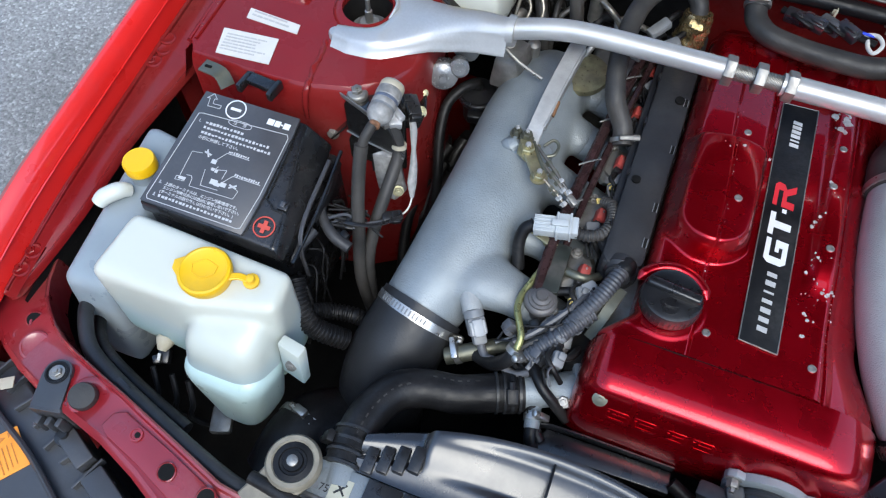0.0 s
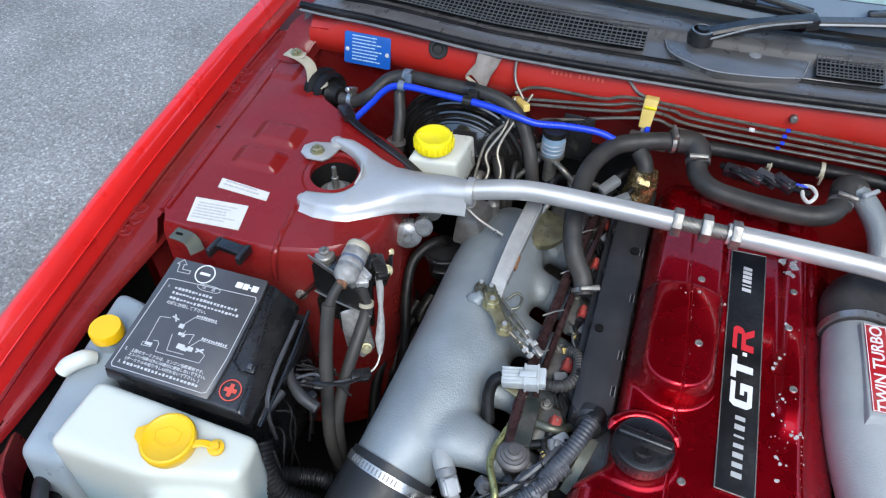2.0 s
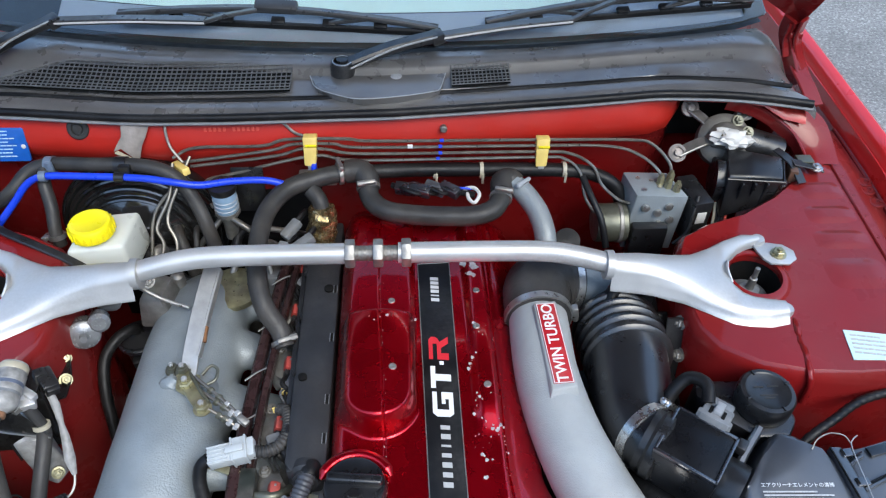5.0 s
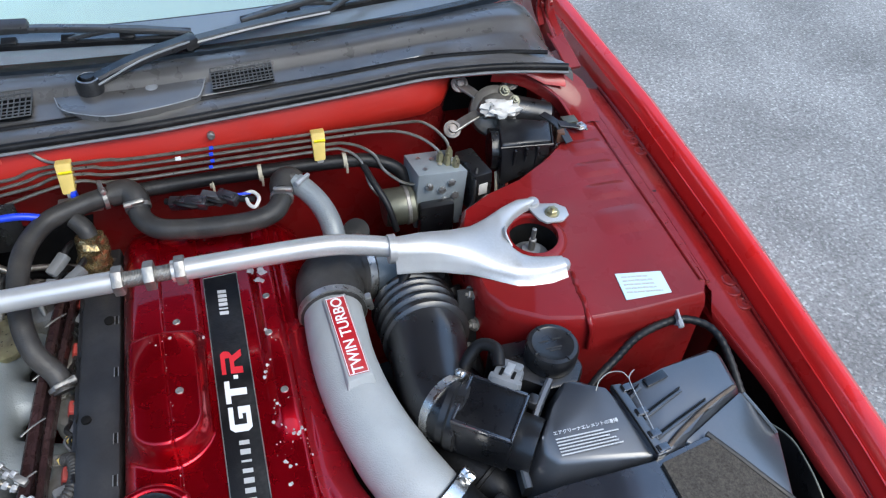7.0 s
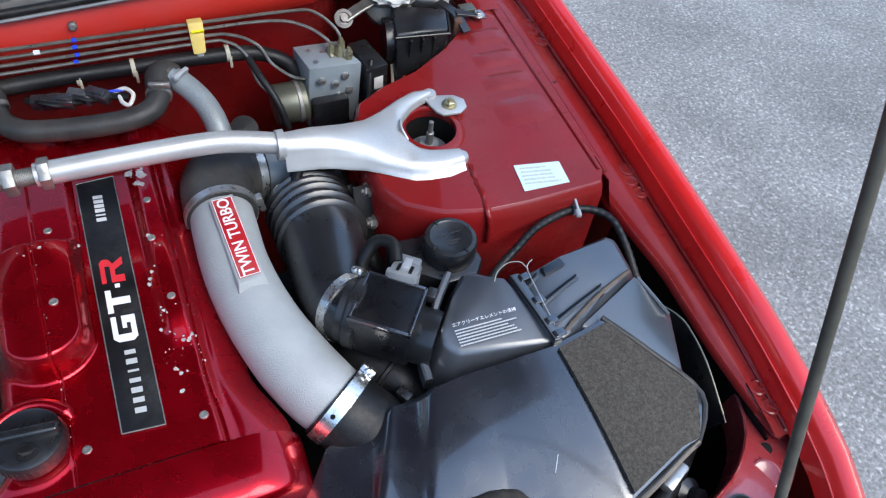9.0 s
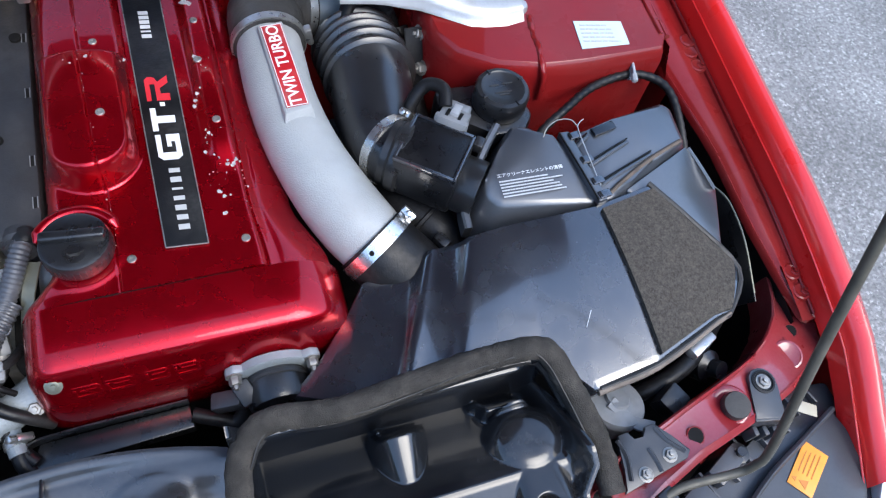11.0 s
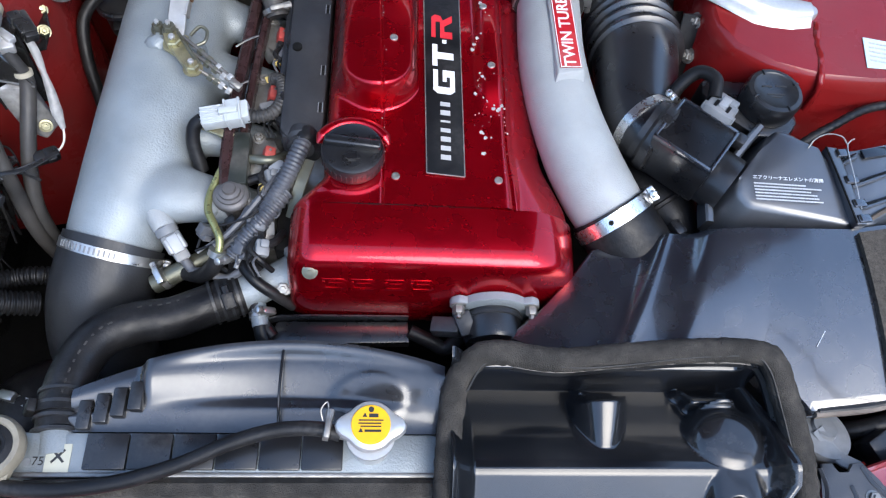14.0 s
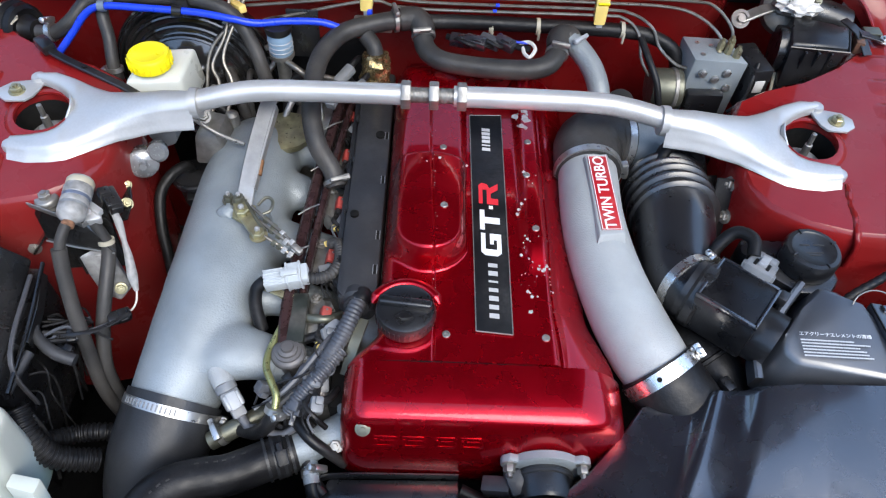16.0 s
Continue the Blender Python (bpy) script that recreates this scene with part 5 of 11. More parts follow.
def cover_z(x, y):
    z = 0.8145 + 0.010 * (y - 0.70) / 0.4
    # rounded left edge, falling right flank
    z -= 0.026 * (1 - math.sqrt(max(0.0, 1 - max(0.0, (-0.030 - x) / 0.0262) ** 2)))
    if x > 0.150:
        t = (x - 0.150) / 0.055
        z -= 0.008 * smooth01(t * 3) + 0.034 * t * t
    # long raised dome over the inlet cam, with a rounded front end
    mid, half = 0.002, 0.0535
    inside = half - math.hypot(x - mid, min(0.0, y - 0.848))
    across = smooth01((inside + 0.003) / 0.017)
    crown = 1 - 0.42 * ((x - mid) / half) ** 2 - 0.12 * smooth01((0.90 - y) / 0.10)
    taper = 0.30 + 0.70 * smooth01((0.985 - y) / 0.02)
    z += 0.040 * across * crown * taper
    # exhaust cam: shallow swelling with a step near the front
    ex = smooth01((x - 0.118) / 0.018) * smooth01((0.175 - x) / 0.03)
    z += 0.012 * ex * smooth01((y - 0.785) / 0.055)
    # swelling on the outer flank that ends in the same step
    z += 0.005 * smooth01((x - 0.160) / 0.015) * smooth01((0.198 - x) / 0.025) * smooth01((y - 0.76) / 0.10)
    # bed of the name plate
    if 0.052 < x < 0.112:
        z = min(z, 0.8145 + 0.010 * (y - 0.70) / 0.4)
    # collar round the oil filler
    d = math.hypot(x + 0.022, y - 0.722)
    z += 0.002 * smooth01((0.048 - d) / 0.008)
    # joint lines
    for g in (0.012 - 0.012 * smooth01((y - 0.7) / 0.4), 0.158):
        z -= 0.0030 * max(0.0, 1 - abs(x - g) / 0.0018)
    return z

def cam_cover():
    c = thing("cam_cover", "glossy candy red cam cover with chipped paint", "engine cover", (0.07, 0.93, 0.74))
    y0, y1 = COVER_Y
    xs = [-0.056 + 0.0014 * i for i in range(187)]
    ys = [y0 + 0.002 * i for i in range(int((y1 - y0) / 0.002) + 1)]
    rings = []
    for y in ys:
        back = 0.02 * smooth01((y - 1.16) / 0.055) ** 2
        # both flanks flare out to meet the timing cover
        fr, fl = smooth01((0.765 - y) / 0.095), smooth01((0.712 - y) / 0.045)
        def flare(x):
            if x > 0.15:
                return x + (x - 0.15) / 0.056 * 0.029 * fr
            return x + (x + 0.03) / 0.0265 * 0.033 * fl if x < -0.03 else x
        row = [Vector((flare(-0.0565), y, 0.755))] + [Vector((flare(x), y, cover_z(x, y) - back)) for x in xs] + [Vector((flare(0.206), y, 0.74))]
        rings.append(row)
    rings = [[Vector((p.x, p.y, 0.74)) for p in rings[0]]] + rings + [[Vector((p.x, p.y + 0.01, 0.74)) for p in rings[-1]]]
    part("cover", skin(rings, False, False), CANDY, c, "candy red painted cam cover", 60)
    # timing cover at the front end
    xs = [-0.0945 + 0.00335 * i for i in range(101)]
    rings = []
    for x in xs:
        l, r = smooth01(0) + max(0.0, (-0.060 - x) / 0.0345), max(0.0, (x - 0.172) / 0.069)
        k = 1 - math.sqrt(max(0.0, 1 - min(1.0, max(l, r)) ** 2))
        top = 0.8145 - 0.004 * smooth01((x - 0.02) / 0.2) - 0.055 * k
        fr = 0.014 * k + 0.02 * max(0.0, (x - 0.1)) * 0.0
        sec = [(0.6660, top - 0.0022), (0.6652, top - 0.0004), (0.650, top), (0.637, top - 0.0006), (0.625, top - 0.0016), (0.613, top - 0.0032), (0.604, top - 0.0054), (0.5985, top - 0.0085), (0.5950, top - 0.0135), (0.5925, top - 0.021), (0.5905, top - 0.030), (0.5865, top - 0.046), (0.583, top - 0.057), (0.580, min(top - 0.069, 0.722)), (0.579, min(top - 0.085, 0.695)), (0.583, min(top - 0.10, 0.672)), (0.592, min(top - 0.11, 0.655)), (0.66, min(top - 0.112, 0.650))]
        rings.append([Vector((x, y + (fr if y < 0.65 else 0), z)) for y, z in sec])
    t = part("timing_cover", skin(rings), CANDY, c, "rounded candy red timing cover", 50)
    for x, w in ((-0.038, 0.027), (-0.006, 0.027), (0.030, 0.024), (0.060, 0.026)):
        m = plane_pose((x, 0.5868, 0.7695), (1, 0, 0), (0, 0.26, 1))
        h, b = w / 2, 0.0030
        ring = [(-h, -0.009), (h - 0.003, -0.009), (h, -0.006), (h, -0.0015), (h - 0.0025, 0.0005), (h, 0.003), (h, 0.006), (h - 0.003, 0.009), (-h, 0.009), (-h, 0.009 - b), (h - b - 0.001, 0.009 - b), (h - b - 0.001, 0.0022), (-h * 0.5, 0.0022), (-h * 0.5, -0.001), (h - b - 0.001, -0.001), (h - b - 0.001, b - 0.009), (b - h, b - 0.009), (b - h, 0.004), (-h, 0.004)]
        mark = prism(ring, -0.0009, 0.0009, 0.0003)
        mark.transform(m)
        part("raised_mark", mark, CANDY, t, "raised moulded mark")
    part("screw", hexnut(aim((-0.064, 0.591, 0.7905), (-0.064, 0.54, 0.84)), 0.0065, 0.002), OLIVE, t, "socket screw with a rubber washer")
    # screws in the cover
    for x, y in ((0.019, 1.004), (0.021, 0.873), (0.027, 0.703), (0.140, 1.02), (0.142, 0.86), (0.146, 0.702), (0.012, 1.10), (0.135, 0.955)):
        z = cover_z(x, y)
        s = part("screw", lathe([(0.0050, -0.001), (0.0050, 0.0010), (0.0042, 0.0018), (0.0024, 0.0018), (0.0022, 0.0006), (0.0003, 0.0006)], pose(x, y, z), 14), DULL, c, "small socket screw")
    arc = [(-0.022 + 0.0445 * math.cos(radians(q)), 0.722 + 0.0445 * math.sin(radians(q))) for q in range(25, 158, 11)]
    part("filler_collar", tube([(x, y, 0.822 + 0.004 * math.sin(math.pi * k / 12)) for k, (x, y) in enumerate(arc)], [0.002] + [0.0075] * 11 + [0.002], 14, 4), CANDY, c, "raised red collar behind the filler")
    # chipped paint beside the name plate
    rnd = random.Random(5)
    bms = []
    def chip(x, y, r):
        n = 7
        z = max(cover_z(x, y), cover_z(x + r, y), cover_z(x - r, y)) + 0.0004
        ring = [(x + r * rnd.uniform(0.4, 1.1) * math.cos(2 * math.pi * k / n), y + r * rnd.uniform(0.5, 1.3) * math.sin(2 * math.pi * k / n)) for k in range(n)]
        bms.append(prism(ring, z - 0.0006, z))
    for cx, cy, cnt, sp in ((0.134, 1.085, 14, 0.011), (0.127, 0.90, 8, 0.010), (0.128, 0.84, 9, 0.010), (0.130, 0.79, 15, 0.016), (0.132, 0.76, 7, 0.012), (0.137, 0.95, 6, 0.013), (0.010, 0.94, 5, 0.03), (0.15, 0.80, 8, 0.006)):
        for _ in range(cnt):
            chip(rnd.gauss(cx, sp * 0.55), rnd.gauss(cy, sp), rnd.choice((0.0006, 0.001, 0.0016, 0.0030)))
    for _ in range(9):
        chip(rnd.gauss(0.136, 0.006), rnd.gauss(1.082, 0.014), rnd.choice((0.004, 0.006, 0.0075)))
    for _ in range(16):
        y = rnd.uniform(0.70, 1.05)
        chip(0.012 - 0.012 * smooth01((y - 0.7) / 0.4) + rnd.gauss(0.002, 0.0016), y, rnd.choice((0.0004, 0.0007, 0.001)))
    for _ in range(12):
        chip(rnd.gauss(0.158, 0.004), rnd.gauss(0.80, 0.05), rnd.choice((0.0005, 0.0008, 0.0018)))
    part("chipped_paint", joined(*bms), CHIP, c, "scattered bare chips in the red paint", kind="stuff")
    part("joint_gasket", ribbon([(-0.088, 0.6655, 0.768), (-0.075, 0.6655, 0.802), (-0.04, 0.6655, 0.8125), (0.06, 0.6655, 0.8125), (0.17, 0.6655, 0.806), (0.21, 0.6655, 0.785), (0.224, 0.6655, 0.76)], 0.0012, 0.002, 4), BLOCK, c)

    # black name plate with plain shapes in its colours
    n = thing("name_plate", "long black name plate with white and red marks", "name plate", (0.083, 0.895, 0.812))
    z0, z1 = 0.8172, 0.8205
    q = [(0.0625, 0.7075), (0.1065, 0.7035), (0.1045, 1.085), (0.0575, 1.083)]
    dz = lambda y: 0.010 * (y - 0.70) / 0.4
    part("plate", hull([(x, y, 0.8135 + dz(y)) for x, y in q], [(x, y, z0 + dz(y)) for x, y in q], 0.0008), RUBBER, n)
    rim = [(x, y, z0 + dz(y)) for x, y in q]
    part("edge", joined(*[ribbon([rim[i], rim[(i + 1) % 4]], 0.0014, 0.0014, 1) for i in range(4)]), DULL, n)
    def mark(x, y, w, h, mat, shape=((-0.5, -0.5), (0.5, -0.5), (0.5, 0.5), (-0.5, 0.5))):
        """A flat printed shape, w along the plate and h across it, leaning a little like an italic."""
        m = plane_pose((x, y, z0 + dz(y) + 0.0003), (0.0, 1, 0.025), (-1, 0, 0))
        part("mark", prism([((a + 0.10 * b * h / w) * w, b * h) for a, b in shape], -0.0003, 0.0004, 0, m), mat, n)
    hook = ((-0.5, -0.30), (-0.36, -0.5), (0.5, -0.5), (0.5, 0.06), (0.02, 0.06), (0.02, -0.12), (0.22, -0.12), (0.22, -0.28), (-0.22, -0.28), (-0.22, 0.28), (0.5, 0.28), (0.5, 0.5), (-0.36, 0.5), (-0.5, 0.30))
    tee = ((-0.16, -0.5), (0.14, -0.5), (0.14, 0.26), (0.5, 0.26), (0.5, 0.5), (-0.5, 0.5), (-0.5, 0.26), (-0.16, 0.26))
    fork = ((-0.5, -0.5), (-0.22, -0.5), (-0.22, -0.12), (0.02, -0.12), (0.24, -0.5), (0.54, -0.5), (0.28, -0.06), (0.46, 0.06), (0.5, 0.20), (0.5, 0.36), (0.38, 0.5), (-0.5, 0.5), (-0.5, 0.30), (0.20, 0.30), (0.20, 0.08), (-0.5, 0.08))
    for k in range(7):
        w = (0.0082, 0.0078, 0.0084, 0.0066, 0.0034, 0.0086, 0.0070)[k]
        mark(0.0850, 0.729 + 0.0126 * k, w * 0.8, 0.0118, PRINTG)
    mark(0.0840, 0.838, 0.036, 0.0265, PRINTW, hook)
    mark(0.0830, 0.879, 0.034, 0.0265, PRINTW, tee)
    mark(0.0850, 0.9015, 0.0055, 0.0055, PRINTW)
    mark(0.0820, 0.926, 0.037, 0.0265, PRINTR, fork)
    for k in range(6):
        mark(0.081, 1.012 + 0.0080 * k, 0.0056 if k != 1 else 0.0022, 0.0118, PRINTB)
cam_cover()

def oil_cap():
    c = thing("oil_filler_cap", "ribbed black plastic oil filler cap", "oil cap", (-0.022, 0.722, 0.815))
    m = pose(-0.022, 0.722, 0.818)
    part("skirt", lathe([(0.033, -0.002), (0.0345, 0.0), (0.0355, 0.004), (0.0355, 0.018), (0.034, 0.022), (0.030, 0.0235), (0.0005, 0.0235)], m, 40), PLASTIC, c)
    part("grip", block(0.064, 0.012, 0.011, 0.0035, m @ pose(0, 0.004, 0.0265, 0, 0, -6), 3), PLASTIC, c, "raised grip bar")
    part("emblem_ring", lathe([(0.0105, 0.0225), (0.0105, 0.0242), (0.0095, 0.0242), (0.0092, 0.0236), (0.0005, 0.0236)], m @ pose(0, -0.0165, 0), 24), PLASTIC, c)
    part("symbol", joined(block(0.009, 0.003, 0.0006, 0, m @ pose(0.0, -0.0175, 0.0241)), block(0.006, 0.0012, 0.0006, 0, m @ pose(0.006, -0.0155, 0.0241, 0, 0, 25)), block(0.004, 0.0012, 0.0006, 0, m @ pose(-0.0055, -0.016, 0.0241, 0, 0, -40))), RUBGREY, c)
    for k in range(36):
        a = 2 * math.pi * k / 36
        part("rib", block(0.0014, 0.0022, 0.012, 0.0004, m @ pose(0.0356 * math.cos(a), 0.0356 * math.sin(a), 0.010, 0, 0, math.degrees(a))), PLASTIC, c)
oil_cap()

def wiring_cover():
    w = thing("wiring_cover", "long black plastic injector wiring cover", "wiring cover", (-0.087, 0.98, 0.75))
    outline = [(-0.112, 0.775), (-0.104, 0.764), (-0.070, 0.764), (-0.0605, 0.775), (-0.0605, 1.21), (-0.112, 1.21)]
    part("cover", prism(outline, 0.745, 0.800, 0.004), MATTPL, w)
    part("side_flange", prism([(-0.121, 0.80), (-0.111, 0.79), (-0.111, 1.20), (-0.121, 1.19)], 0.772, 0.785, 0.002), MATTPL, w)
    part("outlet_boss", lathe([(0.020, 0), (0.020, 0.012), (0.016, 0.016), (0.016, 0.022)], aim((-0.084, 0.775, 0.786), (-0.086, 0.745, 0.792)), 20), MATTPL, w)
    for y in (0.807, 0.865, 0.968, 1.06, 1.14):
        part("clip_slot", block(0.004, 0.014, 0.0012, 0.0003, pose(-0.0655, y, 0.8003)), BLOCK, w)
        part("clip_rim", joined(block(0.0012, 0.015, 0.0016, 0.0003, pose(-0.0680, y, 0.8004)), block(0.0012, 0.015, 0.0016, 0.0003, pose(-0.0630, y, 0.8004))), MIDGREY, w)
    for y in (0.823, 0.911, 1.008, 1.10):
        part("edge_notch", block(0.004, 0.012, 0.010, 0.001, pose(-0.1125, y, 0.796)), PLASTIC, w)
    part("front_step", block(0.046, 0.012, 0.030, 0.003, pose(-0.086, 0.770, 0.782)), MATTPL, w)
    part("plug", lathe([(0.007, 0), (0.007, 0.004), (0.0005, 0.005)], pose(-0.075, 1.06, 0.7995), 14), BLOCK, w)
    part("plug", lathe([(0.006, 0), (0.006, 0.004), (0.0005, 0.005)], pose(-0.10, 0.90, 0.7995), 14), BLOCK, w)
wiring_cover()

def plenum():
    p = thing("intake_plenum", "large cast aluminium intake plenum with runners", "intake plenum", (-0.28, 0.9, 0.62))
    path = [(-0.322, 0.655, 0.676), (-0.314, 0.690, 0.690), (-0.298, 0.740, 0.706), (-0.284, 0.82, 0.719), (-0.278, 0.90, 0.724), (-0.275, 1.0, 0.727), (-0.271, 1.08, 0.726), (-0.27, 1.13, 0.718)]
    body_ = [tube(path, [0.054, 0.058, 0.066, 0.072, 0.073, 0.072, 0.066, 0.045], 32, 7)]
    for y in (0.715, 0.812, 0.908, 1.005, 1.10):
        body_.append(tube([(-0.285, y + 0.006, 0.722), (-0.245, y + 0.004, 0.732), (-0.210, y, 0.732), (-0.180, y - 0.003, 0.726)], [0.046, 0.042, 0.033, 0.029], 22, 5, 0.75))
    blob("plenum", body_, CAST, p, "grey cast plenum chamber", 0.005, 8)
    for y in (0.715, 0.812, 0.908, 1.005, 1.10):
        part("runner", tube([(-0.205, y, 0.731), (-0.165, y - 0.004, 0.718), (-0.125, y - 0.006, 0.698)], [0.0295, 0.029, 0.030], 22, 5, 0.78), CAST, p, "cast intake runner", 60)
    part("inlet_collar", lathe([(0.055, -0.012), (0.058, -0.008), (0.058, 0.004), (0.054, 0.010)], aim((-0.323, 0.648, 0.672), (-0.314, 0.69, 0.69)), 32), CAST, p)
    part("rear_flange", lathe([(0.04, 0), (0.042, 0.004), (0.042, 0.012), (0.03, 0.016), (0.0005, 0.016)], pose(-0.225, 1.09, 0.765), 24), ZINC, p)
    for x, y, z in ((-0.290, 0.908, 0.793), (-0.230, 0.905, 0.795), (-0.262, 0.90, 0.797)):
        part("boss", lathe([(0.014, -0.02), (0.012, 0.0), (0.0005, 0.001)], pose(x, y, z), 16), CAST, p)
    part("sensor_boss", tube([(-0.276, 0.744, 0.716), (-0.266, 0.712, 0.734), (-0.252, 0.684, 0.735), (-0.244, 0.670, 0.732)], [0.017, 0.0155, 0.0145, 0.0135], 18, 4), CASTROUGH, p, "pale cast sensor boss")
    part("boss_stud", lathe([(0.010, 0), (0.010, 0.03), (0.006, 0.034), (0.0005, 0.035)], pose(-0.303, 1.09, 0.775), 14), DULL, p)
plenum()

def throttle_linkage():
    t = thing("throttle_linkage", "yellow zinc throttle linkage with cable and nuts", "linkage", (-0.25, 0.90, 0.79))
    part("lever", ribbon([(-0.256, 0.904, 0.810), (-0.248, 0.888, 0.812), (-0.234, 0.868, 0.811), (-0.220, 0.850, 0.808)], 0.017, 0.005, 4), ZINC, t, "olive zinc lever")
    part("lever_edge", ribbon([(-0.244, 0.900, 0.814), (-0.226, 0.872, 0.814), (-0.213, 0.856, 0.811)], 0.004, 0.008, 3), OLIVE, t)
    part("cam_plate", prism([(-0.262, 0.882), (-0.246, 0.872), (-0.232, 0.884), (-0.234, 0.904), (-0.252, 0.912), (-0.264, 0.902)], 0.803, 0.807, 0.001), ZINC, t)
    part("foot", blobbed((-0.272, 0.902, 0.792), (0.015, 0.013, 0.014), 31), CAST, t, "cast foot of the linkage")
    for x, y, z, r in ((-0.272, 0.914, 0.806, 0.0085), (-0.248, 0.886, 0.812, 0.0115), (-0.221, 0.851, 0.809, 0.0105), (-0.256, 0.908, 0.812, 0.0090)):
        part("nut", hexnut(pose(x, y, z - 0.001), r * 0.85, 0.009), ZINC if r > 0.009 else OLIVE, t)
        part("stud", lathe([(r * 0.36, 0), (r * 0.36, 0.013), (r * 0.25, 0.015), (0.0005, 0.015)], pose(x, y, z), 10), ALLOY, t)
    part("return_loop", tube([(-0.230, 0.900, 0.812), (-0.220, 0.912, 0.815), (-0.211, 0.908, 0.813), (-0.212, 0.894, 0.810), (-0.222, 0.888, 0.808)], 0.0022, 8, 6), OLIVE, t)
    # rods and ball joints reaching down to the rail
    for a, b in (((-0.238, 0.896, 0.814), (-0.172, 0.842, 0.800)), ((-0.226, 0.874, 0.812), (-0.168, 0.836, 0.796)), ((-0.214, 0.850, 0.808), (-0.176, 0.832, 0.790))):
        a, b = Vector(a), Vector(b)
        part("rod", tube([a, a.lerp(b, 0.5) + Vector((0, 0, 0.002)), b], 0.0024, 8, 3), LINESTEEL, t)
        for k in (0.35, 0.52, 0.70, 0.92):
            part("rod_nut", lathe([(0.0042, -0.003), (0.0048, -0.002), (0.0048, 0.002), (0.0042, 0.003)], aim(a.lerp(b, k), b + (b - a) * 0.2), 6), ALLOY if k > 0.6 else OLIVE, t)
    part("clevis", block(0.016, 0.009, 0.010, 0.002, pose(-0.170, 0.838, 0.797, 0, 15, -35)), DULL, t)
    b = thing("support_bracket", "flat bare steel bracket running under the strut bar", "bracket", (-0.24, 0.98, 0.80))
    part("strip", ribbon([(-0.250, 0.904, 0.806), (-0.249, 0.918, 0.812), (-0.248, 0.934, 0.820), (-0.242, 0.985, 0.842), (-0.232, 1.045, 0.865), (-0.225, 1.075, 0.872)], 0.0215, 0.005, 4, 0.15), STRIPSTEEL, b)
    part("edge_fold", ribbon([(-0.238, 0.928, 0.815), (-0.230, 0.985, 0.837), (-0.220, 1.045, 0.86)], 0.003, 0.014, 3), STRIPSTEEL, b)
    part("rust_patch", ribbon([(-0.2325, 0.945, 0.824), (-0.231, 0.965, 0.833)], 0.0035, 0.008, 1, 0.4), shade("rust stain", (0.20, 0.09, 0.035), 0.8, 0.1, 0, 0.4, 120, 0.3), b, "rust stain on the edge")
throttle_linkage()

def throttle_hose():
    h = thing("intake_hose", "thick black rubber intake hose with a steel clamp", "hose", (-0.33, 0.60, 0.45))
    part("hose", tube([(-0.317, 0.676, 0.684), (-0.326, 0.640, 0.668), (-0.336, 0.612, 0.640), (-0.343, 0.585, 0.59), (-0.345, 0.57, 0.53), (-0.345, 0.56, 0.45)], [0.0605, 0.061, 0.062, 0.064, 0.062, 0.06], 30, 5), HOSEDUST, h)
    part("clamp", band((-0.3195, 0.664, 0.6785), (-0.3245, 0.645, 0.669), 0.0612, 0.012, -18), STEEL, h, "steel worm drive clamp")
    cm = aim((-0.3195, 0.664, 0.6785), (-0.3245, 0.645, 0.669))
    for k in range(14):
        a = radians(62 + 5.2 * k)
        part("worm_slot", block(0.0008, 0.0022, 0.008, 0.0002, cm @ pose(0.0628 * math.cos(a), 0.0628 * math.sin(a), 0, 0, 0, math.degrees(a))), MIDGREY, h)
    part("clamp_hole", lathe([(0.0026, 0), (0.0026, 0.0006), (0.0005, 0.0007)], cm @ pose(0, 0, 0, 0, 0, 158) @ pose(0.0626, 0, 0, 0, 90, 0), 12), BLOCK, h)
    for k, (x, y, z) in enumerate(((-0.335, 0.610, 0.705), (-0.312, 0.603, 0.702))):
        part("moulded_dot", lathe([(0.004, -0.002), (0.0035, 0.001), (0.002, 0.001), (0.002, 0)], aim((x, y, z - 0.004), (x, y - 0.06, z + 0.05)), 10), RUBGREY, h)
    p = thing("lower_intercooler_pipe", "black intercooler pipe joint low in the bay", "pipe", (-0.43, 0.50, 0.40))
    part("pipe", tube([(-0.345, 0.55, 0.52), (-0.40, 0.505, 0.57), (-0.42, 0.47, 0.58), (-0.43, 0.42, 0.56)], 0.05, 22, 5), RUBBER, p)
    part("clamp", band((-0.415, 0.485, 0.5775), (-0.42, 0.468, 0.5795), 0.0505, 0.011, 100), STEEL, p)
throttle_hose()

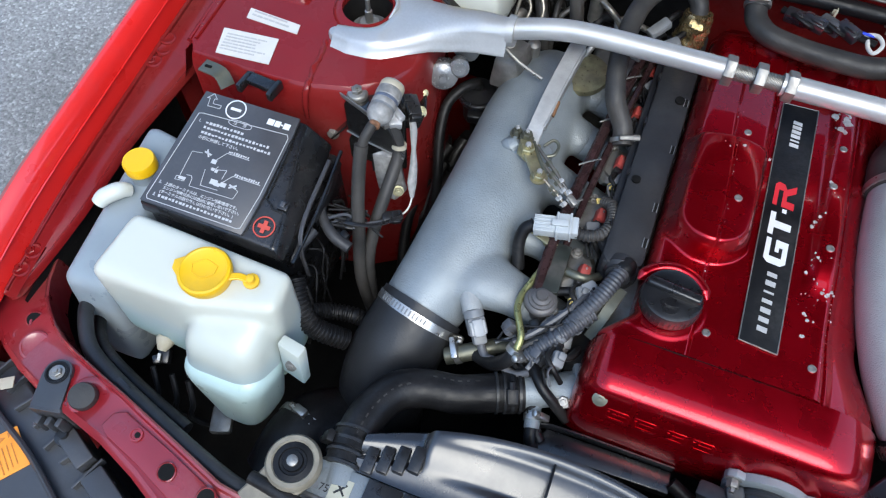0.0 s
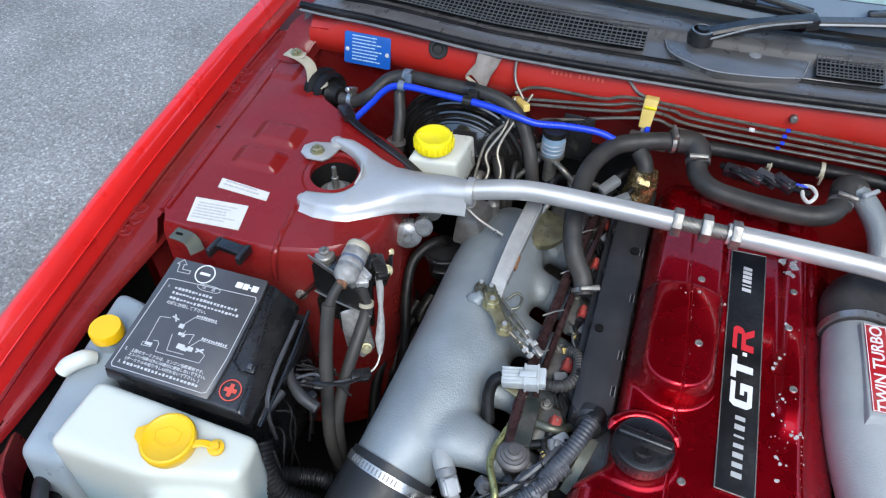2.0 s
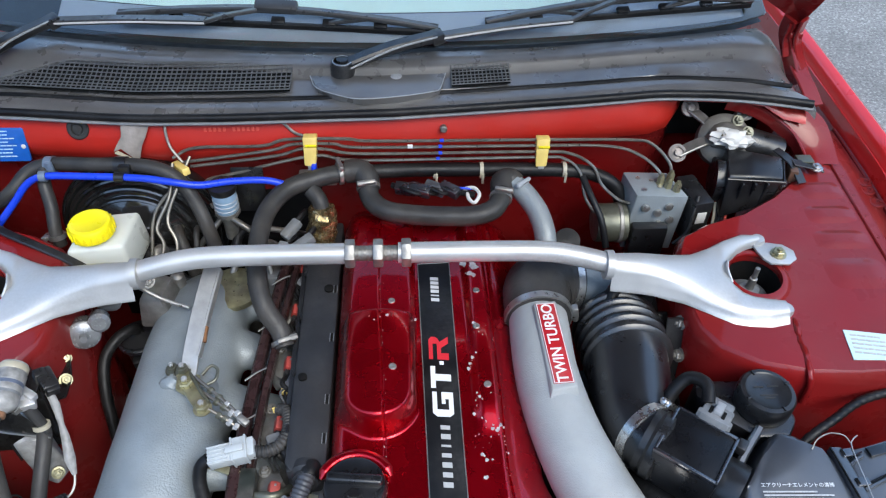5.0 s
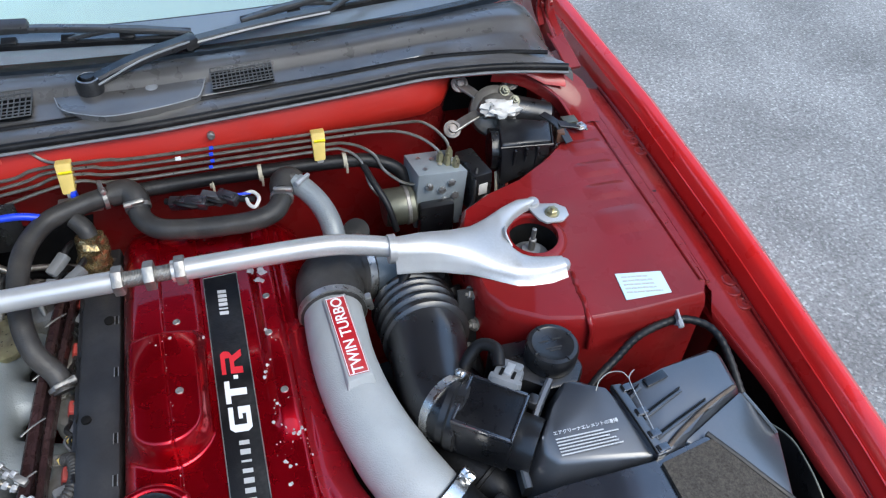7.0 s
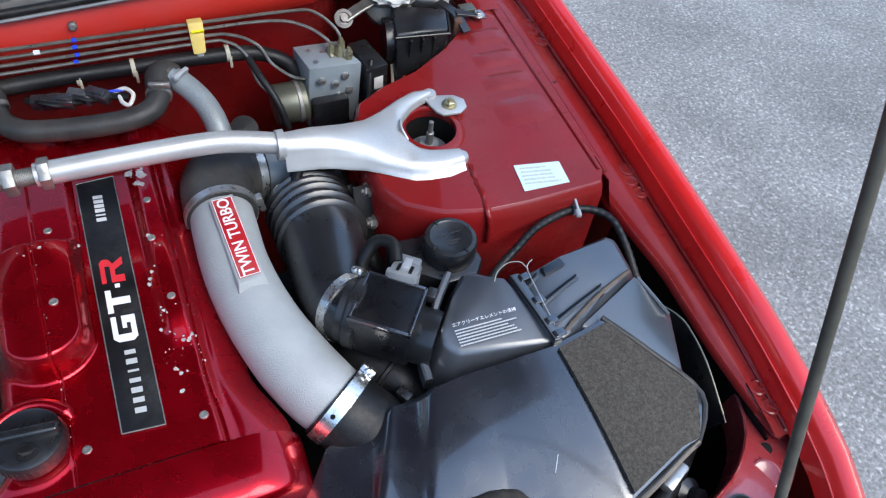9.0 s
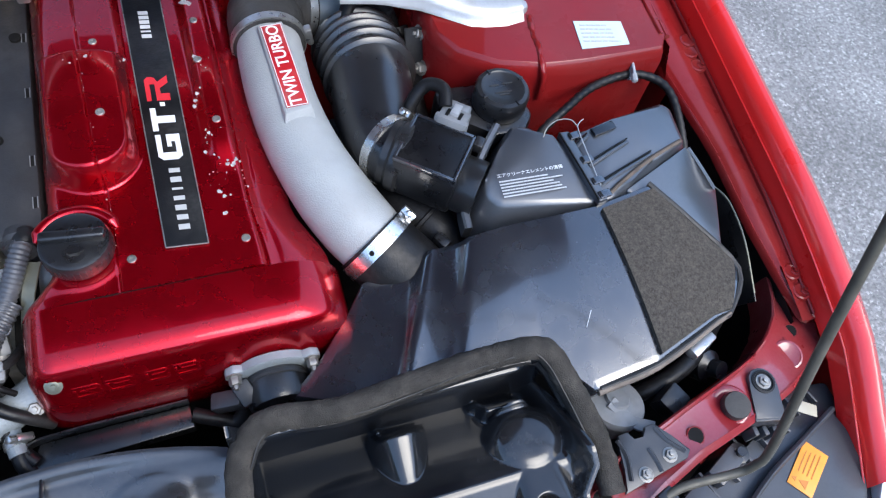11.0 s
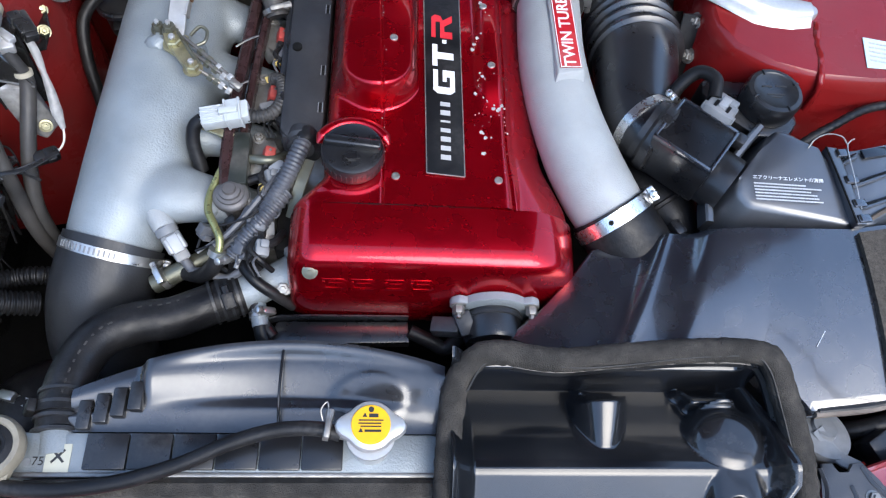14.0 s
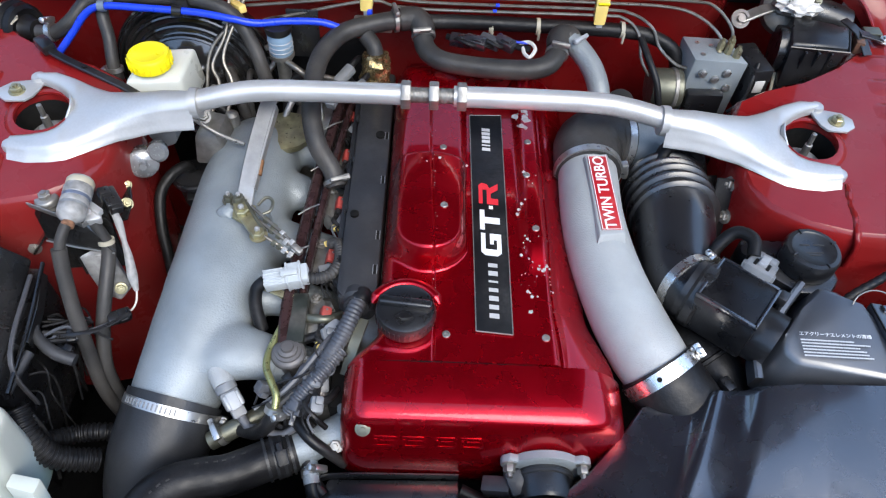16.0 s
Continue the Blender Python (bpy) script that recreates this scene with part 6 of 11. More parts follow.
def radiator_hose():
    h = thing("radiator_hose", "black upper radiator hose with white print", "hose", (-0.25, 0.54, 0.68))
    path = [(-0.150, 0.600, 0.705), (-0.185, 0.585, 0.706), (-0.225, 0.567, 0.707), (-0.262, 0.558, 0.712), (-0.295, 0.540, 0.718), (-0.313, 0.505, 0.722), (-0.318, 0.465, 0.726), (-0.314, 0.430, 0.728)]
    part("hose", tube(path, 0.0245, 24, 7), RUBBER, h)
    part("clamp", band((-0.166, 0.593, 0.7055), (-0.18, 0.587, 0.706), 0.0252, 0.013, 60), RUBBER, h, "black spring clamp")
    part("clamp", band((-0.317, 0.452, 0.727), (-0.316, 0.44, 0.728), 0.0252, 0.013, 150), RUBBER, h, "black spring clamp")
    for a, b in (((-0.160, 0.5955, 0.7055), (-0.176, 0.589, 0.706)), ((-0.3172, 0.462, 0.7265), (-0.3155, 0.436, 0.728))):
        for k in (-0.3, 0.25, 0.8, 1.35):
            p = Vector(a).lerp(Vector(b), k)
            part("clamp_rib", band(p, p + (Vector(b) - Vector(a)) * 0.2, 0.0254, 0.0035), HOSEDUST, h)
    pts = curve_points(path, 7)
    fr = frames(pts)
    for i in range(10, 44, 2):
        if i in (22, 24):
            continue
        p, (s, u) = pts[i], fr[i]
        d = (pts[i + 1] - p).normalized()
        a = radians(70 if i < 26 else 95)
        nrm = s * math.cos(a) + u * math.sin(a)
        part("print_mark", block(0.005 if i % 3 else 0.003, 0.0019, 0.0006, 0, plane_pose(p + nrm * 0.0247, d, nrm.cross(d))), RUBGREY, h)
    t = thing("thermostat_housing", "cast aluminium water outlet with a small hose stub", "water outlet", (-0.11, 0.61, 0.66))
    part("neck", tube([(-0.160, 0.596, 0.705), (-0.138, 0.604, 0.708), (-0.115, 0.614, 0.712), (-0.085, 0.625, 0.715)], [0.022, 0.021, 0.020, 0.026], 20, 4), CAST, t)
    part("stub", tube([(-0.135, 0.602, 0.705), (-0.130, 0.58, 0.702), (-0.126, 0.562, 0.698)], 0.010, 14, 3), CAST, t)
    part("stub_clip", band((-0.129, 0.575, 0.7), (-0.127, 0.566, 0.699), 0.0102, 0.008, 40), STEEL, t)
    part("stub_hose", tube([(-0.128, 0.57, 0.70), (-0.122, 0.548, 0.69), (-0.105, 0.54, 0.67), (-0.08, 0.55, 0.64)], 0.0085, 12, 4), RUBBER, t)
    part("bolt", hexnut(aim((-0.10, 0.60, 0.725), (-0.10, 0.56, 0.78)), 0.007, 0.005), DULL, t)
    part("flange", block(0.02, 0.055, 0.05, 0.006, pose(-0.085, 0.628, 0.715, 0, 0, 25)), CAST, t)
radiator_hose()

# ---------- inlet side: fuel rail, injectors, wiring ----------
def fuel_rail():
    f = thing("fuel_rail", "brown oxidised fuel rail with red injector plugs", "fuel rail", (-0.155, 0.96, 0.74))
    part("rail", ribbon([(-0.170, 0.69, 0.760), (-0.176, 0.775, 0.768), (-0.163, 0.97, 0.778), (-0.143, 1.17, 0.78)], 0.014, 0.024, 3), BROWN, f)
    part("rail_side", ribbon([(-0.154, 0.70, 0.756), (-0.159, 0.79, 0.764), (-0.147, 0.97, 0.775), (-0.127, 1.16, 0.777)], 0.009, 0.020, 3), BROWN, f)
    part("front_plate", prism([(-0.176, 0.785), (-0.150, 0.785), (-0.148, 0.712), (-0.172, 0.708)], 0.752, 0.7745, 0.002), shade("green black plate", (0.022, 0.026, 0.022), 0.4, 0.2, 0, 0.3, 50, 0.1, 300, 0.2), f, "dark green front plate of the rail")
    for y in (0.84, 0.915, 1.00, 1.09):
        x = lerp(y, [0.775, 0.97, 1.17], [-0.176, -0.163, -0.143])
        part("strap", ribbon([(x - 0.012, y - 0.010, 0.7905), (x + 0.001, y, 0.7925), (x + 0.014, y + 0.012, 0.7885)], 0.0025, 0.0015, 3), DULL, f)
    rnd = random.Random(3)
    for y in (0.660, 0.755, 0.848, 0.946, 1.045, 1.135):
        x = -0.131 + rnd.uniform(-0.003, 0.003)
        seat = part("injector_seat", blobbed((x - 0.004, y + 0.010, 0.744), (0.022, 0.034, 0.016), int(y * 1000)), DULL, f, "dull cast injector seat")
        body_ = part("injector", lathe([(0.012, -0.03), (0.012, -0.006), (0.009, -0.004), (0.008, 0.006), (0.0005, 0.006)], pose(x, y, 0.752, 0, 25, 0), 14), MIDGREY, f, "grey injector body")
        part("plug", block(0.014, 0.020, 0.014, 0.003, pose(x + 0.004, y + 0.002, 0.767, 0, 25, 0)), REDPL if y > 0.7 else MIDGREY, body_, "red injector plug" if y > 0.7 else "")
        part("clip", block(0.015, 0.010, 0.012, 0.002, pose(x + 0.004, y - 0.011, 0.762, 0, 25, 0)), PLASTIC, body_)
        part("pin", lathe([(0.002, 0), (0.002, 0.002), (0.0005, 0.0025)], pose(x + 0.006, y + 0.006, 0.772), 8), STEEL, body_)
        part("lead", tube([(x + 0.006, y - 0.014, 0.764), (x + 0.014, y - 0.026, 0.770), (x + 0.024, y - 0.020, 0.765), (x + 0.030, y + 0.0, 0.75)], 0.005, 8, 5), RUBBER, body_)
        part("lead", tube([(x + 0.002, y - 0.016, 0.764), (x - 0.002, y - 0.034, 0.772), (x + 0.010, y - 0.046, 0.768), (x + 0.022, y - 0.05, 0.75)], 0.0035, 8, 5), RUBBER, body_)
        part("bolt", hexnut(pose(x - 0.012, y + 0.034, 0.756), 0.006, 0.006), DULL, f)
        part("side_plug", joined(block(0.016, 0.020, 0.015, 0.003, pose(x + 0.010, y - 0.030, 0.766, 12, 20, rnd.uniform(-30, 30))), block(0.010, 0.010, 0.019, 0.002, pose(x + 0.012, y - 0.026, 0.768, 12, 20, 0))), rnd.choice((PLASTIC, MIDGREY, LOOM)), f)
        for k in (0.0, 0.006):
            part("wire", tube([(x + 0.004 + k, y - 0.038, 0.768), (x - 0.002 + k, y - 0.053, 0.777), (x + 0.006 + k, y - 0.067, 0.770)], 0.0016, 6, 4), rnd.choice((LOOM, RUBBER)), f)
        if y in (0.755, 0.946):
            part("yellow_clip", block(0.010, 0.009, 0.008, 0.002, pose(x + 0.002, y - 0.044, 0.768, 20, 10, 25)), CLIPYEL, f, "faded yellow clip")
    part("return_pipe", tube([(-0.150, 0.752, 0.765), (-0.132, 0.748, 0.770), (-0.118, 0.752, 0.766), (-0.106, 0.766, 0.756)], 0.006, 10, 5), OLIVE, f)
    part("yellow_tag", block(0.012, 0.008, 0.003, 0.001, pose(-0.135, 0.872, 0.770, 20, 10, 30)), CLIPYEL, f)
    part("knock_plug", block(0.02, 0.026, 0.016, 0.004, pose(-0.132, 0.822, 0.766, 10, 0, 20)), MIDGREY, f)
    part("knock_plug", block(0.022, 0.020, 0.014, 0.004, pose(-0.112, 0.735, 0.768, 0, 10, 50)), GREYPL, f, "grey wiring plug")
fuel_rail()

def regulator():
    r = thing("fuel_pressure_regulator", "round grey fuel pressure regulator", "regulator", (-0.168, 0.695, 0.73))
    part("can", lathe([(0.013, -0.04), (0.013, -0.012), (0.0195, -0.010), (0.0215, -0.007), (0.0215, -0.003), (0.0195, 0.0), (0.0165, 0.0010), (0.0160, 0.0035), (0.0125, 0.0045), (0.0120, 0.008), (0.008, 0.0095), (0.0070, 0.013), (0.0005, 0.013)], pose(-0.165, 0.699, 0.770), 32), shade("brown grey pressed metal", (0.115, 0.108, 0.105), 0.45, 0.3, 0, 0.2, 40, 0.1, 300, 0.3, (0.16, 0.15, 0.14)), r)
    part("hose", tube([(-0.160, 0.72, 0.757), (-0.13, 0.728, 0.765), (-0.105, 0.735, 0.77)], 0.006, 10, 4), RUBBER, r)
    p = thing("fuel_pipe", "yellow zinc fuel pipe curving past the plenum", "pipe", (-0.18, 0.70, 0.70))
    part("pipe", tube([(-0.192, 0.790, 0.768), (-0.180, 0.778, 0.770), (-0.176, 0.766, 0.769), (-0.177, 0.748, 0.767), (-0.184, 0.722, 0.765), (-0.190, 0.700, 0.763), (-0.1895, 0.680, 0.763), (-0.181, 0.662, 0.762), (-0.173, 0.645, 0.758), (-0.174, 0.630, 0.748)], 0.0046, 14, 6), ZINCGREEN, p, "yellow green plated pipe")
    part("hose", tube([(-0.174, 0.634, 0.750), (-0.180, 0.622, 0.736), (-0.20, 0.62, 0.71), (-0.235, 0.64, 0.68)], 0.0095, 12, 5), RUBBER, p)
    part("hose_clip", band((-0.175, 0.632, 0.748), (-0.178, 0.626, 0.741), 0.0098, 0.008, 10), STEEL, p)
    v = thing("water_pipe_elbow", "dull brass water pipe with a clamp", "pipe", (-0.235, 0.63, 0.66))
    part("pipe", tube([(-0.19, 0.66, 0.69), (-0.215, 0.645, 0.69), (-0.245, 0.628, 0.685), (-0.262, 0.62, 0.68)], 0.012, 14, 4), OLIVE, v)
    part("clamp", band((-0.248, 0.627, 0.685), (-0.256, 0.623, 0.682), 0.0124, 0.008, 80), STEEL, v)
regulator()

def plug_connector():
    c = thing("white_connector", "pale grey ribbed wiring connector on the fuel rail", "connector", (-0.182, 0.793, 0.775))
    m = pose(-0.190, 0.792, 0.792, 8, -6, 10)
    part("shell", block(0.032, 0.024, 0.018, 0.002, m), CONNPL, c)
    part("collar", joined(block(0.020, 0.029, 0.022, 0.002, m @ pose(0.022, 0.001, 0)), block(0.010, 0.024, 0.018, 0.002, m @ pose(0.036, 0.001, 0)), block(0.003, 0.031, 0.024, 0.001, m @ pose(0.014, 0.001, 0)), block(0.003, 0.031, 0.024, 0.001, m @ pose(0.031, 0.001, 0))), CONNPL, c)
    part("latch", block(0.022, 0.009, 0.005, 0.0015, m @ pose(0.018, 0, 0.0125)), CONNPL, c)
    part("tail", tube([m @ Vector((-0.016, 0, 0)), m @ Vector((-0.028, -0.006, -0.006)), m @ Vector((-0.034, -0.022, -0.022)), m @ Vector((-0.032, -0.045, -0.045))], 0.0085, 12, 5), RUBBER, c)
    for k in range(5):
        part("rib", block(0.026, 0.0020, 0.002, 0.0006, m @ pose(-0.003, -0.0095 + 0.0048 * k, 0.0095)), CONNPL, c)
    part("loom", tube([(-0.155, 0.797, 0.792), (-0.137, 0.796, 0.792), (-0.120, 0.806, 0.792), (-0.113, 0.830, 0.790), (-0.118, 0.858, 0.785), (-0.13, 0.868, 0.775)], 0.0078, 12, 6, 1, 0.0006, 0.005), RUBGREY, c, "taped grey loom")
    part("stay", ribbon([(-0.21, 0.79, 0.778), (-0.17, 0.775, 0.776)], 0.01, 0.003, 1), ZINC, c)
plug_connector()

def harness():
    h = thing("corrugated_loom", "grey corrugated wiring loom dropping to the front", "wiring loom", (-0.11, 0.70, 0.72))
    part("conduit", tube([(-0.080, 0.768, 0.795), (-0.086, 0.748, 0.796), (-0.100, 0.715, 0.785), (-0.116, 0.688, 0.772), (-0.130, 0.663, 0.758)], 0.0105, 16, 6, 1, 0.0005, 0.0050), LOOM, h)
    part("boot", lathe([(0.0105, 0), (0.0130, 0.004), (0.0130, 0.016), (0.0105, 0.02)], aim((-0.078, 0.775, 0.795), (-0.081, 0.755, 0.797)), 14), RUBBER, h)
    part("taped_end", tube([(-0.130, 0.665, 0.758), (-0.138, 0.648, 0.748), (-0.142, 0.630, 0.735)], [0.011, 0.013, 0.010], 12, 4), RUBBER, h)
    w = thing("wire_bundle", "tangle of black wires and plugs by the water outlet", "wiring", (-0.145, 0.64, 0.68))
    rnd = random.Random(11)
    for k in range(9):
        a = Vector((-0.150 + rnd.uniform(-0.02, 0.025), 0.675 + rnd.uniform(-0.02, 0.02), 0.742))
        b = a + Vector((rnd.uniform(-0.02, 0.02), -0.03, -0.015))
        c = Vector((-0.145 + rnd.uniform(-0.02, 0.02), 0.620, 0.722))
        d = Vector((-0.15 + rnd.uniform(-0.05, 0.06), 0.625 + rnd.uniform(-0.02, 0.02), 0.69))
        part("wire", tube([a, b, c, d], rnd.choice((0.003, 0.004, 0.0055)), 8, 5), RUBBER, w)
    for x, y, z, rz in ((-0.155, 0.655, 0.745, 20), (-0.135, 0.645, 0.748, -30), (-0.160, 0.640, 0.735, 60), (-0.12, 0.665, 0.752, 10)):
        part("plug", block(0.014, 0.022, 0.012, 0.003, pose(x, y, z, 20, 10, rz)), MIDGREY, w)
    part("cable", tube([(-0.150, 0.628, 0.738), (-0.140, 0.612, 0.742), (-0.128, 0.60, 0.738), (-0.11, 0.592, 0.725), (-0.09, 0.588, 0.70)], 0.007, 10, 5), RUBBER, w)
    # taped leads with plugs, crowded round the regulator
    rnd = random.Random(77)
    for k in range(14):
        a = Vector((rnd.uniform(-0.128, -0.098), rnd.uniform(0.69, 0.735), rnd.uniform(0.752, 0.772)))
        d = Vector((rnd.uniform(-0.205, -0.135), rnd.uniform(0.615, 0.665), rnd.uniform(0.730, 0.750)))
        b = a.lerp(d, 0.35) + Vector((rnd.uniform(-0.012, 0.012), rnd.uniform(-0.010, 0.010), rnd.uniform(0.002, 0.014)))
        c = a.lerp(d, 0.7) + Vector((rnd.uniform(-0.014, 0.014), rnd.uniform(-0.012, 0.012), rnd.uniform(-0.002, 0.010)))
        part("lead", tube([a, b, c, d], rnd.choice((0.0015, 0.0022, 0.003, 0.0045)), 8, 5), rnd.choice((RUBBER, LOOM, LOOM, MIDGREY, RUBGREY)), w)
        if k % 2 == 0:
            part("plug", joined(block(0.013, 0.024, 0.012, 0.002, plane_pose(c, c - d, (0, 0.3, 1))), block(0.008, 0.012, 0.016, 0.0015, plane_pose(c.lerp(d, 0.3), c - d, (0, 0.3, 1)))), rnd.choice((MIDGREY, LOOM, PLASTIC)), w)
    part("taped_trunk", tube([(-0.100, 0.700, 0.776), (-0.120, 0.672, 0.770), (-0.140, 0.650, 0.762), (-0.158, 0.628, 0.748)], 0.0095, 12, 5, 1, 0.0008, 0.007), LOOM, w, "taped wiring trunk")
    part("dipstick_tube", tube([(-0.092, 0.74, 0.78), (-0.098, 0.70, 0.74), (-0.10, 0.66, 0.68)], 0.004, 8, 3), DULL, w)
    part("bracket", ribbon([(-0.075, 0.74, 0.785), (-0.085, 0.705, 0.778), (-0.095, 0.68, 0.75)], 0.014, 0.003, 3), OLIVE, w)
    s = thing("air_temperature_sensor", "grey plug on a plenum sensor", "sensor", (-0.25, 0.68, 0.70))
    m = aim((-0.243, 0.669, 0.732), (-0.222, 0.640, 0.712))
    part("body", lathe([(0.0125, -0.004), (0.0135, 0.0), (0.0135, 0.006), (0.010, 0.008)], m, 16), MIDGREY, s)
    part("plug", joined(block(0.024, 0.022, 0.024, 0.003, m @ pose(0, 0, 0.018)), block(0.018, 0.018, 0.016, 0.003, m @ pose(0, 0, 0.034))), MIDGREY, s, "mid grey wiring plug")
    part("latch", joined(block(0.013, 0.006, 0.022, 0.001, m @ pose(0, 0.0125, 0.020)), block(0.004, 0.004, 0.018, 0.001, m @ pose(0.008, 0.0125, 0.020)), block(0.004, 0.004, 0.018, 0.001, m @ pose(-0.008, 0.0125, 0.020))), GREYPL, s)
    part("lead", tube([m @ Vector((0, 0, 0.040)), m @ Vector((0.002, 0.004, 0.058)), (-0.195, 0.622, 0.716), (-0.168, 0.612, 0.722), (-0.150, 0.618, 0.730)], [0.006, 0.0055, 0.0055, 0.005, 0.005], 12, 6), LOOM, s, "taped grey lead")
harness()

def more_inlet():
    # items beside the plenum, towards the wheel house
    v = thing("vacuum_canister", "dark round vacuum actuator with hose by the plenum", "actuator", (-0.375, 1.05, 0.60))
    m = pose(-0.376, 1.056, 0.705)
    part("can", lathe([(0.024, -0.05), (0.026, -0.012), (0.031, -0.008), (0.0315, 0.0), (0.029, 0.006), (0.012, 0.010), (0.006, 0.011), (0.006, 0.018), (0.0005, 0.018)], m, 28), PLASTIC, v)
    part("crimp", lathe([(0.030, -0.006), (0.0335, -0.005), (0.0335, 0.001), (0.030, 0.003)], m, 28), SATIN, v, "shiny crimped rim")
    part("plug", block(0.024, 0.016, 0.020, 0.003, m @ pose(0.004, -0.028, -0.026, 10, 0, 10)), PLASTIC, v)
    part("stem", lathe([(0.012, -0.16), (0.012, -0.04)], m, 12), BLOCK, v)
    part("hose", tube([(-0.376, 1.056, 0.722), (-0.380, 1.045, 0.735), (-0.396, 1.025, 0.735), (-0.410, 1.000, 0.718), (-0.408, 0.965, 0.685), (-0.398, 0.930, 0.64), (-0.39, 0.89, 0.57)], 0.0085, 12, 6), RUBBER, v)
    # Hoses and loom added low in the gap to fill and darken it.
    g = thing("lower_hoses", "shadowed black hoses and looms between plenum and wheel house", "hoses", (-0.39, 0.92, 0.45))
    for x, y, r in ((-0.425, 0.985, 0.010), (-0.405, 1.005, 0.013), (-0.418, 0.945, 0.008), (-0.398, 0.925, 0.015), (-0.372, 0.955, 0.012), (-0.435, 0.905, 0.009), (-0.360, 0.885, 0.014), (-0.388, 0.865, 0.010)):
        part("hose", tube([(x + 0.01, y + 0.05, 0.58), (x, y + 0.02, 0.56), (x - 0.004, y - 0.02, 0.52), (x + 0.006, y - 0.07, 0.47), (x + 0.02, y - 0.13, 0.42)], r, 10, 5), RUBBER, g)
    # Made up black block that darkens the gap beside the plenum.
    part("gap_filler", hull([(-0.44, 0.76, 0.36), (-0.28, 0.76, 0.36), (-0.28, 1.12, 0.36), (-0.44, 1.12, 0.36)], [(-0.42, 0.78, 0.52), (-0.30, 0.78, 0.54), (-0.30, 1.10, 0.58), (-0.42, 1.10, 0.58)], 0.03), BLOCK, g, "black block added to darken the gap")
    part("loom", tube([(-0.44, 1.06, 0.56), (-0.42, 1.00, 0.555), (-0.40, 0.93, 0.54), (-0.385, 0.86, 0.53), (-0.40, 0.78, 0.52)], 0.016, 12, 5, 1, 0.0012, 0.006), RUBBER, g)
    c = thing("throttle_cover", "crumpled grey metal throttle shield under the bar", "shield", (-0.325, 1.06, 0.76))
    part("shield", hull([(-0.355, 1.03, 0.755), (-0.30, 1.03, 0.755), (-0.295, 1.085, 0.755), (-0.345, 1.10, 0.755)], [(-0.352, 1.045, 0.80), (-0.315, 1.035, 0.81), (-0.305, 1.08, 0.815), (-0.34, 1.095, 0.81)], 0.006), DULL, c)
    part("rod", tube([(-0.345, 1.04, 0.84), (-0.31, 1.03, 0.82), (-0.27, 1.02, 0.81)], 0.003, 8, 3), STEEL, c)
    part("nut", hexnut(pose(-0.335, 1.06, 0.825, 40, 20, 0), 0.008, 0.012), DULL, c)
    f = thing("clear_filter", "small clear plastic inline filter", "filter", (-0.405, 1.02, 0.76))
    part("bowl", lathe([(0.020, 0), (0.022, 0.004), (0.022, 0.022), (0.018, 0.026), (0.006, 0.028), (0.005, 0.036)], pose(-0.415, 1.00, 0.795, 70, 0, 20), 20), TAPE, f)
    part("bowl", lathe([(0.014, 0), (0.015, 0.004), (0.015, 0.016), (0.010, 0.02)], pose(-0.392, 1.005, 0.81, 70, 0, 20), 18), TAPE, f)
    b = thing("dark_bulkhead_parts", "shadowed black linkage and hoses behind the plenum", "hoses", (-0.25, 1.15, 0.6))
    rnd = random.Random(8)
    for k in range(10):
        x = rnd.uniform(-0.34, -0.10)
        y = rnd.uniform(1.10, 1.22)
        part("hose", tube([(x, y, 0.62), (x + rnd.uniform(-0.03, 0.03), y - 0.02, 0.74), (x + rnd.uniform(-0.06, 0.06), y + 0.02, 0.80), (x + rnd.uniform(-0.08, 0.08), y + 0.05, 0.76)], rnd.choice((0.005, 0.008, 0.01)), 10, 5), rnd.choice((RUBBER, RUBGREY, DULL)), b)
    part("casting", hull([(-0.24, 1.10, 0.62), (-0.13, 1.10, 0.62), (-0.13, 1.20, 0.62), (-0.24, 1.20, 0.62)], [(-0.22, 1.115, 0.76), (-0.14, 1.115, 0.775), (-0.14, 1.19, 0.775), (-0.22, 1.19, 0.76)], 0.012), DULL, b)
    foil = tube([(-0.092, 1.160, 0.800), (-0.090, 1.166, 0.825), (-0.088, 1.172, 0.848), (-0.088, 1.176, 0.864)], [0.021, 0.023, 0.022, 0.018], 28, 12)
    for v in foil.verts:
        d = Vector((v.co.x + 0.09, v.co.y - 1.168, 0)).normalized()
        v.co += d * 0.0038 * noise.noise(v.co * 95) + Vector((0, 0, 0.002 * noise.noise(v.co * 130)))
    part("brass_valve", foil, shade("crumpled gold foil", (0.26, 0.19, 0.09), 0.28, 0.8, 0, 0.5, 90, 0.5, 160, 0.25, (0.06, 0.05, 0.04)), b, "crumpled gold foil wrapping", 20)
    part("foil_stub", tube([(-0.088, 1.174, 0.858), (-0.092, 1.182, 0.872), (-0.104, 1.194, 0.882)], 0.013, 14, 4), RUBGREY, b)
    for x, y, z, rz in ((-0.135, 1.15, 0.84, 40), (-0.115, 1.13, 0.83, 60), (-0.15, 1.12, 0.82, 20)):
        part("plug", block(0.016, 0.035, 0.014, 0.003, pose(x, y, z, 20, 0, -rz)), MIDGREY, b)
        part("lead", tube([(x, y, z), (x + 0.02, y + 0.03, z + 0.01), (x + 0.03, y + 0.06, z - 0.03)], 0.005, 8, 4), RUBBER, b)
more_inlet()

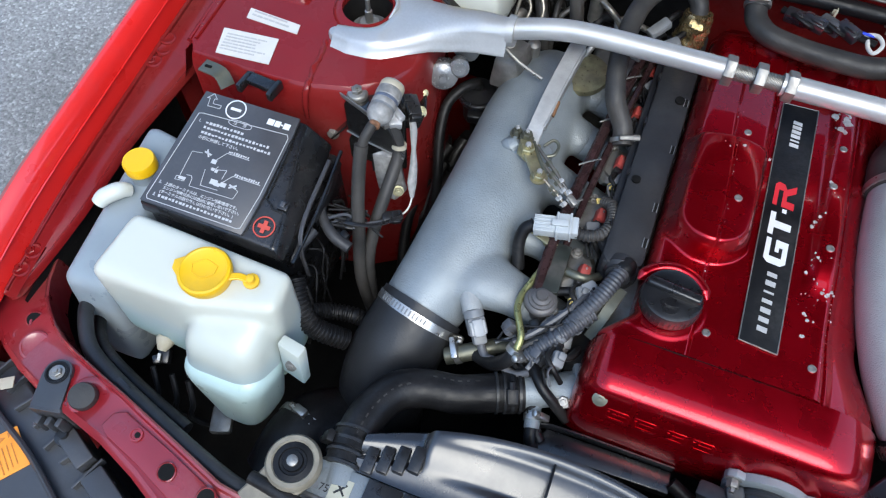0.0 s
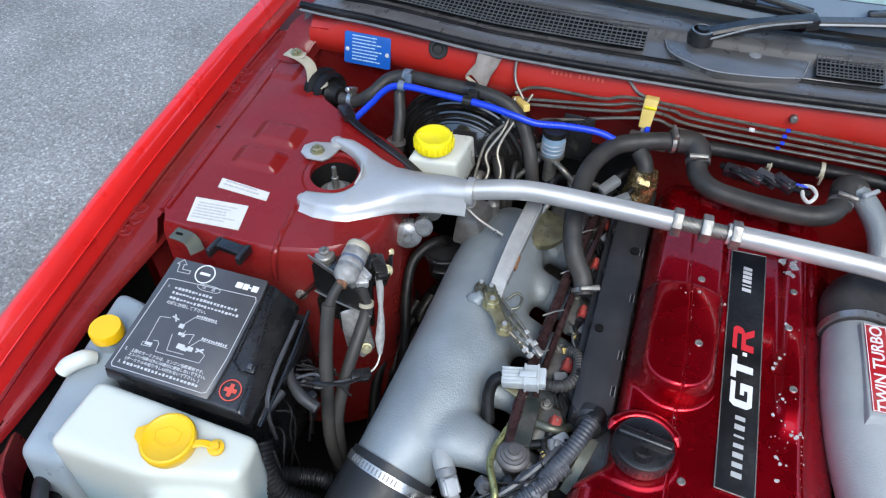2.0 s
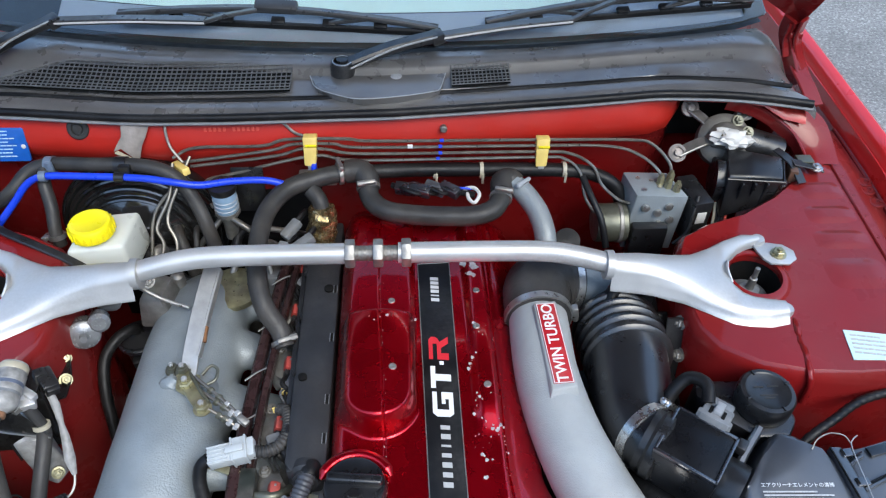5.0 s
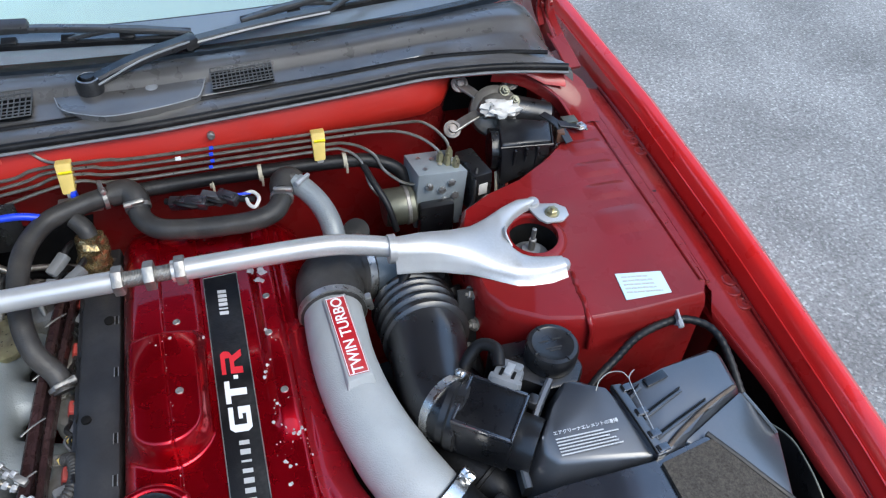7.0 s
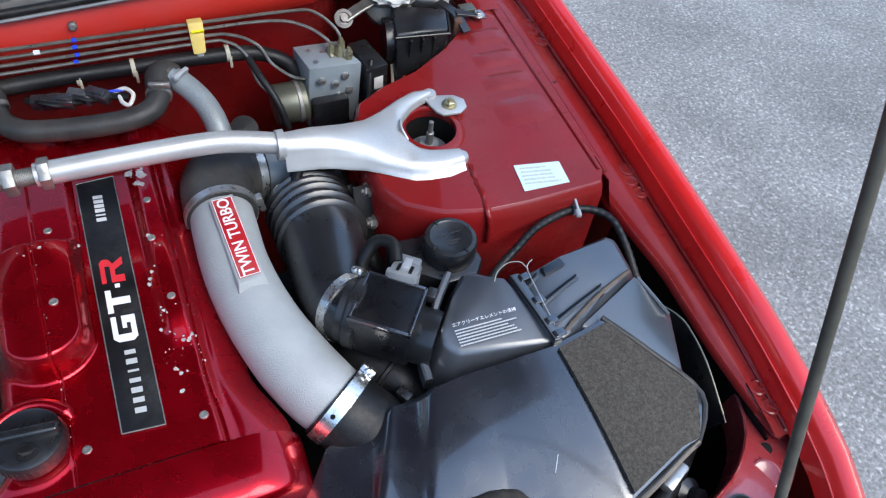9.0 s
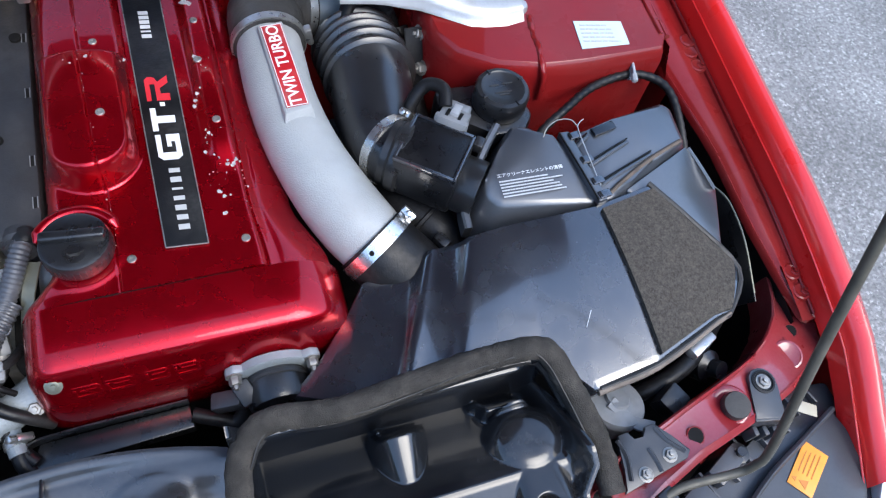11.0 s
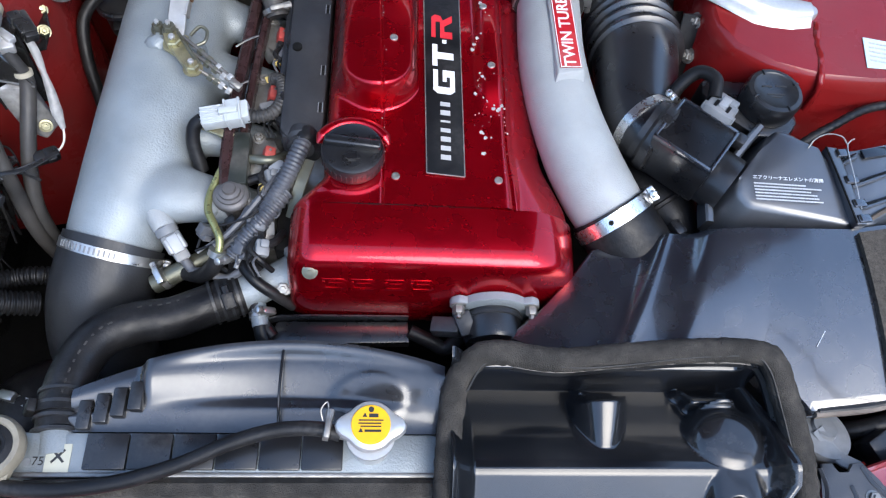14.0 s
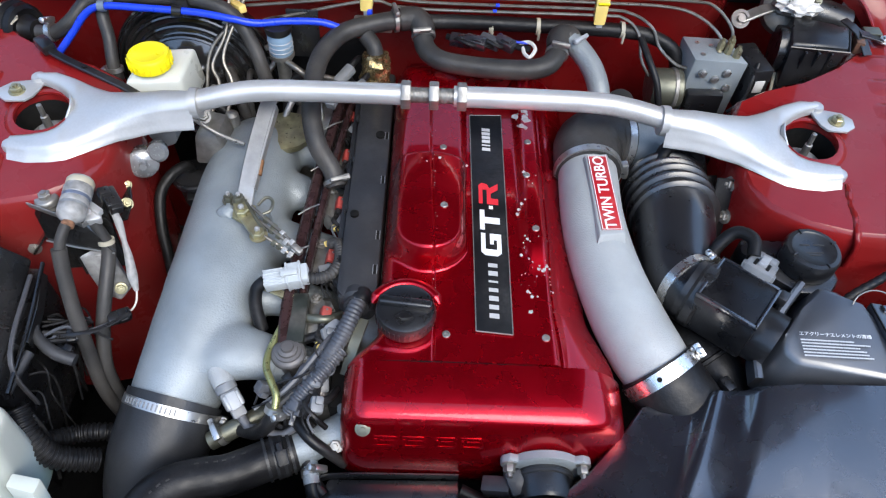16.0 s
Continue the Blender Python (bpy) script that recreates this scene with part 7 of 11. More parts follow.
# ---------- exhaust side: boost pipe, intake elbow, air flow meter, airbox ----------
def boost_pipe():
    p = thing("boost_pipe", "grey sand cast boost pipe with a red sticker", "pipe", (0.24, 0.82, 0.72))
    path = [(0.227, 0.992, 0.815), (0.225, 0.955, 0.815), (0.224, 0.90, 0.812), (0.229, 0.85, 0.806), (0.240, 0.80, 0.798), (0.257, 0.752, 0.787), (0.277, 0.712, 0.775), (0.299, 0.680, 0.762)]
    part("pipe", tube(path, [0.041, 0.042, 0.042, 0.043, 0.044, 0.046, 0.046, 0.044], 32, 6), CASTROUGH, p, "matt grey cast pipe", 60)
    part("collar", lathe([(0.041, -0.006), (0.045, -0.003), (0.045, 0.003), (0.041, 0.007)], aim((0.227, 0.988, 0.815), (0.225, 0.955, 0.815)), 32), CASTROUGH, p)
    pad = [(0.2125, 0.968), (0.2435, 0.972), (0.2515, 0.838), (0.2185, 0.832)]
    padz = lambda y: 0.8545 + (y - 0.84) * 0.065
    part("sticker_pad", hull([(0.208, 0.972, 0.835), (0.247, 0.976, 0.835), (0.257, 0.822, 0.825), (0.212, 0.816, 0.825)], [(x, y, padz(y)) for x, y in pad], 0.002), CASTROUGH, p, "raised cast pad")
    c = Vector((0.2315, 0.9035, padz(0.9035) + 0.0009))
    m = plane_pose(c, (-0.052, 1, 0.064), (-1, -0.05, 0))
    st = part("sticker", block(0.126, 0.0265, 0.0012, 0.0004, m), REDLBL, p, "red sticker with white letters")
    part("sticker_edge", joined(block(0.126, 0.0009, 0.0006, 0, m @ pose(0, 0.0122, 0.0006)), block(0.126, 0.0009, 0.0006, 0, m @ pose(0, -0.0122, 0.0006)), block(0.0009, 0.0245, 0.0006, 0, m @ pose(0.0622, 0, 0.0006)), block(0.0009, 0.0245, 0.0006, 0, m @ pose(-0.0622, 0, 0.0006))), PRINTW, st)
    t = lettering("TWIN TURBO", 0.0205, m @ pose(0, -0.0003, 0.0009) @ Matrix.Diagonal((0.96, 1.0, 1, 1)), 0.0002, 0.0003)
    part("letters", t, PRINTW, st, "white capital letters")
    h = thing("boost_hose", "black rubber elbow over the end of the boost pipe", "hose", (0.25, 1.03, 0.75))
    part("elbow", tube([(0.227, 0.978, 0.815), (0.228, 1.010, 0.815), (0.236, 1.040, 0.812), (0.262, 1.062, 0.806), (0.295, 1.068, 0.800)], [0.0465, 0.048, 0.052, 0.051, 0.046], 26, 6), RUBGREY, h, "dusty black rubber elbow")
    part("clamp", band((0.227, 0.985, 0.815), (0.227, 1.0, 0.815), 0.0475, 0.011, 170), STEEL, h)
    part("clamp", band((0.283, 1.066, 0.802), (0.292, 1.068, 0.80), 0.0475, 0.011, 60), STEEL, h)
    part("alloy_pipe", tube([(0.29, 1.068, 0.800), (0.325, 1.068, 0.79), (0.345, 1.055, 0.765), (0.35, 1.045, 0.70)], 0.040, 22, 5), CAST, h)
    k = thing("lower_boost_hose", "black rubber hose with a bright clamp on the boost pipe", "hose", (0.31, 0.66, 0.65))
    part("hose", tube([(0.288, 0.696, 0.769), (0.306, 0.671, 0.757), (0.325, 0.652, 0.742), (0.345, 0.635, 0.715), (0.355, 0.62, 0.66)], 0.0485, 26, 5), RUBBER, k)
    part("clamp", band((0.2945, 0.687, 0.765), (0.302, 0.677, 0.7605), 0.0495, 0.0175, 34), CLAMPSTEEL, k, "bright steel worm drive clamp")
    part("clamp_hole", lathe([(0.003, -0.001), (0.003, 0.0016), (0.0005, 0.0016)], aim((0.2945, 0.687, 0.765), (0.302, 0.677, 0.7605)) @ pose(0, 0, 0, 0, 0, 128) @ pose(0.0500, 0, 0, 0, 90, 0), 12), BLOCK, k)
    part("end_ear", block(0.014, 0.02, 0.02, 0.003, pose(0.372, 0.672, 0.765, 0, 0, 30)), PLASTIC, k)
    b = thing("intake_boot", "black rubber boot between the boost hose and the meter", "hose", (0.40, 0.74, 0.66))
    part("boot", tube([(0.315, 0.80, 0.70), (0.345, 0.765, 0.722), (0.372, 0.728, 0.728), (0.395, 0.695, 0.718), (0.41, 0.665, 0.68)], [0.036, 0.040, 0.040, 0.036, 0.034], 22, 6), RUBBER, b)
    part("boot_ring", lathe([(0.039, -0.004), (0.0425, -0.002), (0.0425, 0.002), (0.039, 0.004)], aim((0.372, 0.728, 0.728), (0.395, 0.695, 0.718)), 26), RUBBER, b)
    part("drain_hose", tube([(0.37, 0.80, 0.70), (0.40, 0.77, 0.715), (0.435, 0.75, 0.70), (0.45, 0.73, 0.64)], 0.013, 12, 5), RUBBER, b)
boost_pipe()

def intake_elbow():
    e = thing("intake_elbow", "black ribbed rubber intake elbow to the air flow meter", "intake hose", (0.345, 0.90, 0.68))
    part("elbow", tube([(0.352, 1.035, 0.735), (0.350, 1.000, 0.772), (0.347, 0.955, 0.788), (0.343, 0.905, 0.792), (0.337, 0.855, 0.792), (0.335, 0.815, 0.795), (0.343, 0.785, 0.803), (0.358, 0.768, 0.808)], [0.050, 0.055, 0.057, 0.056, 0.052, 0.047, 0.043, 0.042], 30, 7), BELLOWS, e, "black moulded rubber elbow")
    for y in (0.996, 0.978, 0.960, 0.942, 0.924):
        z = lerp(y, [0.9, 0.955, 1.0], [0.792, 0.788, 0.772])
        part("bellows_rib", lathe([(0.052, -0.0075), (0.0600, -0.0048), (0.0636, -0.0018), (0.0636, 0.0018), (0.0600, 0.0048), (0.052, 0.0075)], aim((0.3475, y, z), (0.3465, y - 0.1, z + 0.022)), 36), BELLOWS, e)
    part("clamp", band((0.338, 0.797, 0.800), (0.347, 0.781, 0.804), 0.0445, 0.013, 40), CLAMPSTEEL, e, "steel worm drive clamp")
    part("cap", lathe([(0.02, 0), (0.024, 0.004), (0.022, 0.02), (0.0005, 0.022)], pose(0.382, 1.03, 0.80, 20, 0, 0), 18), PLASTIC, e)
    part("vent_hose", tube([(0.33, 1.0, 0.815), (0.345, 1.02, 0.835), (0.375, 1.03, 0.83), (0.40, 1.02, 0.80), (0.41, 1.0, 0.74)], 0.011, 12, 5), RUBBER, e)
intake_elbow()

def air_flow_meter():
    a = thing("air_flow_meter", "square black air flow meter with a grey plug", "air flow meter", (0.38, 0.75, 0.74))
    ax = Vector((0.062, -0.050, 0)).normalized()
    m = plane_pose((0.3765, 0.7515, 0.818), ax, (0.6, 0.8, 0))
    part("housing", block(0.078, 0.074, 0.064, 0.004, m), PLASTIC, a)
    part("lid", block(0.070, 0.066, 0.003, 0.001, m @ pose(0, 0, 0.033)), RESIN, a, "dull dark resin lid")
    part("lid_rim", joined(*[block(*d, 0.001, m @ pose(*o)) for d, o in (((0.078, 0.004, 0.007), (0, 0.035, 0.0335)), ((0.078, 0.004, 0.007), (0, -0.035, 0.0335)), ((0.004, 0.074, 0.007), (0.037, 0, 0.0335)), ((0.004, 0.074, 0.007), (-0.037, 0, 0.0335)))]), SATIN, a)
    part("inlet_flange", lathe([(0.041, 0), (0.045, 0.003), (0.045, 0.014), (0.041, 0.018), (0.041, 0.026)], m @ pose(-0.030, 0, -0.006, 0, -90, 0), 28), PLASTIC, a)
    part("outlet_flange", lathe([(0.034, 0), (0.036, 0.003), (0.036, 0.035)], m @ pose(0.03, 0, -0.012, 0, 90, 0), 28), PLASTIC, a)
    pm = m @ pose(0.004, 0.050, 0.030, -18, 0, 0)
    plug = part("plug", joined(block(0.036, 0.034, 0.022, 0.003, pm), block(0.030, 0.016, 0.028, 0.003, pm @ pose(0, 0.018, 0.0)), block(0.042, 0.010, 0.016, 0.002, pm @ pose(0, -0.010, 0.002))), MIDGREY, a, "grey wiring plug")
    for k in (-1, 1):
        part("slot", block(0.004, 0.016, 0.003, 0.0005, pm @ pose(k * 0.008, -0.002, 0.0105)), BLOCK, plug)
    part("latch", block(0.010, 0.024, 0.005, 0.001, pm @ pose(0, 0.006, 0.0125)), GREYPL, plug)
    part("loom", tube([m @ Vector((-0.010, 0.062, 0.035)), m @ Vector((-0.022, 0.082, 0.042)), m @ Vector((-0.045, 0.084, 0.035)), m @ Vector((-0.055, 0.062, 0.012)), m @ Vector((-0.05, 0.045, -0.02))], 0.0085, 12, 6), RUBBER, a, "taped black loom")
    part("side_ear", block(0.012, 0.016, 0.014, 0.002, m @ pose(0.044, 0.038, 0.022)), PLASTIC, a)
air_flow_meter()

def steering_reservoir():
    r = thing("power_steering_reservoir", "black plastic fluid reservoir with a notched cap", "reservoir", (0.485, 0.82, 0.74))
    outline = [(0.415, 0.865), (0.41, 0.84), (0.44, 0.80), (0.47, 0.775), (0.51, 0.775), (0.53, 0.80), (0.525, 0.84), (0.50, 0.862)]
    part("body", prism(outline, 0.74, 0.823, 0.008), PLASTIC, r)
    m = pose(0.4885, 0.822, 0.824)
    cap = part("cap", lathe([(0.034, 0), (0.0355, 0.003), (0.0355, 0.026), (0.033, 0.030), (0.028, 0.031), (0.026, 0.0295), (0.0005, 0.0295)], m, 36), PLASTIC, r, "round black cap with notches")
    for a in (20, 110, 200, 290):
        part("notch", block(0.007, 0.003, 0.003, 0.0008, m @ pose(0.029 * math.cos(radians(a)), 0.029 * math.sin(radians(a)), 0.031, 0, 0, a)), PLASTIC, cap)
    part("print", bars(m @ pose(0, 0, 0.0298), [(-0.016, 0.006, 0.012, 0.002), (0.001, 0.007, 0.014, 0.002), (-0.012, -0.006, 0.022, 0.0018), (-0.008, -0.010, 0.014, 0.0015)]), RUBGREY, cap)
    h = thing("tower_bracket", "black bracket with nuts on the wheel house side", "bracket", (0.425, 0.91, 0.72))
    part("plate", ribbon([(0.425, 0.955, 0.84), (0.424, 0.935, 0.79), (0.422, 0.92, 0.72)], 0.05, 0.004, 3), PLASTIC, h)
    for y, z in ((0.955, 0.83), (0.93, 0.79)):
        part("nut", hexnut(aim((0.421, y, z), (0.35, y - 0.02, z + 0.03)), 0.008, 0.008), DULL, h)
    part("hose", tube([(0.405, 1.0, 0.80), (0.41, 0.96, 0.76), (0.415, 0.90, 0.72), (0.43, 0.86, 0.66)], 0.016, 12, 4), RUBBER, h)
    part("hose", tube([(0.39, 0.90, 0.74), (0.41, 0.86, 0.73), (0.40, 0.82, 0.70)], 0.012, 12, 4), RUBBER, h)
steering_reservoir()

def airbox():
    a = thing("airbox", "black plastic airbox with a printed label", "airbox", (0.56, 0.68, 0.60))
    top = [(0.428, 0.708, 0.836), (0.458, 0.742, 0.840), (0.484, 0.772, 0.842), (0.506, 0.766, 0.842), (0.526, 0.742, 0.842), (0.540, 0.735, 0.842), (0.552, 0.645, 0.838), (0.44, 0.675, 0.822), (0.425, 0.69, 0.825)]
    low = [(0.404, 0.700, 0.76), (0.440, 0.752, 0.76), (0.475, 0.790, 0.76), (0.515, 0.782, 0.76), (0.535, 0.752, 0.76), (0.552, 0.740, 0.76), (0.56, 0.62, 0.76), (0.42, 0.645, 0.76), (0.400, 0.672, 0.76)]
    part("inner_half", hull(low, top, 0.006), AIRBOXPL, a, "black plastic inner half")
    rim = [(0.400, 0.668, 0.785), (0.404, 0.700, 0.79), (0.418, 0.722, 0.80), (0.445, 0.757, 0.812), (0.472, 0.787, 0.82)]
    part("joint_flange", ribbon(rim, 0.010, 0.030, 4), AIRBOXPL, a)
    top = [(0.542, 0.744, 0.842), (0.615, 0.748, 0.844), (0.692, 0.767, 0.845), (0.703, 0.757, 0.844), (0.697, 0.704, 0.842), (0.643, 0.686, 0.842), (0.600, 0.668, 0.840), (0.574, 0.650, 0.838), (0.550, 0.643, 0.838)]
    low = [(0.545, 0.755, 0.70), (0.645, 0.768, 0.70), (0.715, 0.776, 0.70), (0.752, 0.72, 0.70), (0.758, 0.66, 0.70), (0.755, 0.60, 0.70), (0.73, 0.55, 0.70), (0.62, 0.56, 0.70), (0.556, 0.60, 0.70)]
    part("outer_half", hull(low, top, 0.006), AIRBOXPL, a, "black plastic outer half")
    # the lid's edge is dusty where it folds down to the front slope
    fold = [(0.566, 0.650, 0.842), (0.592, 0.664, 0.845), (0.643, 0.687, 0.8455), (0.690, 0.703, 0.8455)]
    part("dusty_fold", ribbon(fold, 0.0055, 0.004, 4, 0.45), shade("dusty brown plastic edge", (0.085, 0.062, 0.045), 0.6, 0, 0, 0.35, 60, 0.15, 300, 0.4, (0.16, 0.12, 0.085)), a, "brown dusty folded edge")
    part("front_slope", hull([(0.58, 0.60, 0.70), (0.70, 0.53, 0.70), (0.762, 0.64, 0.70), (0.730, 0.71, 0.70)], [(0.592, 0.655, 0.836), (0.700, 0.560, 0.798), (0.738, 0.650, 0.800), (0.700, 0.699, 0.838)], 0.004), AIRBOXPL, a, "sloping front face")
    part("slope_crease", ribbon([(0.704, 0.697, 0.834), (0.718, 0.672, 0.820), (0.733, 0.648, 0.803)], 0.005, 0.004, 3, 0.45), AIRBOXPL, a)
    for p, q, w in (((0.556, 0.697), (0.620, 0.720), 0.0022), ((0.557, 0.667), (0.643, 0.696), 0.0022), ((0.552, 0.728), (0.572, 0.738), 0.0016)):
        part("gill", ribbon([(p[0], p[1], 0.8435), ((p[0] + q[0]) / 2, (p[1] + q[1]) / 2, 0.8455), (q[0], q[1], 0.8455)], w, 0.004, 3, 0.45), PANPL, a, "thin moulded gill")
        part("gill_step", ribbon([(p[0] + 0.001, p[1] - 0.004, 0.8425), ((p[0] + q[0]) / 2, (p[1] + q[1]) / 2 - 0.004, 0.8445), (q[0], q[1] - 0.004, 0.8445)], 0.005, 0.003, 3, 0.45), AIRBOXPL, a)
    part("dark_slot", block(0.034, 0.012, 0.003, 0.001, pose(0.597, 0.741, 0.8455, 0, 0, 12)), PANPL, a)
    clip = part("strap_clip", prism([(0.536, 0.746), (0.550, 0.745), (0.558, 0.641), (0.546, 0.640)], 0.836, 0.8475, 0.0015), AIRBOXPL, a, "black strap joint")
    part("joint_gap", ribbon([(0.5365, 0.745, 0.8475), (0.542, 0.690, 0.8475), (0.546, 0.642, 0.8475)], 0.0022, 0.002, 2), BLOCK, clip)
    for y in (0.737, 0.700, 0.668, 0.648):
        part("latch", block(0.016, 0.010, 0.004, 0.001, pose(0.555 - 0.02 * (y - 0.70), y, 0.8475, 0, 0, 8)), SATIN, clip)
        part("latch_slot", block(0.003, 0.008, 0.0016, 0.0003, pose(0.549 - 0.03 * (y - 0.70), y, 0.8488, 0, 0, 8)), BLOCK, clip)
    part("wire_clip", tube([(0.516, 0.745, 0.844), (0.524, 0.754, 0.850), (0.540, 0.760, 0.853), (0.556, 0.757, 0.853), (0.562, 0.748, 0.850)], 0.0009, 6, 6), DULL, a, "thin wire spring clip")
    part("wire_clip", tube([(0.577, 0.760, 0.846), (0.566, 0.752, 0.851), (0.561, 0.742, 0.850), (0.558, 0.70, 0.8495), (0.556, 0.66, 0.848)], 0.0008, 6, 5), GREYPL, a, "thin wire spring clip")
    # label: a heading and lines of small print
    m = plane_pose((0.482, 0.688, 0.8375), (1, -0.055, 0.035), (0.05, 1, 0.03))
    part("label_heading", lettering("エアクリーナエレメントの清掃", 0.0060, m @ pose(0.0, 0.0145, 0.0022), 0.0002), PRINTW, a, "white printed heading")
    part("small_print", bars(m @ pose(0, 0, 0.0010), lines_of(0.080, 6, 0.0042, 0.0017, 21, -0.041, 0.0072, 0.0026)), PRINTB, a, "white small print", kind="stuff")
    # resonator lid in front
    d = thing("airbox_duct", "broad satin black intake duct with a foam pad", "intake duct", (0.46, 0.55, 0.66))
    fx = [0.0, 0.05, 0.10, 0.15, 0.195, 0.203, 0.221, 0.229, 0.295, 0.303, 0.321, 0.329, 0.42, 0.50, 0.62, 0.72, 0.86, 1.0]
    front = [(0.160, 0.537, 0.744), (0.185, 0.522, 0.757), (0.210, 0.511, 0.766), (0.240, 0.502, 0.772), (0.258, 0.498, 0.7755), (0.262, 0.497, 0.7775), (0.272, 0.497, 0.787), (0.276, 0.497, 0.7890), (0.318, 0.500, 0.7935), (0.322, 0.500, 0.7955), (0.334, 0.501, 0.804), (0.340, 0.502, 0.8055), (0.385, 0.501, 0.806), (0.425, 0.498, 0.806), (0.468, 0.440, 0.800), (0.546, 0.447, 0.811), (0.640, 0.478, 0.808), (0.664, 0.484, 0.806)]
    rear = [(0.200, 0.569, 0.752), (0.238, 0.607, 0.763), (0.263, 0.639, 0.769), (0.295, 0.648, 0.775), (0.319, 0.643, 0.780), (0.325, 0.642, 0.782), (0.340, 0.648, 0.794), (0.346, 0.650, 0.796), (0.372, 0.648, 0.800), (0.377, 0.647, 0.802), (0.391, 0.647, 0.813), (0.397, 0.647, 0.8145), (0.430, 0.647, 0.8205), (0.455, 0.645, 0.825), (0.500, 0.641, 0.833), (0.543, 0.639, 0.838), (0.619, 0.650, 0.841), (0.702, 0.535, 0.806)]
    def at(u, v):
        f = [lerp(u, fx, [q[k] for q in front]) for k in range(3)]
        r = [lerp(u, fx, [q[k] for q in rear]) for k in range(3)]
        p = Vector([f[k] + (r[k] - f[k]) * v for k in range(3)])
        # two terraces step down to the narrow end, each land slightly dished
        for a, b in ((0.229, 0.295), (0.03, 0.195)):
            if a < u < b:
                p.z -= 0.0022 * math.sin(math.pi * (u - a) / (b - a))
        p.z += 0.006 * math.sin(math.pi * v) * smooth01((u - 0.02) / 0.2)
        return p
    rows = [[at(i / 160, j / 20) for j in range(21)] for i in range(161)]
    def skirt(p, k, d_):
        return Vector((p.x, p.y + d_, p.z - k))
    rings = [[skirt(r[0], 0.06, 0.004), skirt(r[0], 0.005, -0.003)] + r + [skirt(r[-1], 0.005, 0.003), skirt(r[-1], 0.06, -0.004)] for r in rows]
    rings = [[Vector((p.x - 0.006, p.y, min(p.z, rings[0][0].z))) for p in rings[0]]] + rings + [[Vector((p.x + 0.004, p.y, p.z - 0.02)) for p in rings[-1]]]
    part("lid", skin(rings, False, False), SATIN, d, "satin black duct lid with pressed grooves", 50)
    def pad_at(u, v, low=0.0):
        p = at(0.728 + 0.262 * u, 0.03 + 0.93 * v)
        return Vector((p.x, p.y, p.z + 0.006 - low))
    edge = lambda j: [pad_at(0, j, 0.01)] + [pad_at(i / 30, j) for i in range(31)] + [pad_at(1, j, 0.01)]
    part("foam_pad", skin([[Vector((p.x, p.y, p.z - 0.01)) for p in edge(0)]] + [edge(j / 30) for j in range(31)] + [[Vector((p.x, p.y, p.z - 0.01)) for p in edge(1)]], False, False), FOAMPAD, d, "grey brown speckled foam pad")
    part("lid_edge", tube([(0.475, 0.439, 0.799), (0.546, 0.446, 0.809), (0.640, 0.477, 0.806), (0.666, 0.486, 0.803), (0.704, 0.534, 0.803), (0.660, 0.60, 0.826), (0.621, 0.654, 0.840)], 0.004, 8, 4), RUBGREY, d, "paler lid edge")
    part("dusty_front_edge", ribbon([(0.472, 0.4370, 0.7955), (0.546, 0.4440, 0.8060), (0.640, 0.4752, 0.8035), (0.662, 0.4820, 0.8015)], 0.006, 0.0125, 4, 0.4), shade("beige road dust on plastic", (0.155, 0.125, 0.10), 0.7, 0, 0, 0.3, 50, 0.2, 300, 0.3, (0.22, 0.18, 0.145)), d, "beige dusty front edge of the lid")
    part("scratch", ribbon([(0.480, 0.505, 0.8175), (0.492, 0.522, 0.8205)], 0.0007, 0.0005, 1), PRINTW, d)
    part("latch", block(0.04, 0.014, 0.016, 0.003, pose(0.625, 0.462, 0.778, 0, 0, 25)), STEEL, d, "bright sprung latch")
    s = thing("splash_guard", "thin black splash guard along the inner wing", "panel", (0.765, 0.56, 0.5))
    part("sheet", ribbon([(0.768, 0.690, 0.715), (0.776, 0.665, 0.722), (0.780, 0.640, 0.722), (0.772, 0.586, 0.720), (0.760, 0.52, 0.70)], 0.002, 0.07, 4), PLASTIC, s)
    part("rim", ribbon([(0.768, 0.690, 0.751), (0.776, 0.665, 0.758), (0.780, 0.640, 0.758), (0.772, 0.586, 0.756), (0.760, 0.52, 0.736)], 0.0026, 0.002, 4), OLIVE, s, "thin pale rim")
    c = thing("inner_wing_cable", "black cable clipped along the inner wing", "cable", (0.66, 0.80, 0.76))
    part("cable", tube([(0.520, 0.768, 0.80), (0.545, 0.783, 0.812), (0.576, 0.799, 0.819), (0.627, 0.826, 0.822), (0.689, 0.838, 0.822), (0.725, 0.824, 0.820), (0.739, 0.800, 0.815), (0.742, 0.765, 0.800), (0.745, 0.722, 0.77), (0.756, 0.68, 0.74)], 0.0058, 12, 6, 1, 0.0003, 0.012), RUBBER, c)
    part("clip", band((0.690, 0.8375, 0.822), (0.699, 0.8355, 0.822), 0.0064, 0.004, 100), GREYPL, c)
airbox()

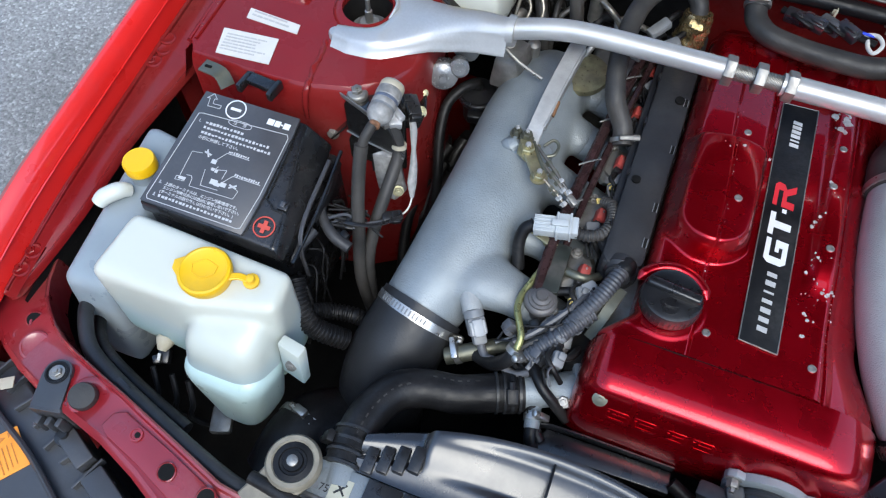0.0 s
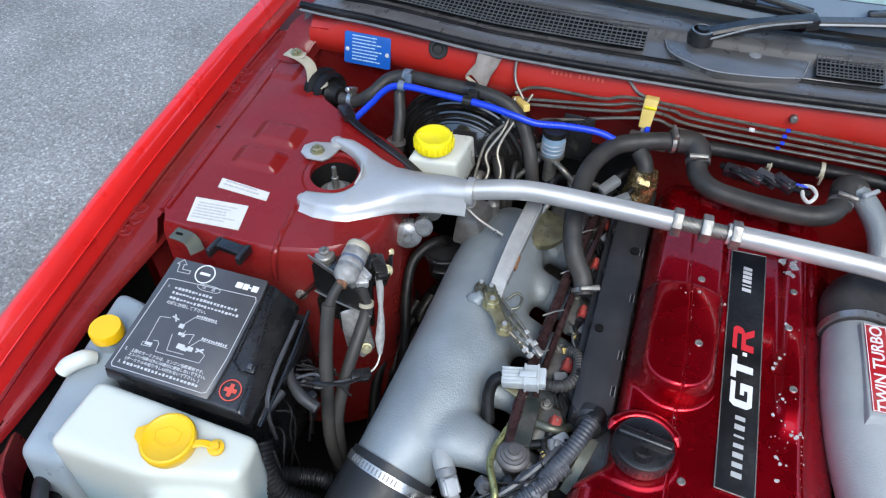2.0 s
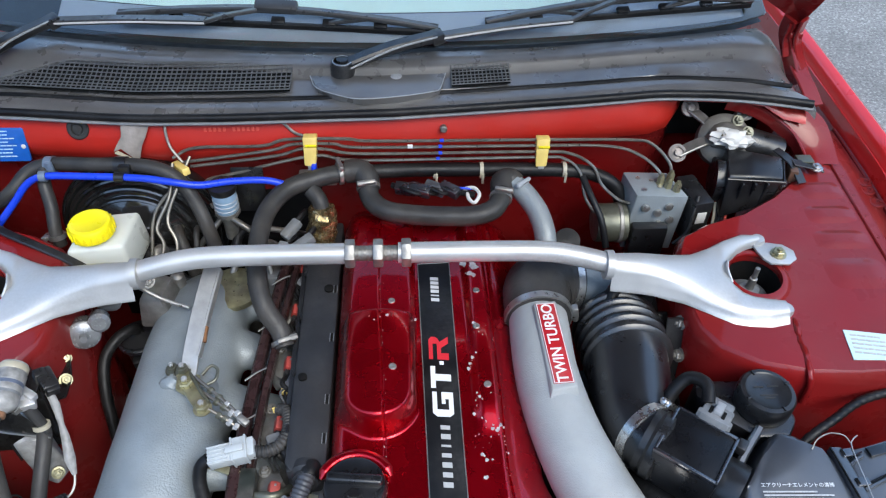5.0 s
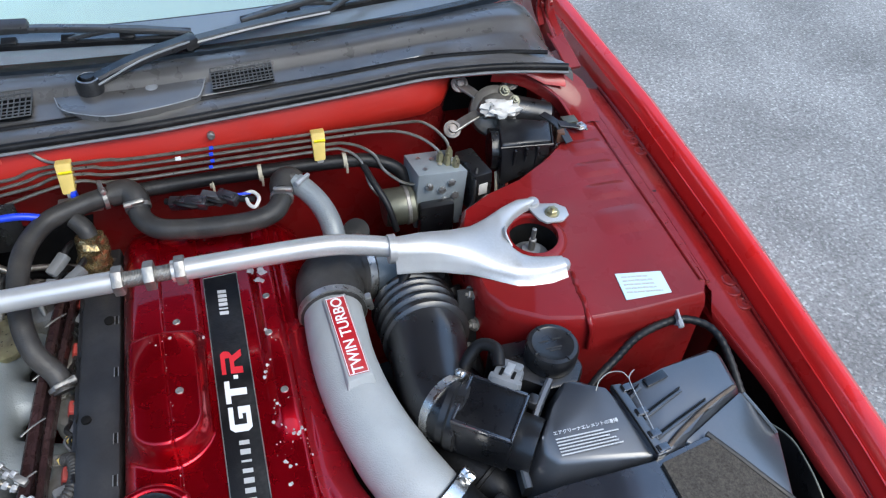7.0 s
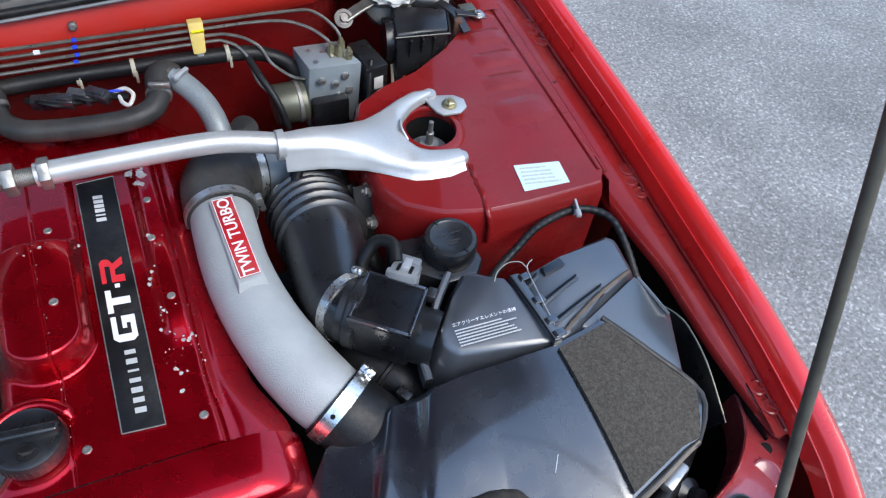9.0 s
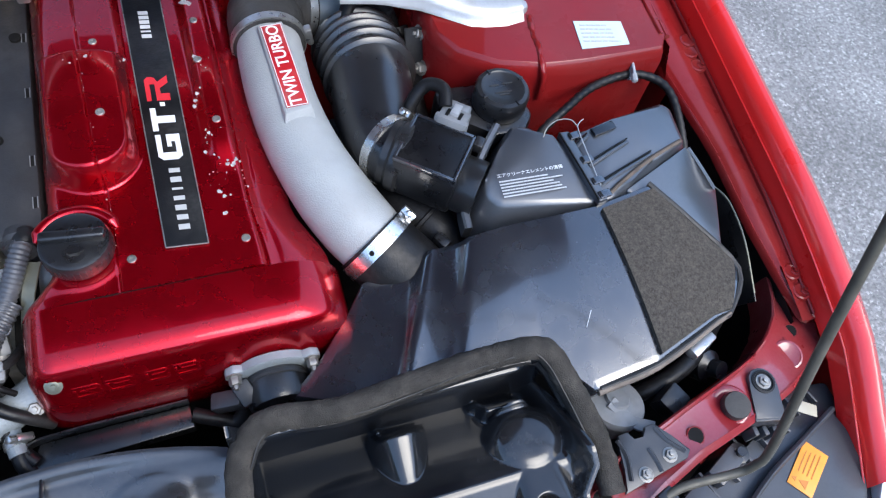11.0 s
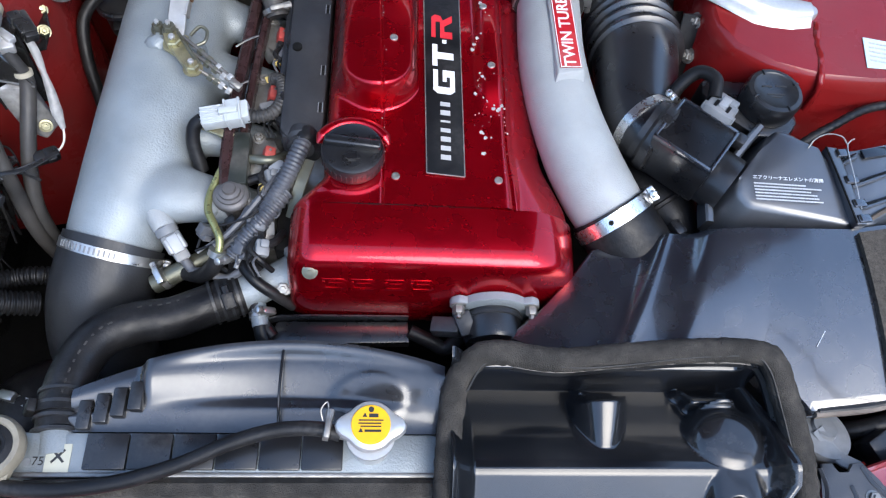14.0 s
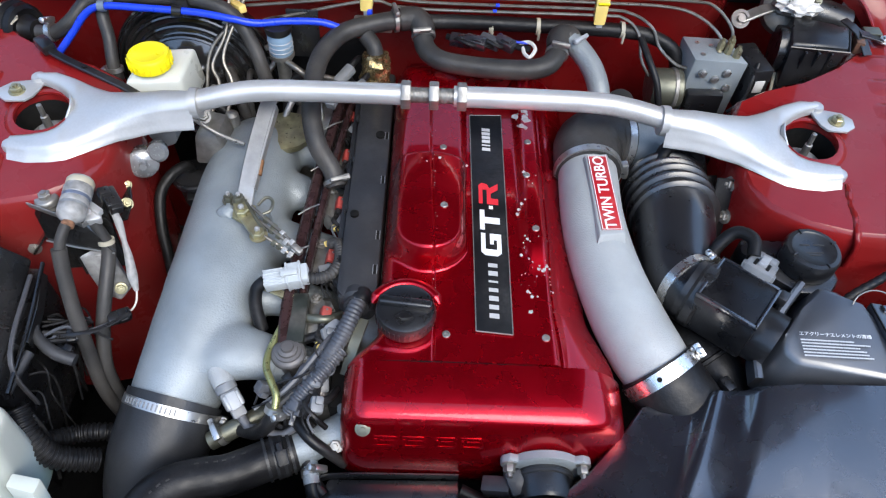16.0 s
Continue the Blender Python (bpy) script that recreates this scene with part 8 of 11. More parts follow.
# ---------- front: radiator, shroud, duct ----------
def radiator():
    r = thing("radiator", "alloy radiator with a bare top tank", "radiator", (0.0, 0.405, 0.32))
    part("core", block(0.70, 0.036, 0.36, 0.003, pose(0.0, 0.405, 0.50)), DULL, r)
    part("top_tank", block(0.455, 0.044, 0.062, 0.004, pose(-0.1375, 0.4035, 0.7145)), CAST, r, "dull silver top tank")
    part("tank_lip", block(0.455, 0.005, 0.006, 0.0015, pose(-0.1375, 0.383, 0.7445)), DULL, r)
    part("hose_neck", tube([(-0.314, 0.43, 0.728), (-0.312, 0.418, 0.729), (-0.31, 0.405, 0.728)], [0.021, 0.021, 0.022], 18, 3), CAST, r)
    m = plane_pose((-0.303, 0.398, 0.7460), (1, 0.02, 0), (0, 1, 0))
    lab = part("label", block(0.024, 0.030, 0.0008, 0.0002, m), shade("yellowed paper label", (0.44, 0.43, 0.34), 0.5, 0, 0, 0.12, 60, 0.03), r, "small yellowed label")
    part("cross_mark", prism([(0.0, 0.0018), (0.0052, 0.007), (0.0068, 0.0054), (0.0018, 0.0), (0.0068, -0.0054), (0.0052, -0.007), (0.0, -0.0018), (-0.0052, -0.007), (-0.0068, -0.0054), (-0.0018, 0.0), (-0.0068, 0.0054), (-0.0052, 0.007)], 0.0004, 0.0008, 0, m @ pose(0, 0.003, 0)), PRINTK, lab)
    part("number", lettering("75", 0.012, m @ pose(-0.0185, -0.002, 0.0006), 0.0001), PRINTK, r, "inked number")
    part("mark", lathe([(0.004, 0.0002), (0.004, 0.0006), (0.0005, 0.0006)], m @ pose(-0.029, -0.002, 0), 14), MIDGREY, r)
    n = part("filler_neck", lathe([(0.019, -0.03), (0.019, 0.03), (0.024, 0.034), (0.024, 0.040)], pose(0.008, 0.412, 0.758), 24), SILVER, r, "alloy filler neck")
    part("overflow_spout", tube([(-0.012, 0.414, 0.783), (-0.032, 0.418, 0.783)], 0.005, 10, 1), STEEL, r)
    c = r
    prof = []
    for k in range(48):
        a = 2 * math.pi * k / 48
        ear = max(0.0, math.cos(2 * a)) ** 3
        prof.append((0.0245 + 0.0105 * ear, a))
    rings = []
    for sc, z in ((0.97, -0.006), (1.0, -0.004), (1.0, 0.003), (0.95, 0.006), (0.80, 0.008)):
        rings.append([Vector((0.008 + q * sc * math.cos(a), 0.418 + q * sc * math.sin(a), 0.808 + z)) for q, a in prof])
    c = part("filler_cap", skin(rings), SILVER, c, "polished two eared filler cap")
    m = pose(0.008, 0.418, 0.8162)
    part("disc", lathe([(0.019, 0), (0.019, 0.0012), (0.0185, 0.0016), (0.0005, 0.0016)], m, 32), AMBER, c, "yellow warning disc")
    part("disc_print", joined(bars(m @ pose(0, 0, 0.0018), [(-0.006, -0.0062, 0.016, 0.0022), (-0.012, 0.004, 0.024, 0.0012), (-0.012, 0.001, 0.022, 0.0012), (-0.01, -0.002, 0.02, 0.0012), (-0.002, 0.0085, 0.009, 0.0035)]), lathe([(0.0028, 0), (0.0028, 0.0002)], m @ pose(-0.006, 0.0085, 0.0018, 0, 0, 90), 3), lathe([(0.0028, 0), (0.0028, 0.0002)], m @ pose(-0.0095, -0.0062, 0.0018, 0, 0, 90), 3), lathe([(0.0028, 0), (0.0028, 0.0002)], m @ pose(0.0, 0.0145, 0.0018), 12)), PRINTK, c)
    h = thing("overflow_hose", "black overflow hose lying along the radiator", "hose", (-0.18, 0.40, 0.75))
    part("hose", tube([(-0.022, 0.416, 0.783), (-0.045, 0.421, 0.785), (-0.085, 0.420, 0.783), (-0.13, 0.408, 0.778), (-0.18, 0.388, 0.770), (-0.24, 0.372, 0.764), (-0.31, 0.366, 0.760), (-0.40, 0.375, 0.757)], 0.0078, 12, 6), RUBBER, h)
    part("spring_clip", band((-0.036, 0.419, 0.784), (-0.044, 0.42, 0.785), 0.0082, 0.006, 90), DULL, h)
    part("clip_ring", tube([(-0.040, 0.428, 0.79), (-0.042, 0.438, 0.795), (-0.036, 0.445, 0.797), (-0.034, 0.436, 0.795)], 0.0009, 6, 4), DULL, h)
    s = thing("fan_shroud", "black plastic radiator fan shroud", "fan shroud", (-0.1, 0.46, 0.6))
    def edge_y(x):
        return 0.520 - 1.05 * (x + 0.075) ** 2
    def shroud_at(u, v):
        x = -0.300 + 0.385 * u
        y0, y1 = 0.426, min(edge_y(x), 0.520)
        dome = math.sin(math.pi * min(1.0, max(0.0, (x + 0.225) / 0.30))) if x > -0.225 else 0.0
        z = 0.744 + 0.024 * smooth01((v - 0.05) / 0.8)
        z += -0.010 * max(0.0, dome) * smooth01((v - 0.25) / 0.18) * smooth01((0.95 - v) / 0.15)
        if x < -0.225:
            z -= 0.012 * smooth01((-0.225 - x) / 0.01) * smooth01((v - 0.3) / 0.2) * 1.2
        d = math.hypot((x - 0.005) / 0.045, (y0 + (y1 - y0) * v - 0.462) / 0.03)
        z += 0.0018 * smooth01((1.0 - d) / 0.25)
        return Vector((x, y0 + (y1 - y0) * v, z))
    rows = [[shroud_at(i / 90, j / 36) for j in range(37)] for i in range(91)]
    rings = [[Vector((r[0].x, r[0].y - 0.002, 0.70))] + r + [Vector((r[-1].x, r[-1].y + 0.003, 0.748)), Vector((r[-1].x, r[-1].y, 0.66))] for r in rows]
    part("shroud", skin(rings, False, False), SHROUDPL, s, "satin black shroud moulding", 50)
    for x in (-0.088,):
        part("joint_rib", ribbon([(x, edge_y(x) - 0.002, 0.760), (x, 0.485, 0.768), (x, 0.455, 0.766), (x, 0.432, 0.750)], 0.003, 0.006, 3), PLASTIC, s)
    part("rim", tube([(x, edge_y(x), 0.758) for x in (-0.222, -0.18, -0.13, -0.075, -0.02, 0.03, 0.075)], 0.003, 8, 4), PLASTIC, s)
    for k in range(6):
        x = -0.256 + 0.043 * k
        part("plate_segment", block(0.0415, 0.036, 0.006, 0.0015, pose(x, 0.405, 0.7495 + 0.001 * (k % 2))), PLASTIC, s, "black clip plate over the tank")
    for k in range(4):
        part("step", block(0.014, 0.03, 0.02, 0.002, pose(-0.285 + 0.017 * k, 0.442 + 0.006 * k, 0.742 + 0.003 * k)), PLASTIC, s)
    f = thing("foam_strip", "dark foam strip before the radiator", "foam strip", (-0.1, 0.368, 0.72))
    part("strip", ribbon([(-0.33, 0.366, 0.738), (-0.15, 0.368, 0.738), (0.08, 0.368, 0.738)], 0.024, 0.03, 4), FOAM, f)
    b = thing("radiator_mount", "beige radiator mount with a black rubber bush", "mount", (-0.358, 0.405, 0.72))
    m = pose(-0.3585, 0.404, 0.768)
    part("bracket", lathe([(0.020, -0.03), (0.024, -0.012), (0.031, -0.006), (0.032, 0.004), (0.029, 0.009), (0.024, 0.009), (0.022, 0.006)], m, 30), DIRTYBEIGE, b)
    part("arm", ribbon([(-0.360, 0.395, 0.762), (-0.372, 0.370, 0.752), (-0.385, 0.345, 0.745)], 0.052, 0.012, 3), DIRTYBEIGE, b)
    part("bush", lathe([(0.023, 0.002), (0.0225, 0.007), (0.016, 0.0085), (0.015, 0.0068), (0.012, 0.0068), (0.011, 0.010), (0.0005, 0.010)], m, 26), RUBBER, b, "black rubber bush")
    part("stud", lathe([(0.0065, 0.008), (0.0065, 0.013), (0.004, 0.0145), (0.0005, 0.0145)], m, 14), DULL, b)
    c = thing("cable_tray", "black plastic wire tray below the timing cover", "wire tray", (0.0, 0.56, 0.66))
    part("tray", prism([(-0.115, 0.556), (-0.108, 0.572), (0.048, 0.575), (0.050, 0.548), (-0.112, 0.542)], 0.672, 0.690, 0.002), PLASTIC, c)
    part("rim", ribbon([(-0.115, 0.560, 0.695), (-0.105, 0.574, 0.695), (0.048, 0.577, 0.695)], 0.003, 0.014, 3), PLASTIC, c)
    part("wire", tube([(0.05, 0.562, 0.69), (0.075, 0.552, 0.685), (0.095, 0.545, 0.68), (0.115, 0.560, 0.70)], 0.009, 12, 5), RUBBER, c)
    part("wire", tube([(-0.112, 0.552, 0.69), (-0.13, 0.575, 0.70), (-0.14, 0.61, 0.72)], 0.008, 10, 4), RUBBER, c)
    k = thing("cam_angle_sensor", "black cam angle sensor on an alloy flange", "sensor", (0.165, 0.575, 0.68))
    ax = pose(0.146, 0.582, 0.722, 90, 0, 0)
    part("flange", lathe([(0.044, -0.002), (0.047, 0), (0.047, 0.009), (0.044, 0.011), (0.030, 0.011)], ax, 32), CAST, k, "dull cast alloy flange")
    part("cap", lathe([(0.034, 0.008), (0.0345, 0.040), (0.032, 0.046), (0.026, 0.048), (0.0005, 0.048)], ax, 32), PLASTIC, k)
    part("cap_band", lathe([(0.035, 0.014), (0.0362, 0.015), (0.0362, 0.019), (0.035, 0.020)], ax, 32), HOSEDUST, k)
    for a in (32, 148, 270):
        part("ear", prism([(0.030, -0.014), (0.056, -0.010), (0.060, 0.0), (0.056, 0.010), (0.030, 0.014)], 0.0, 0.010, 0.002, ax @ pose(0, 0, 0, 0, 0, a)), CAST, k, "dull cast alloy ear")
        part("bolt", hexnut(ax @ pose(0.050 * math.cos(radians(a)), 0.050 * math.sin(radians(a)), 0.010), 0.007, 0.010), DULL, k)
    part("plug", block(0.035, 0.02, 0.02, 0.003, pose(0.092, 0.556, 0.722, 0, -20, -10)), TAPEBLACK, k)
    part("plug_tail", block(0.02, 0.028, 0.016, 0.003, pose(0.112, 0.556, 0.736, 20, -10, 20)), TAPEBLACK, k)
radiator()

def snorkel():
    d = thing("front_air_duct", "glossy black front air duct with a foam seal", "air duct", (0.28, 0.42, 0.66))
    fo = [(0.085, 0.345, 0.764), (0.086, 0.40, 0.772), (0.093, 0.462, 0.790), (0.110, 0.489, 0.798), (0.135, 0.498, 0.803), (0.20, 0.491, 0.802), (0.265, 0.496, 0.804), (0.345, 0.500, 0.813), (0.408, 0.497, 0.820), (0.428, 0.484, 0.816), (0.444, 0.445, 0.796), (0.456, 0.400, 0.778), (0.459, 0.362, 0.766), (0.457, 0.338, 0.761)]
    foam = ribbon(fo, 0.0255, 0.026, 16, 0.25)
    for v in foam.verts:
        v.co += Vector((noise.noise(v.co * 160), noise.noise(v.co * 160 + Vector((7, 0, 0))), noise.noise(v.co * 160 + Vector((0, 9, 0))))) * 0.0016
    part("foam_seal", foam, FOAM, d, "crumbling brown foam seal", 60)
    part("foam_backing", ribbon([Vector(p) + Vector((0, 0, -0.020)) for p in fo[:-1]], 0.022, 0.012, 6, 0.3), PLASTIC, d)
    mid = Vector((0.27, 0.40, 0.0))
    lip = []
    for p in fo[1:-1]:
        q = mid - Vector((p[0], p[1], 0))
        lip.append(Vector(p) + q.normalized() * 0.0122 + Vector((0, 0, 0.003)))
    part("lip", ribbon(lip[1:-1], 0.0016, 0.012, 6), RUBGREY, d, "thin pale moulding lip")
    def at(u, v):
        y = 0.288 + (0.498 - 0.288) * v
        x = 0.088 + lerp(y, [0.288, 0.345, 0.366, 0.43, 0.498], [0.336, 0.340, 0.356, 0.350, 0.330]) * u
        # rear wall, flat bed rising to a ridge, sloping front plane, low front
        z = lerp(y, [0.288, 0.335, 0.343, 0.380, 0.386, 0.392, 0.440, 0.480, 0.486, 0.498], [0.7480, 0.7480, 0.7490, 0.7750, 0.7765, 0.7745, 0.7495, 0.7290, 0.786, 0.790])
        z += 0.030 * smooth01((0.075 - u) / 0.075) + 0.025 * smooth01((u - 0.93) / 0.06)
        bed = 0.748
        t_ = (y - 0.388) / 0.064
        if 0.0 < t_ < 1.25:
            half = 0.032 * min(1.0, t_) ** 0.55
            q = abs(x - 0.252 - 0.002 * t_) / half
            if q < 1:
                z = max(z, bed + 0.006 + 0.034 * min(1.0, t_) ** 0.8 * (1 - q ** 2.6) * smooth01((1.25 - t_) / 0.25))
        dd = math.hypot((x - 0.386) / 0.047, (y - 0.414) / 0.045)
        if dd < 1:
            z = max(z, bed + 0.008 + 0.026 * (1 - dd ** 4))
        q = abs(x - 0.386) / 0.037
        if q < 1 and 0.318 < y < 0.41:
            z = max(z, bed + 0.029 * (1 - q ** 5) * smooth01((y - 0.318) / 0.012))
        z += 0.022 * smooth01((u - 0.76) / 0.03) * smooth01((y - 0.448) / 0.012) * smooth01((0.93 - u) / 0.03) * smooth01((0.485 - y) / 0.02)
        for cx in (0.238, 0.348):
            z += 0.012 * smooth01(1.0 - math.hypot((x - cx) / 0.010, (y - 0.474) / 0.012))
        z -= 0.012 * smooth01((1.0 - math.hypot((x - 0.382) / 0.015, (y - 0.343) / 0.015)) / 0.3)
        return Vector((x, y, z))
    part("pan", sheet(190, 120, at), PANPL, d, "glossy black moulded pan", 70)
    part("bolt", hexnut(pose(0.382, 0.343, at(0.790, 0.262).z + 0.001), 0.007, 0.006), PLASTIC, d)
    h = thing("horn", "dark round horn behind the front panel", "horn", (0.525, 0.43, 0.62))
    part("disc", lathe([(0.030, -0.03), (0.036, -0.006), (0.038, 0), (0.036, 0.006), (0.016, 0.010), (0.014, 0.014), (0.0005, 0.014)], pose(0.522, 0.438, 0.715, -15, 10, 0), 28), MIDGREY, h)
    part("stay", ribbon([(0.512, 0.438, 0.73), (0.53, 0.41, 0.725), (0.55, 0.395, 0.73)], 0.016, 0.004, 3), MIDGREY, h)
    k = thing("bonnet_lock_bracket", "black pressed steel bracket bolted to the front panel", "bracket", (0.52, 0.36, 0.74))
    outline = [(0.474, 0.334), (0.486, 0.358), (0.488, 0.380), (0.492, 0.395), (0.506, 0.396), (0.508, 0.384), (0.522, 0.384), (0.526, 0.396), (0.540, 0.397), (0.551, 0.378), (0.568, 0.358), (0.560, 0.350)]
    part("plate", prism(outline, 0.7485, 0.7545, 0.002), HOUSEPL, k)
    for pts in (((0.489, 0.390), (0.492, 0.370), (0.486, 0.345)), ((0.520, 0.372), (0.523, 0.358), (0.524, 0.345)), ((0.537, 0.392), (0.545, 0.375), (0.560, 0.358))):
        part("rib", ribbon([(x, y, 0.7545) for x, y in pts], 0.005, 0.006, 4, 0.45), HOUSEPL, k)
    for x, y in ((0.541, 0.359), (0.505, 0.347)):
        part("bolt", hexnut(pose(x, y, 0.7545), 0.0065, 0.005), DULL, k)
    w = thing("front_wiring", "black wiring and relay by the headlamp", "wiring", (0.62, 0.45, 0.64))
    part("relay", block(0.035, 0.03, 0.03, 0.004, pose(0.60, 0.425, 0.70, 10, 0, 30)), PLASTIC, w)
    part("loom", tube([(0.55, 0.45, 0.66), (0.60, 0.45, 0.69), (0.66, 0.47, 0.69), (0.74, 0.52, 0.66)], 0.011, 12, 5), RUBBER, w)
    part("bulb_holder", lathe([(0.022, 0), (0.022, 0.02), (0.012, 0.026), (0.012, 0.04), (0.0005, 0.04)], pose(0.68, 0.47, 0.665, 40, 20, 0), 18), PLASTIC, w)
snorkel()

# ---------- wheel house side: battery, tanks ----------
def battery():
    b = thing("battery", "car battery under a black instruction cover", "battery", (-0.59, 0.715, 0.60))
    part("case", hull([(-0.692, 0.632, 0.60), (-0.488, 0.632, 0.60), (-0.488, 0.800, 0.60), (-0.692, 0.800, 0.60)], [(-0.692, 0.630, 0.79), (-0.487, 0.630, 0.785), (-0.492, 0.800, 0.79), (-0.690, 0.800, 0.80)], 0.005), BATTOP, b, "black battery case")
    top = [(-0.688, 0.627, 0.8135), (-0.4935, 0.627, 0.8085), (-0.5385, 0.800, 0.8455), (-0.682, 0.797, 0.8475)]
    low = [(-0.692, 0.622, 0.79), (-0.483, 0.620, 0.785), (-0.500, 0.805, 0.80), (-0.688, 0.802, 0.81)]
    def on(x, y, z=0.0005):
        """The cover's top plane: x and y from 0 to 1 over it, z above it."""
        a = Vector(top[0]).lerp(Vector(top[1]), x)
        d = Vector(top[3]).lerp(Vector(top[2]), x)
        return a.lerp(d, y) + Vector((0, -0.19, 0.98)) * z
    fm = lambda x, y, z=0.0022: plane_pose(on(x, y, z), on(x + 0.05, y) - on(x - 0.05, y), on(x, y + 0.05) - on(x, y - 0.05))
    c = part("cover", hull(low, [tuple(on(x, y, z)) for x, y, z in ((-0.01, -0.02, -0.002), (0.985, -0.02, -0.004), (1.04, 0.99, -0.006), (0.0, 1.0, -0.001))], 0.004), BATTOP, b, "black plastic battery cover")
    shape = [(0.0, -0.012), (0.755, -0.006), (0.775, 0.05), (0.835, 0.325), (0.958, 0.86), (0.985, 0.992), (0.008, 0.99)]
    part("instruction_panel", hull([on(x, y, -0.003) for x, y in shape], [on(x, y, 0.0014) for x, y in shape], 0.0008), BATPANEL, c, "matt dark grey panel with printed instructions")
    # the black side: ledges, a latch and the raised corner with the plus sign
    for pts in (((0.952, 0.80), (0.862, 0.36), (0.852, 0.318)), ((0.852, 0.318), (0.905, 0.284), (0.912, 0.262), (1.01, 0.256)), ((1.01, 0.256), (0.968, -0.012)), ((1.045, 0.86), (1.02, 0.42))):
        part("moulded_ledge", ribbon([on(x, y, -0.001) for x, y in pts], 0.0022, 0.0030, 3, 0.4), BATTOP, c)
    part("latch", block(0.014, 0.013, 0.008, 0.0015, fm(1.0, 0.305, -0.001)), BATTOP, c)
    part("latch_tooth", block(0.006, 0.008, 0.004, 0.001, fm(1.0, 0.305, 0.004)), BATPANEL, c)
    frame_ = [(0.045, 0.012), (0.71, 0.026), (0.738, 0.040), (0.808, 0.314), (0.918, 0.805), (0.905, 0.834), (0.10, 0.800), (0.062, 0.790), (0.030, 0.035), (0.045, 0.012)]
    part("frame_line", joined(*[ribbon([on(*p, 0.0017), on(*q, 0.0017)], 0.0010, 0.0006, 1) for p, q in zip(frame_, frame_[1:])]), PRINTB, c, "white printed frame")
    ringed = lambda m: lathe([(0.0145, 0), (0.0145, 0.0005), (0.0128, 0.0005), (0.0128, 0)], m, 32, False)
    part("minus_sign", joined(ringed(fm(0.368, 0.908, 0.0016)), block(0.015, 0.0038, 0.0006, 0, fm(0.368, 0.908, 0.0018))), PRINTW, c, "white minus sign in a ring")
    plus = fm(0.889, 0.113, -0.0022)
    part("plus_sign", joined(ringed(plus), prism([(-0.0085, -0.0028), (-0.0028, -0.0028), (-0.0028, -0.0085), (0.0028, -0.0085), (0.0028, -0.0028), (0.0085, -0.0028), (0.0085, 0.0028), (0.0028, 0.0028), (0.0028, 0.0085), (-0.0028, 0.0085), (-0.0028, 0.0028), (-0.0085, 0.0028)], 0, 0.0005, 0, plus)), PRINTO, c, "orange plus sign in a ring")
    arrow = [(0.22, 0.875), (0.10, 0.870), (0.085, 0.94), (0.058, 0.935), (0.105, 0.985), (0.155, 0.945), (0.128, 0.942), (0.137, 0.900), (0.22, 0.904), (0.22, 0.875)]
    part("arrow", joined(*[ribbon([on(*p, 0.0017), on(*q, 0.0017)], 0.0009, 0.0006, 1) for p, q in zip(arrow, arrow[1:])]), PRINTB, c, "outlined white arrow")
    part("badge_mark", bars(fm(0.82, 0.895, 0.0017) @ pose(-0.019, 0, 0), [(0, 0, 0.0095, 0.0085), (0.0108, 0, 0.0080, 0.0085), (0.0195, 0, 0.0030, 0.0022), (0.0235, 0, 0.0090, 0.0085)]), PRINTW, c, "white badge shapes")
    pill = fm(0.46, 0.80, 0.0017)
    oval = [(0.011 * math.cos(q) + (0.006 if math.cos(q) > 0 else -0.006), 0.0046 * math.sin(q)) for q in [2 * math.pi * k / 16 for k in range(17)]]
    part("pill", joined(*[ribbon([pill @ Vector((*p, 0)), pill @ Vector((*q, 0))], 0.0008, 0.0005, 1) for p, q in zip(oval, oval[1:])], lettering("注", 0.0062, pill @ pose(-0.007, 0, 0), 0.0001), lettering("意", 0.0062, pill @ pose(0.007, 0, 0), 0.0001)), PRINTB, c, "small outlined heading")
    def words(x, y, text, size=0.0057):
        m = fm(x, y, 0.0017)
        bm = lettering(text, size, Matrix.Identity(4), 0.0001, 0.0001)
        left = min(v.co.x for v in bm.verts)
        bm.transform(m @ pose(-left, 0, 0))
        part("print_line", bm, PRINTB, c)
    def smudge(x, y, n, seed, gap=0.0052):
        """A row of small marks where the print cannot be read."""
        rnd = random.Random(seed)
        part("print_line", bars(fm(x, y, 0.0017), [(gap * k, rnd.uniform(-0.0003, 0.0003), gap * rnd.uniform(0.55, 0.8), rnd.choice((0.0024, 0.0032, 0.0038))) for k in range(n)], 0.0001), PRINTB, c)
    words(0.10, 0.735, "1.")
    smudge(0.165, 0.735, 11, 51)
    smudge(0.165, 0.692, 19, 52)
    smudge(0.165, 0.648, 20, 53)
    words(0.165, 0.604, "の様に接続して下さい。")
    words(0.060, 0.168, "2.")
    words(0.108, 0.166, "上図のターミナルは、エンジン始動専用です。", 0.0052)
    words(0.108, 0.133, "エンジン始動以外には絶対に使用しないで下さい。", 0.0050)
    words(0.100, 0.099, "(ターミナルの取り外しは行わないで下さい。)", 0.0052)
    words(0.066, 0.062, "3.")
    smudge(0.105, 0.062, 21, 54)
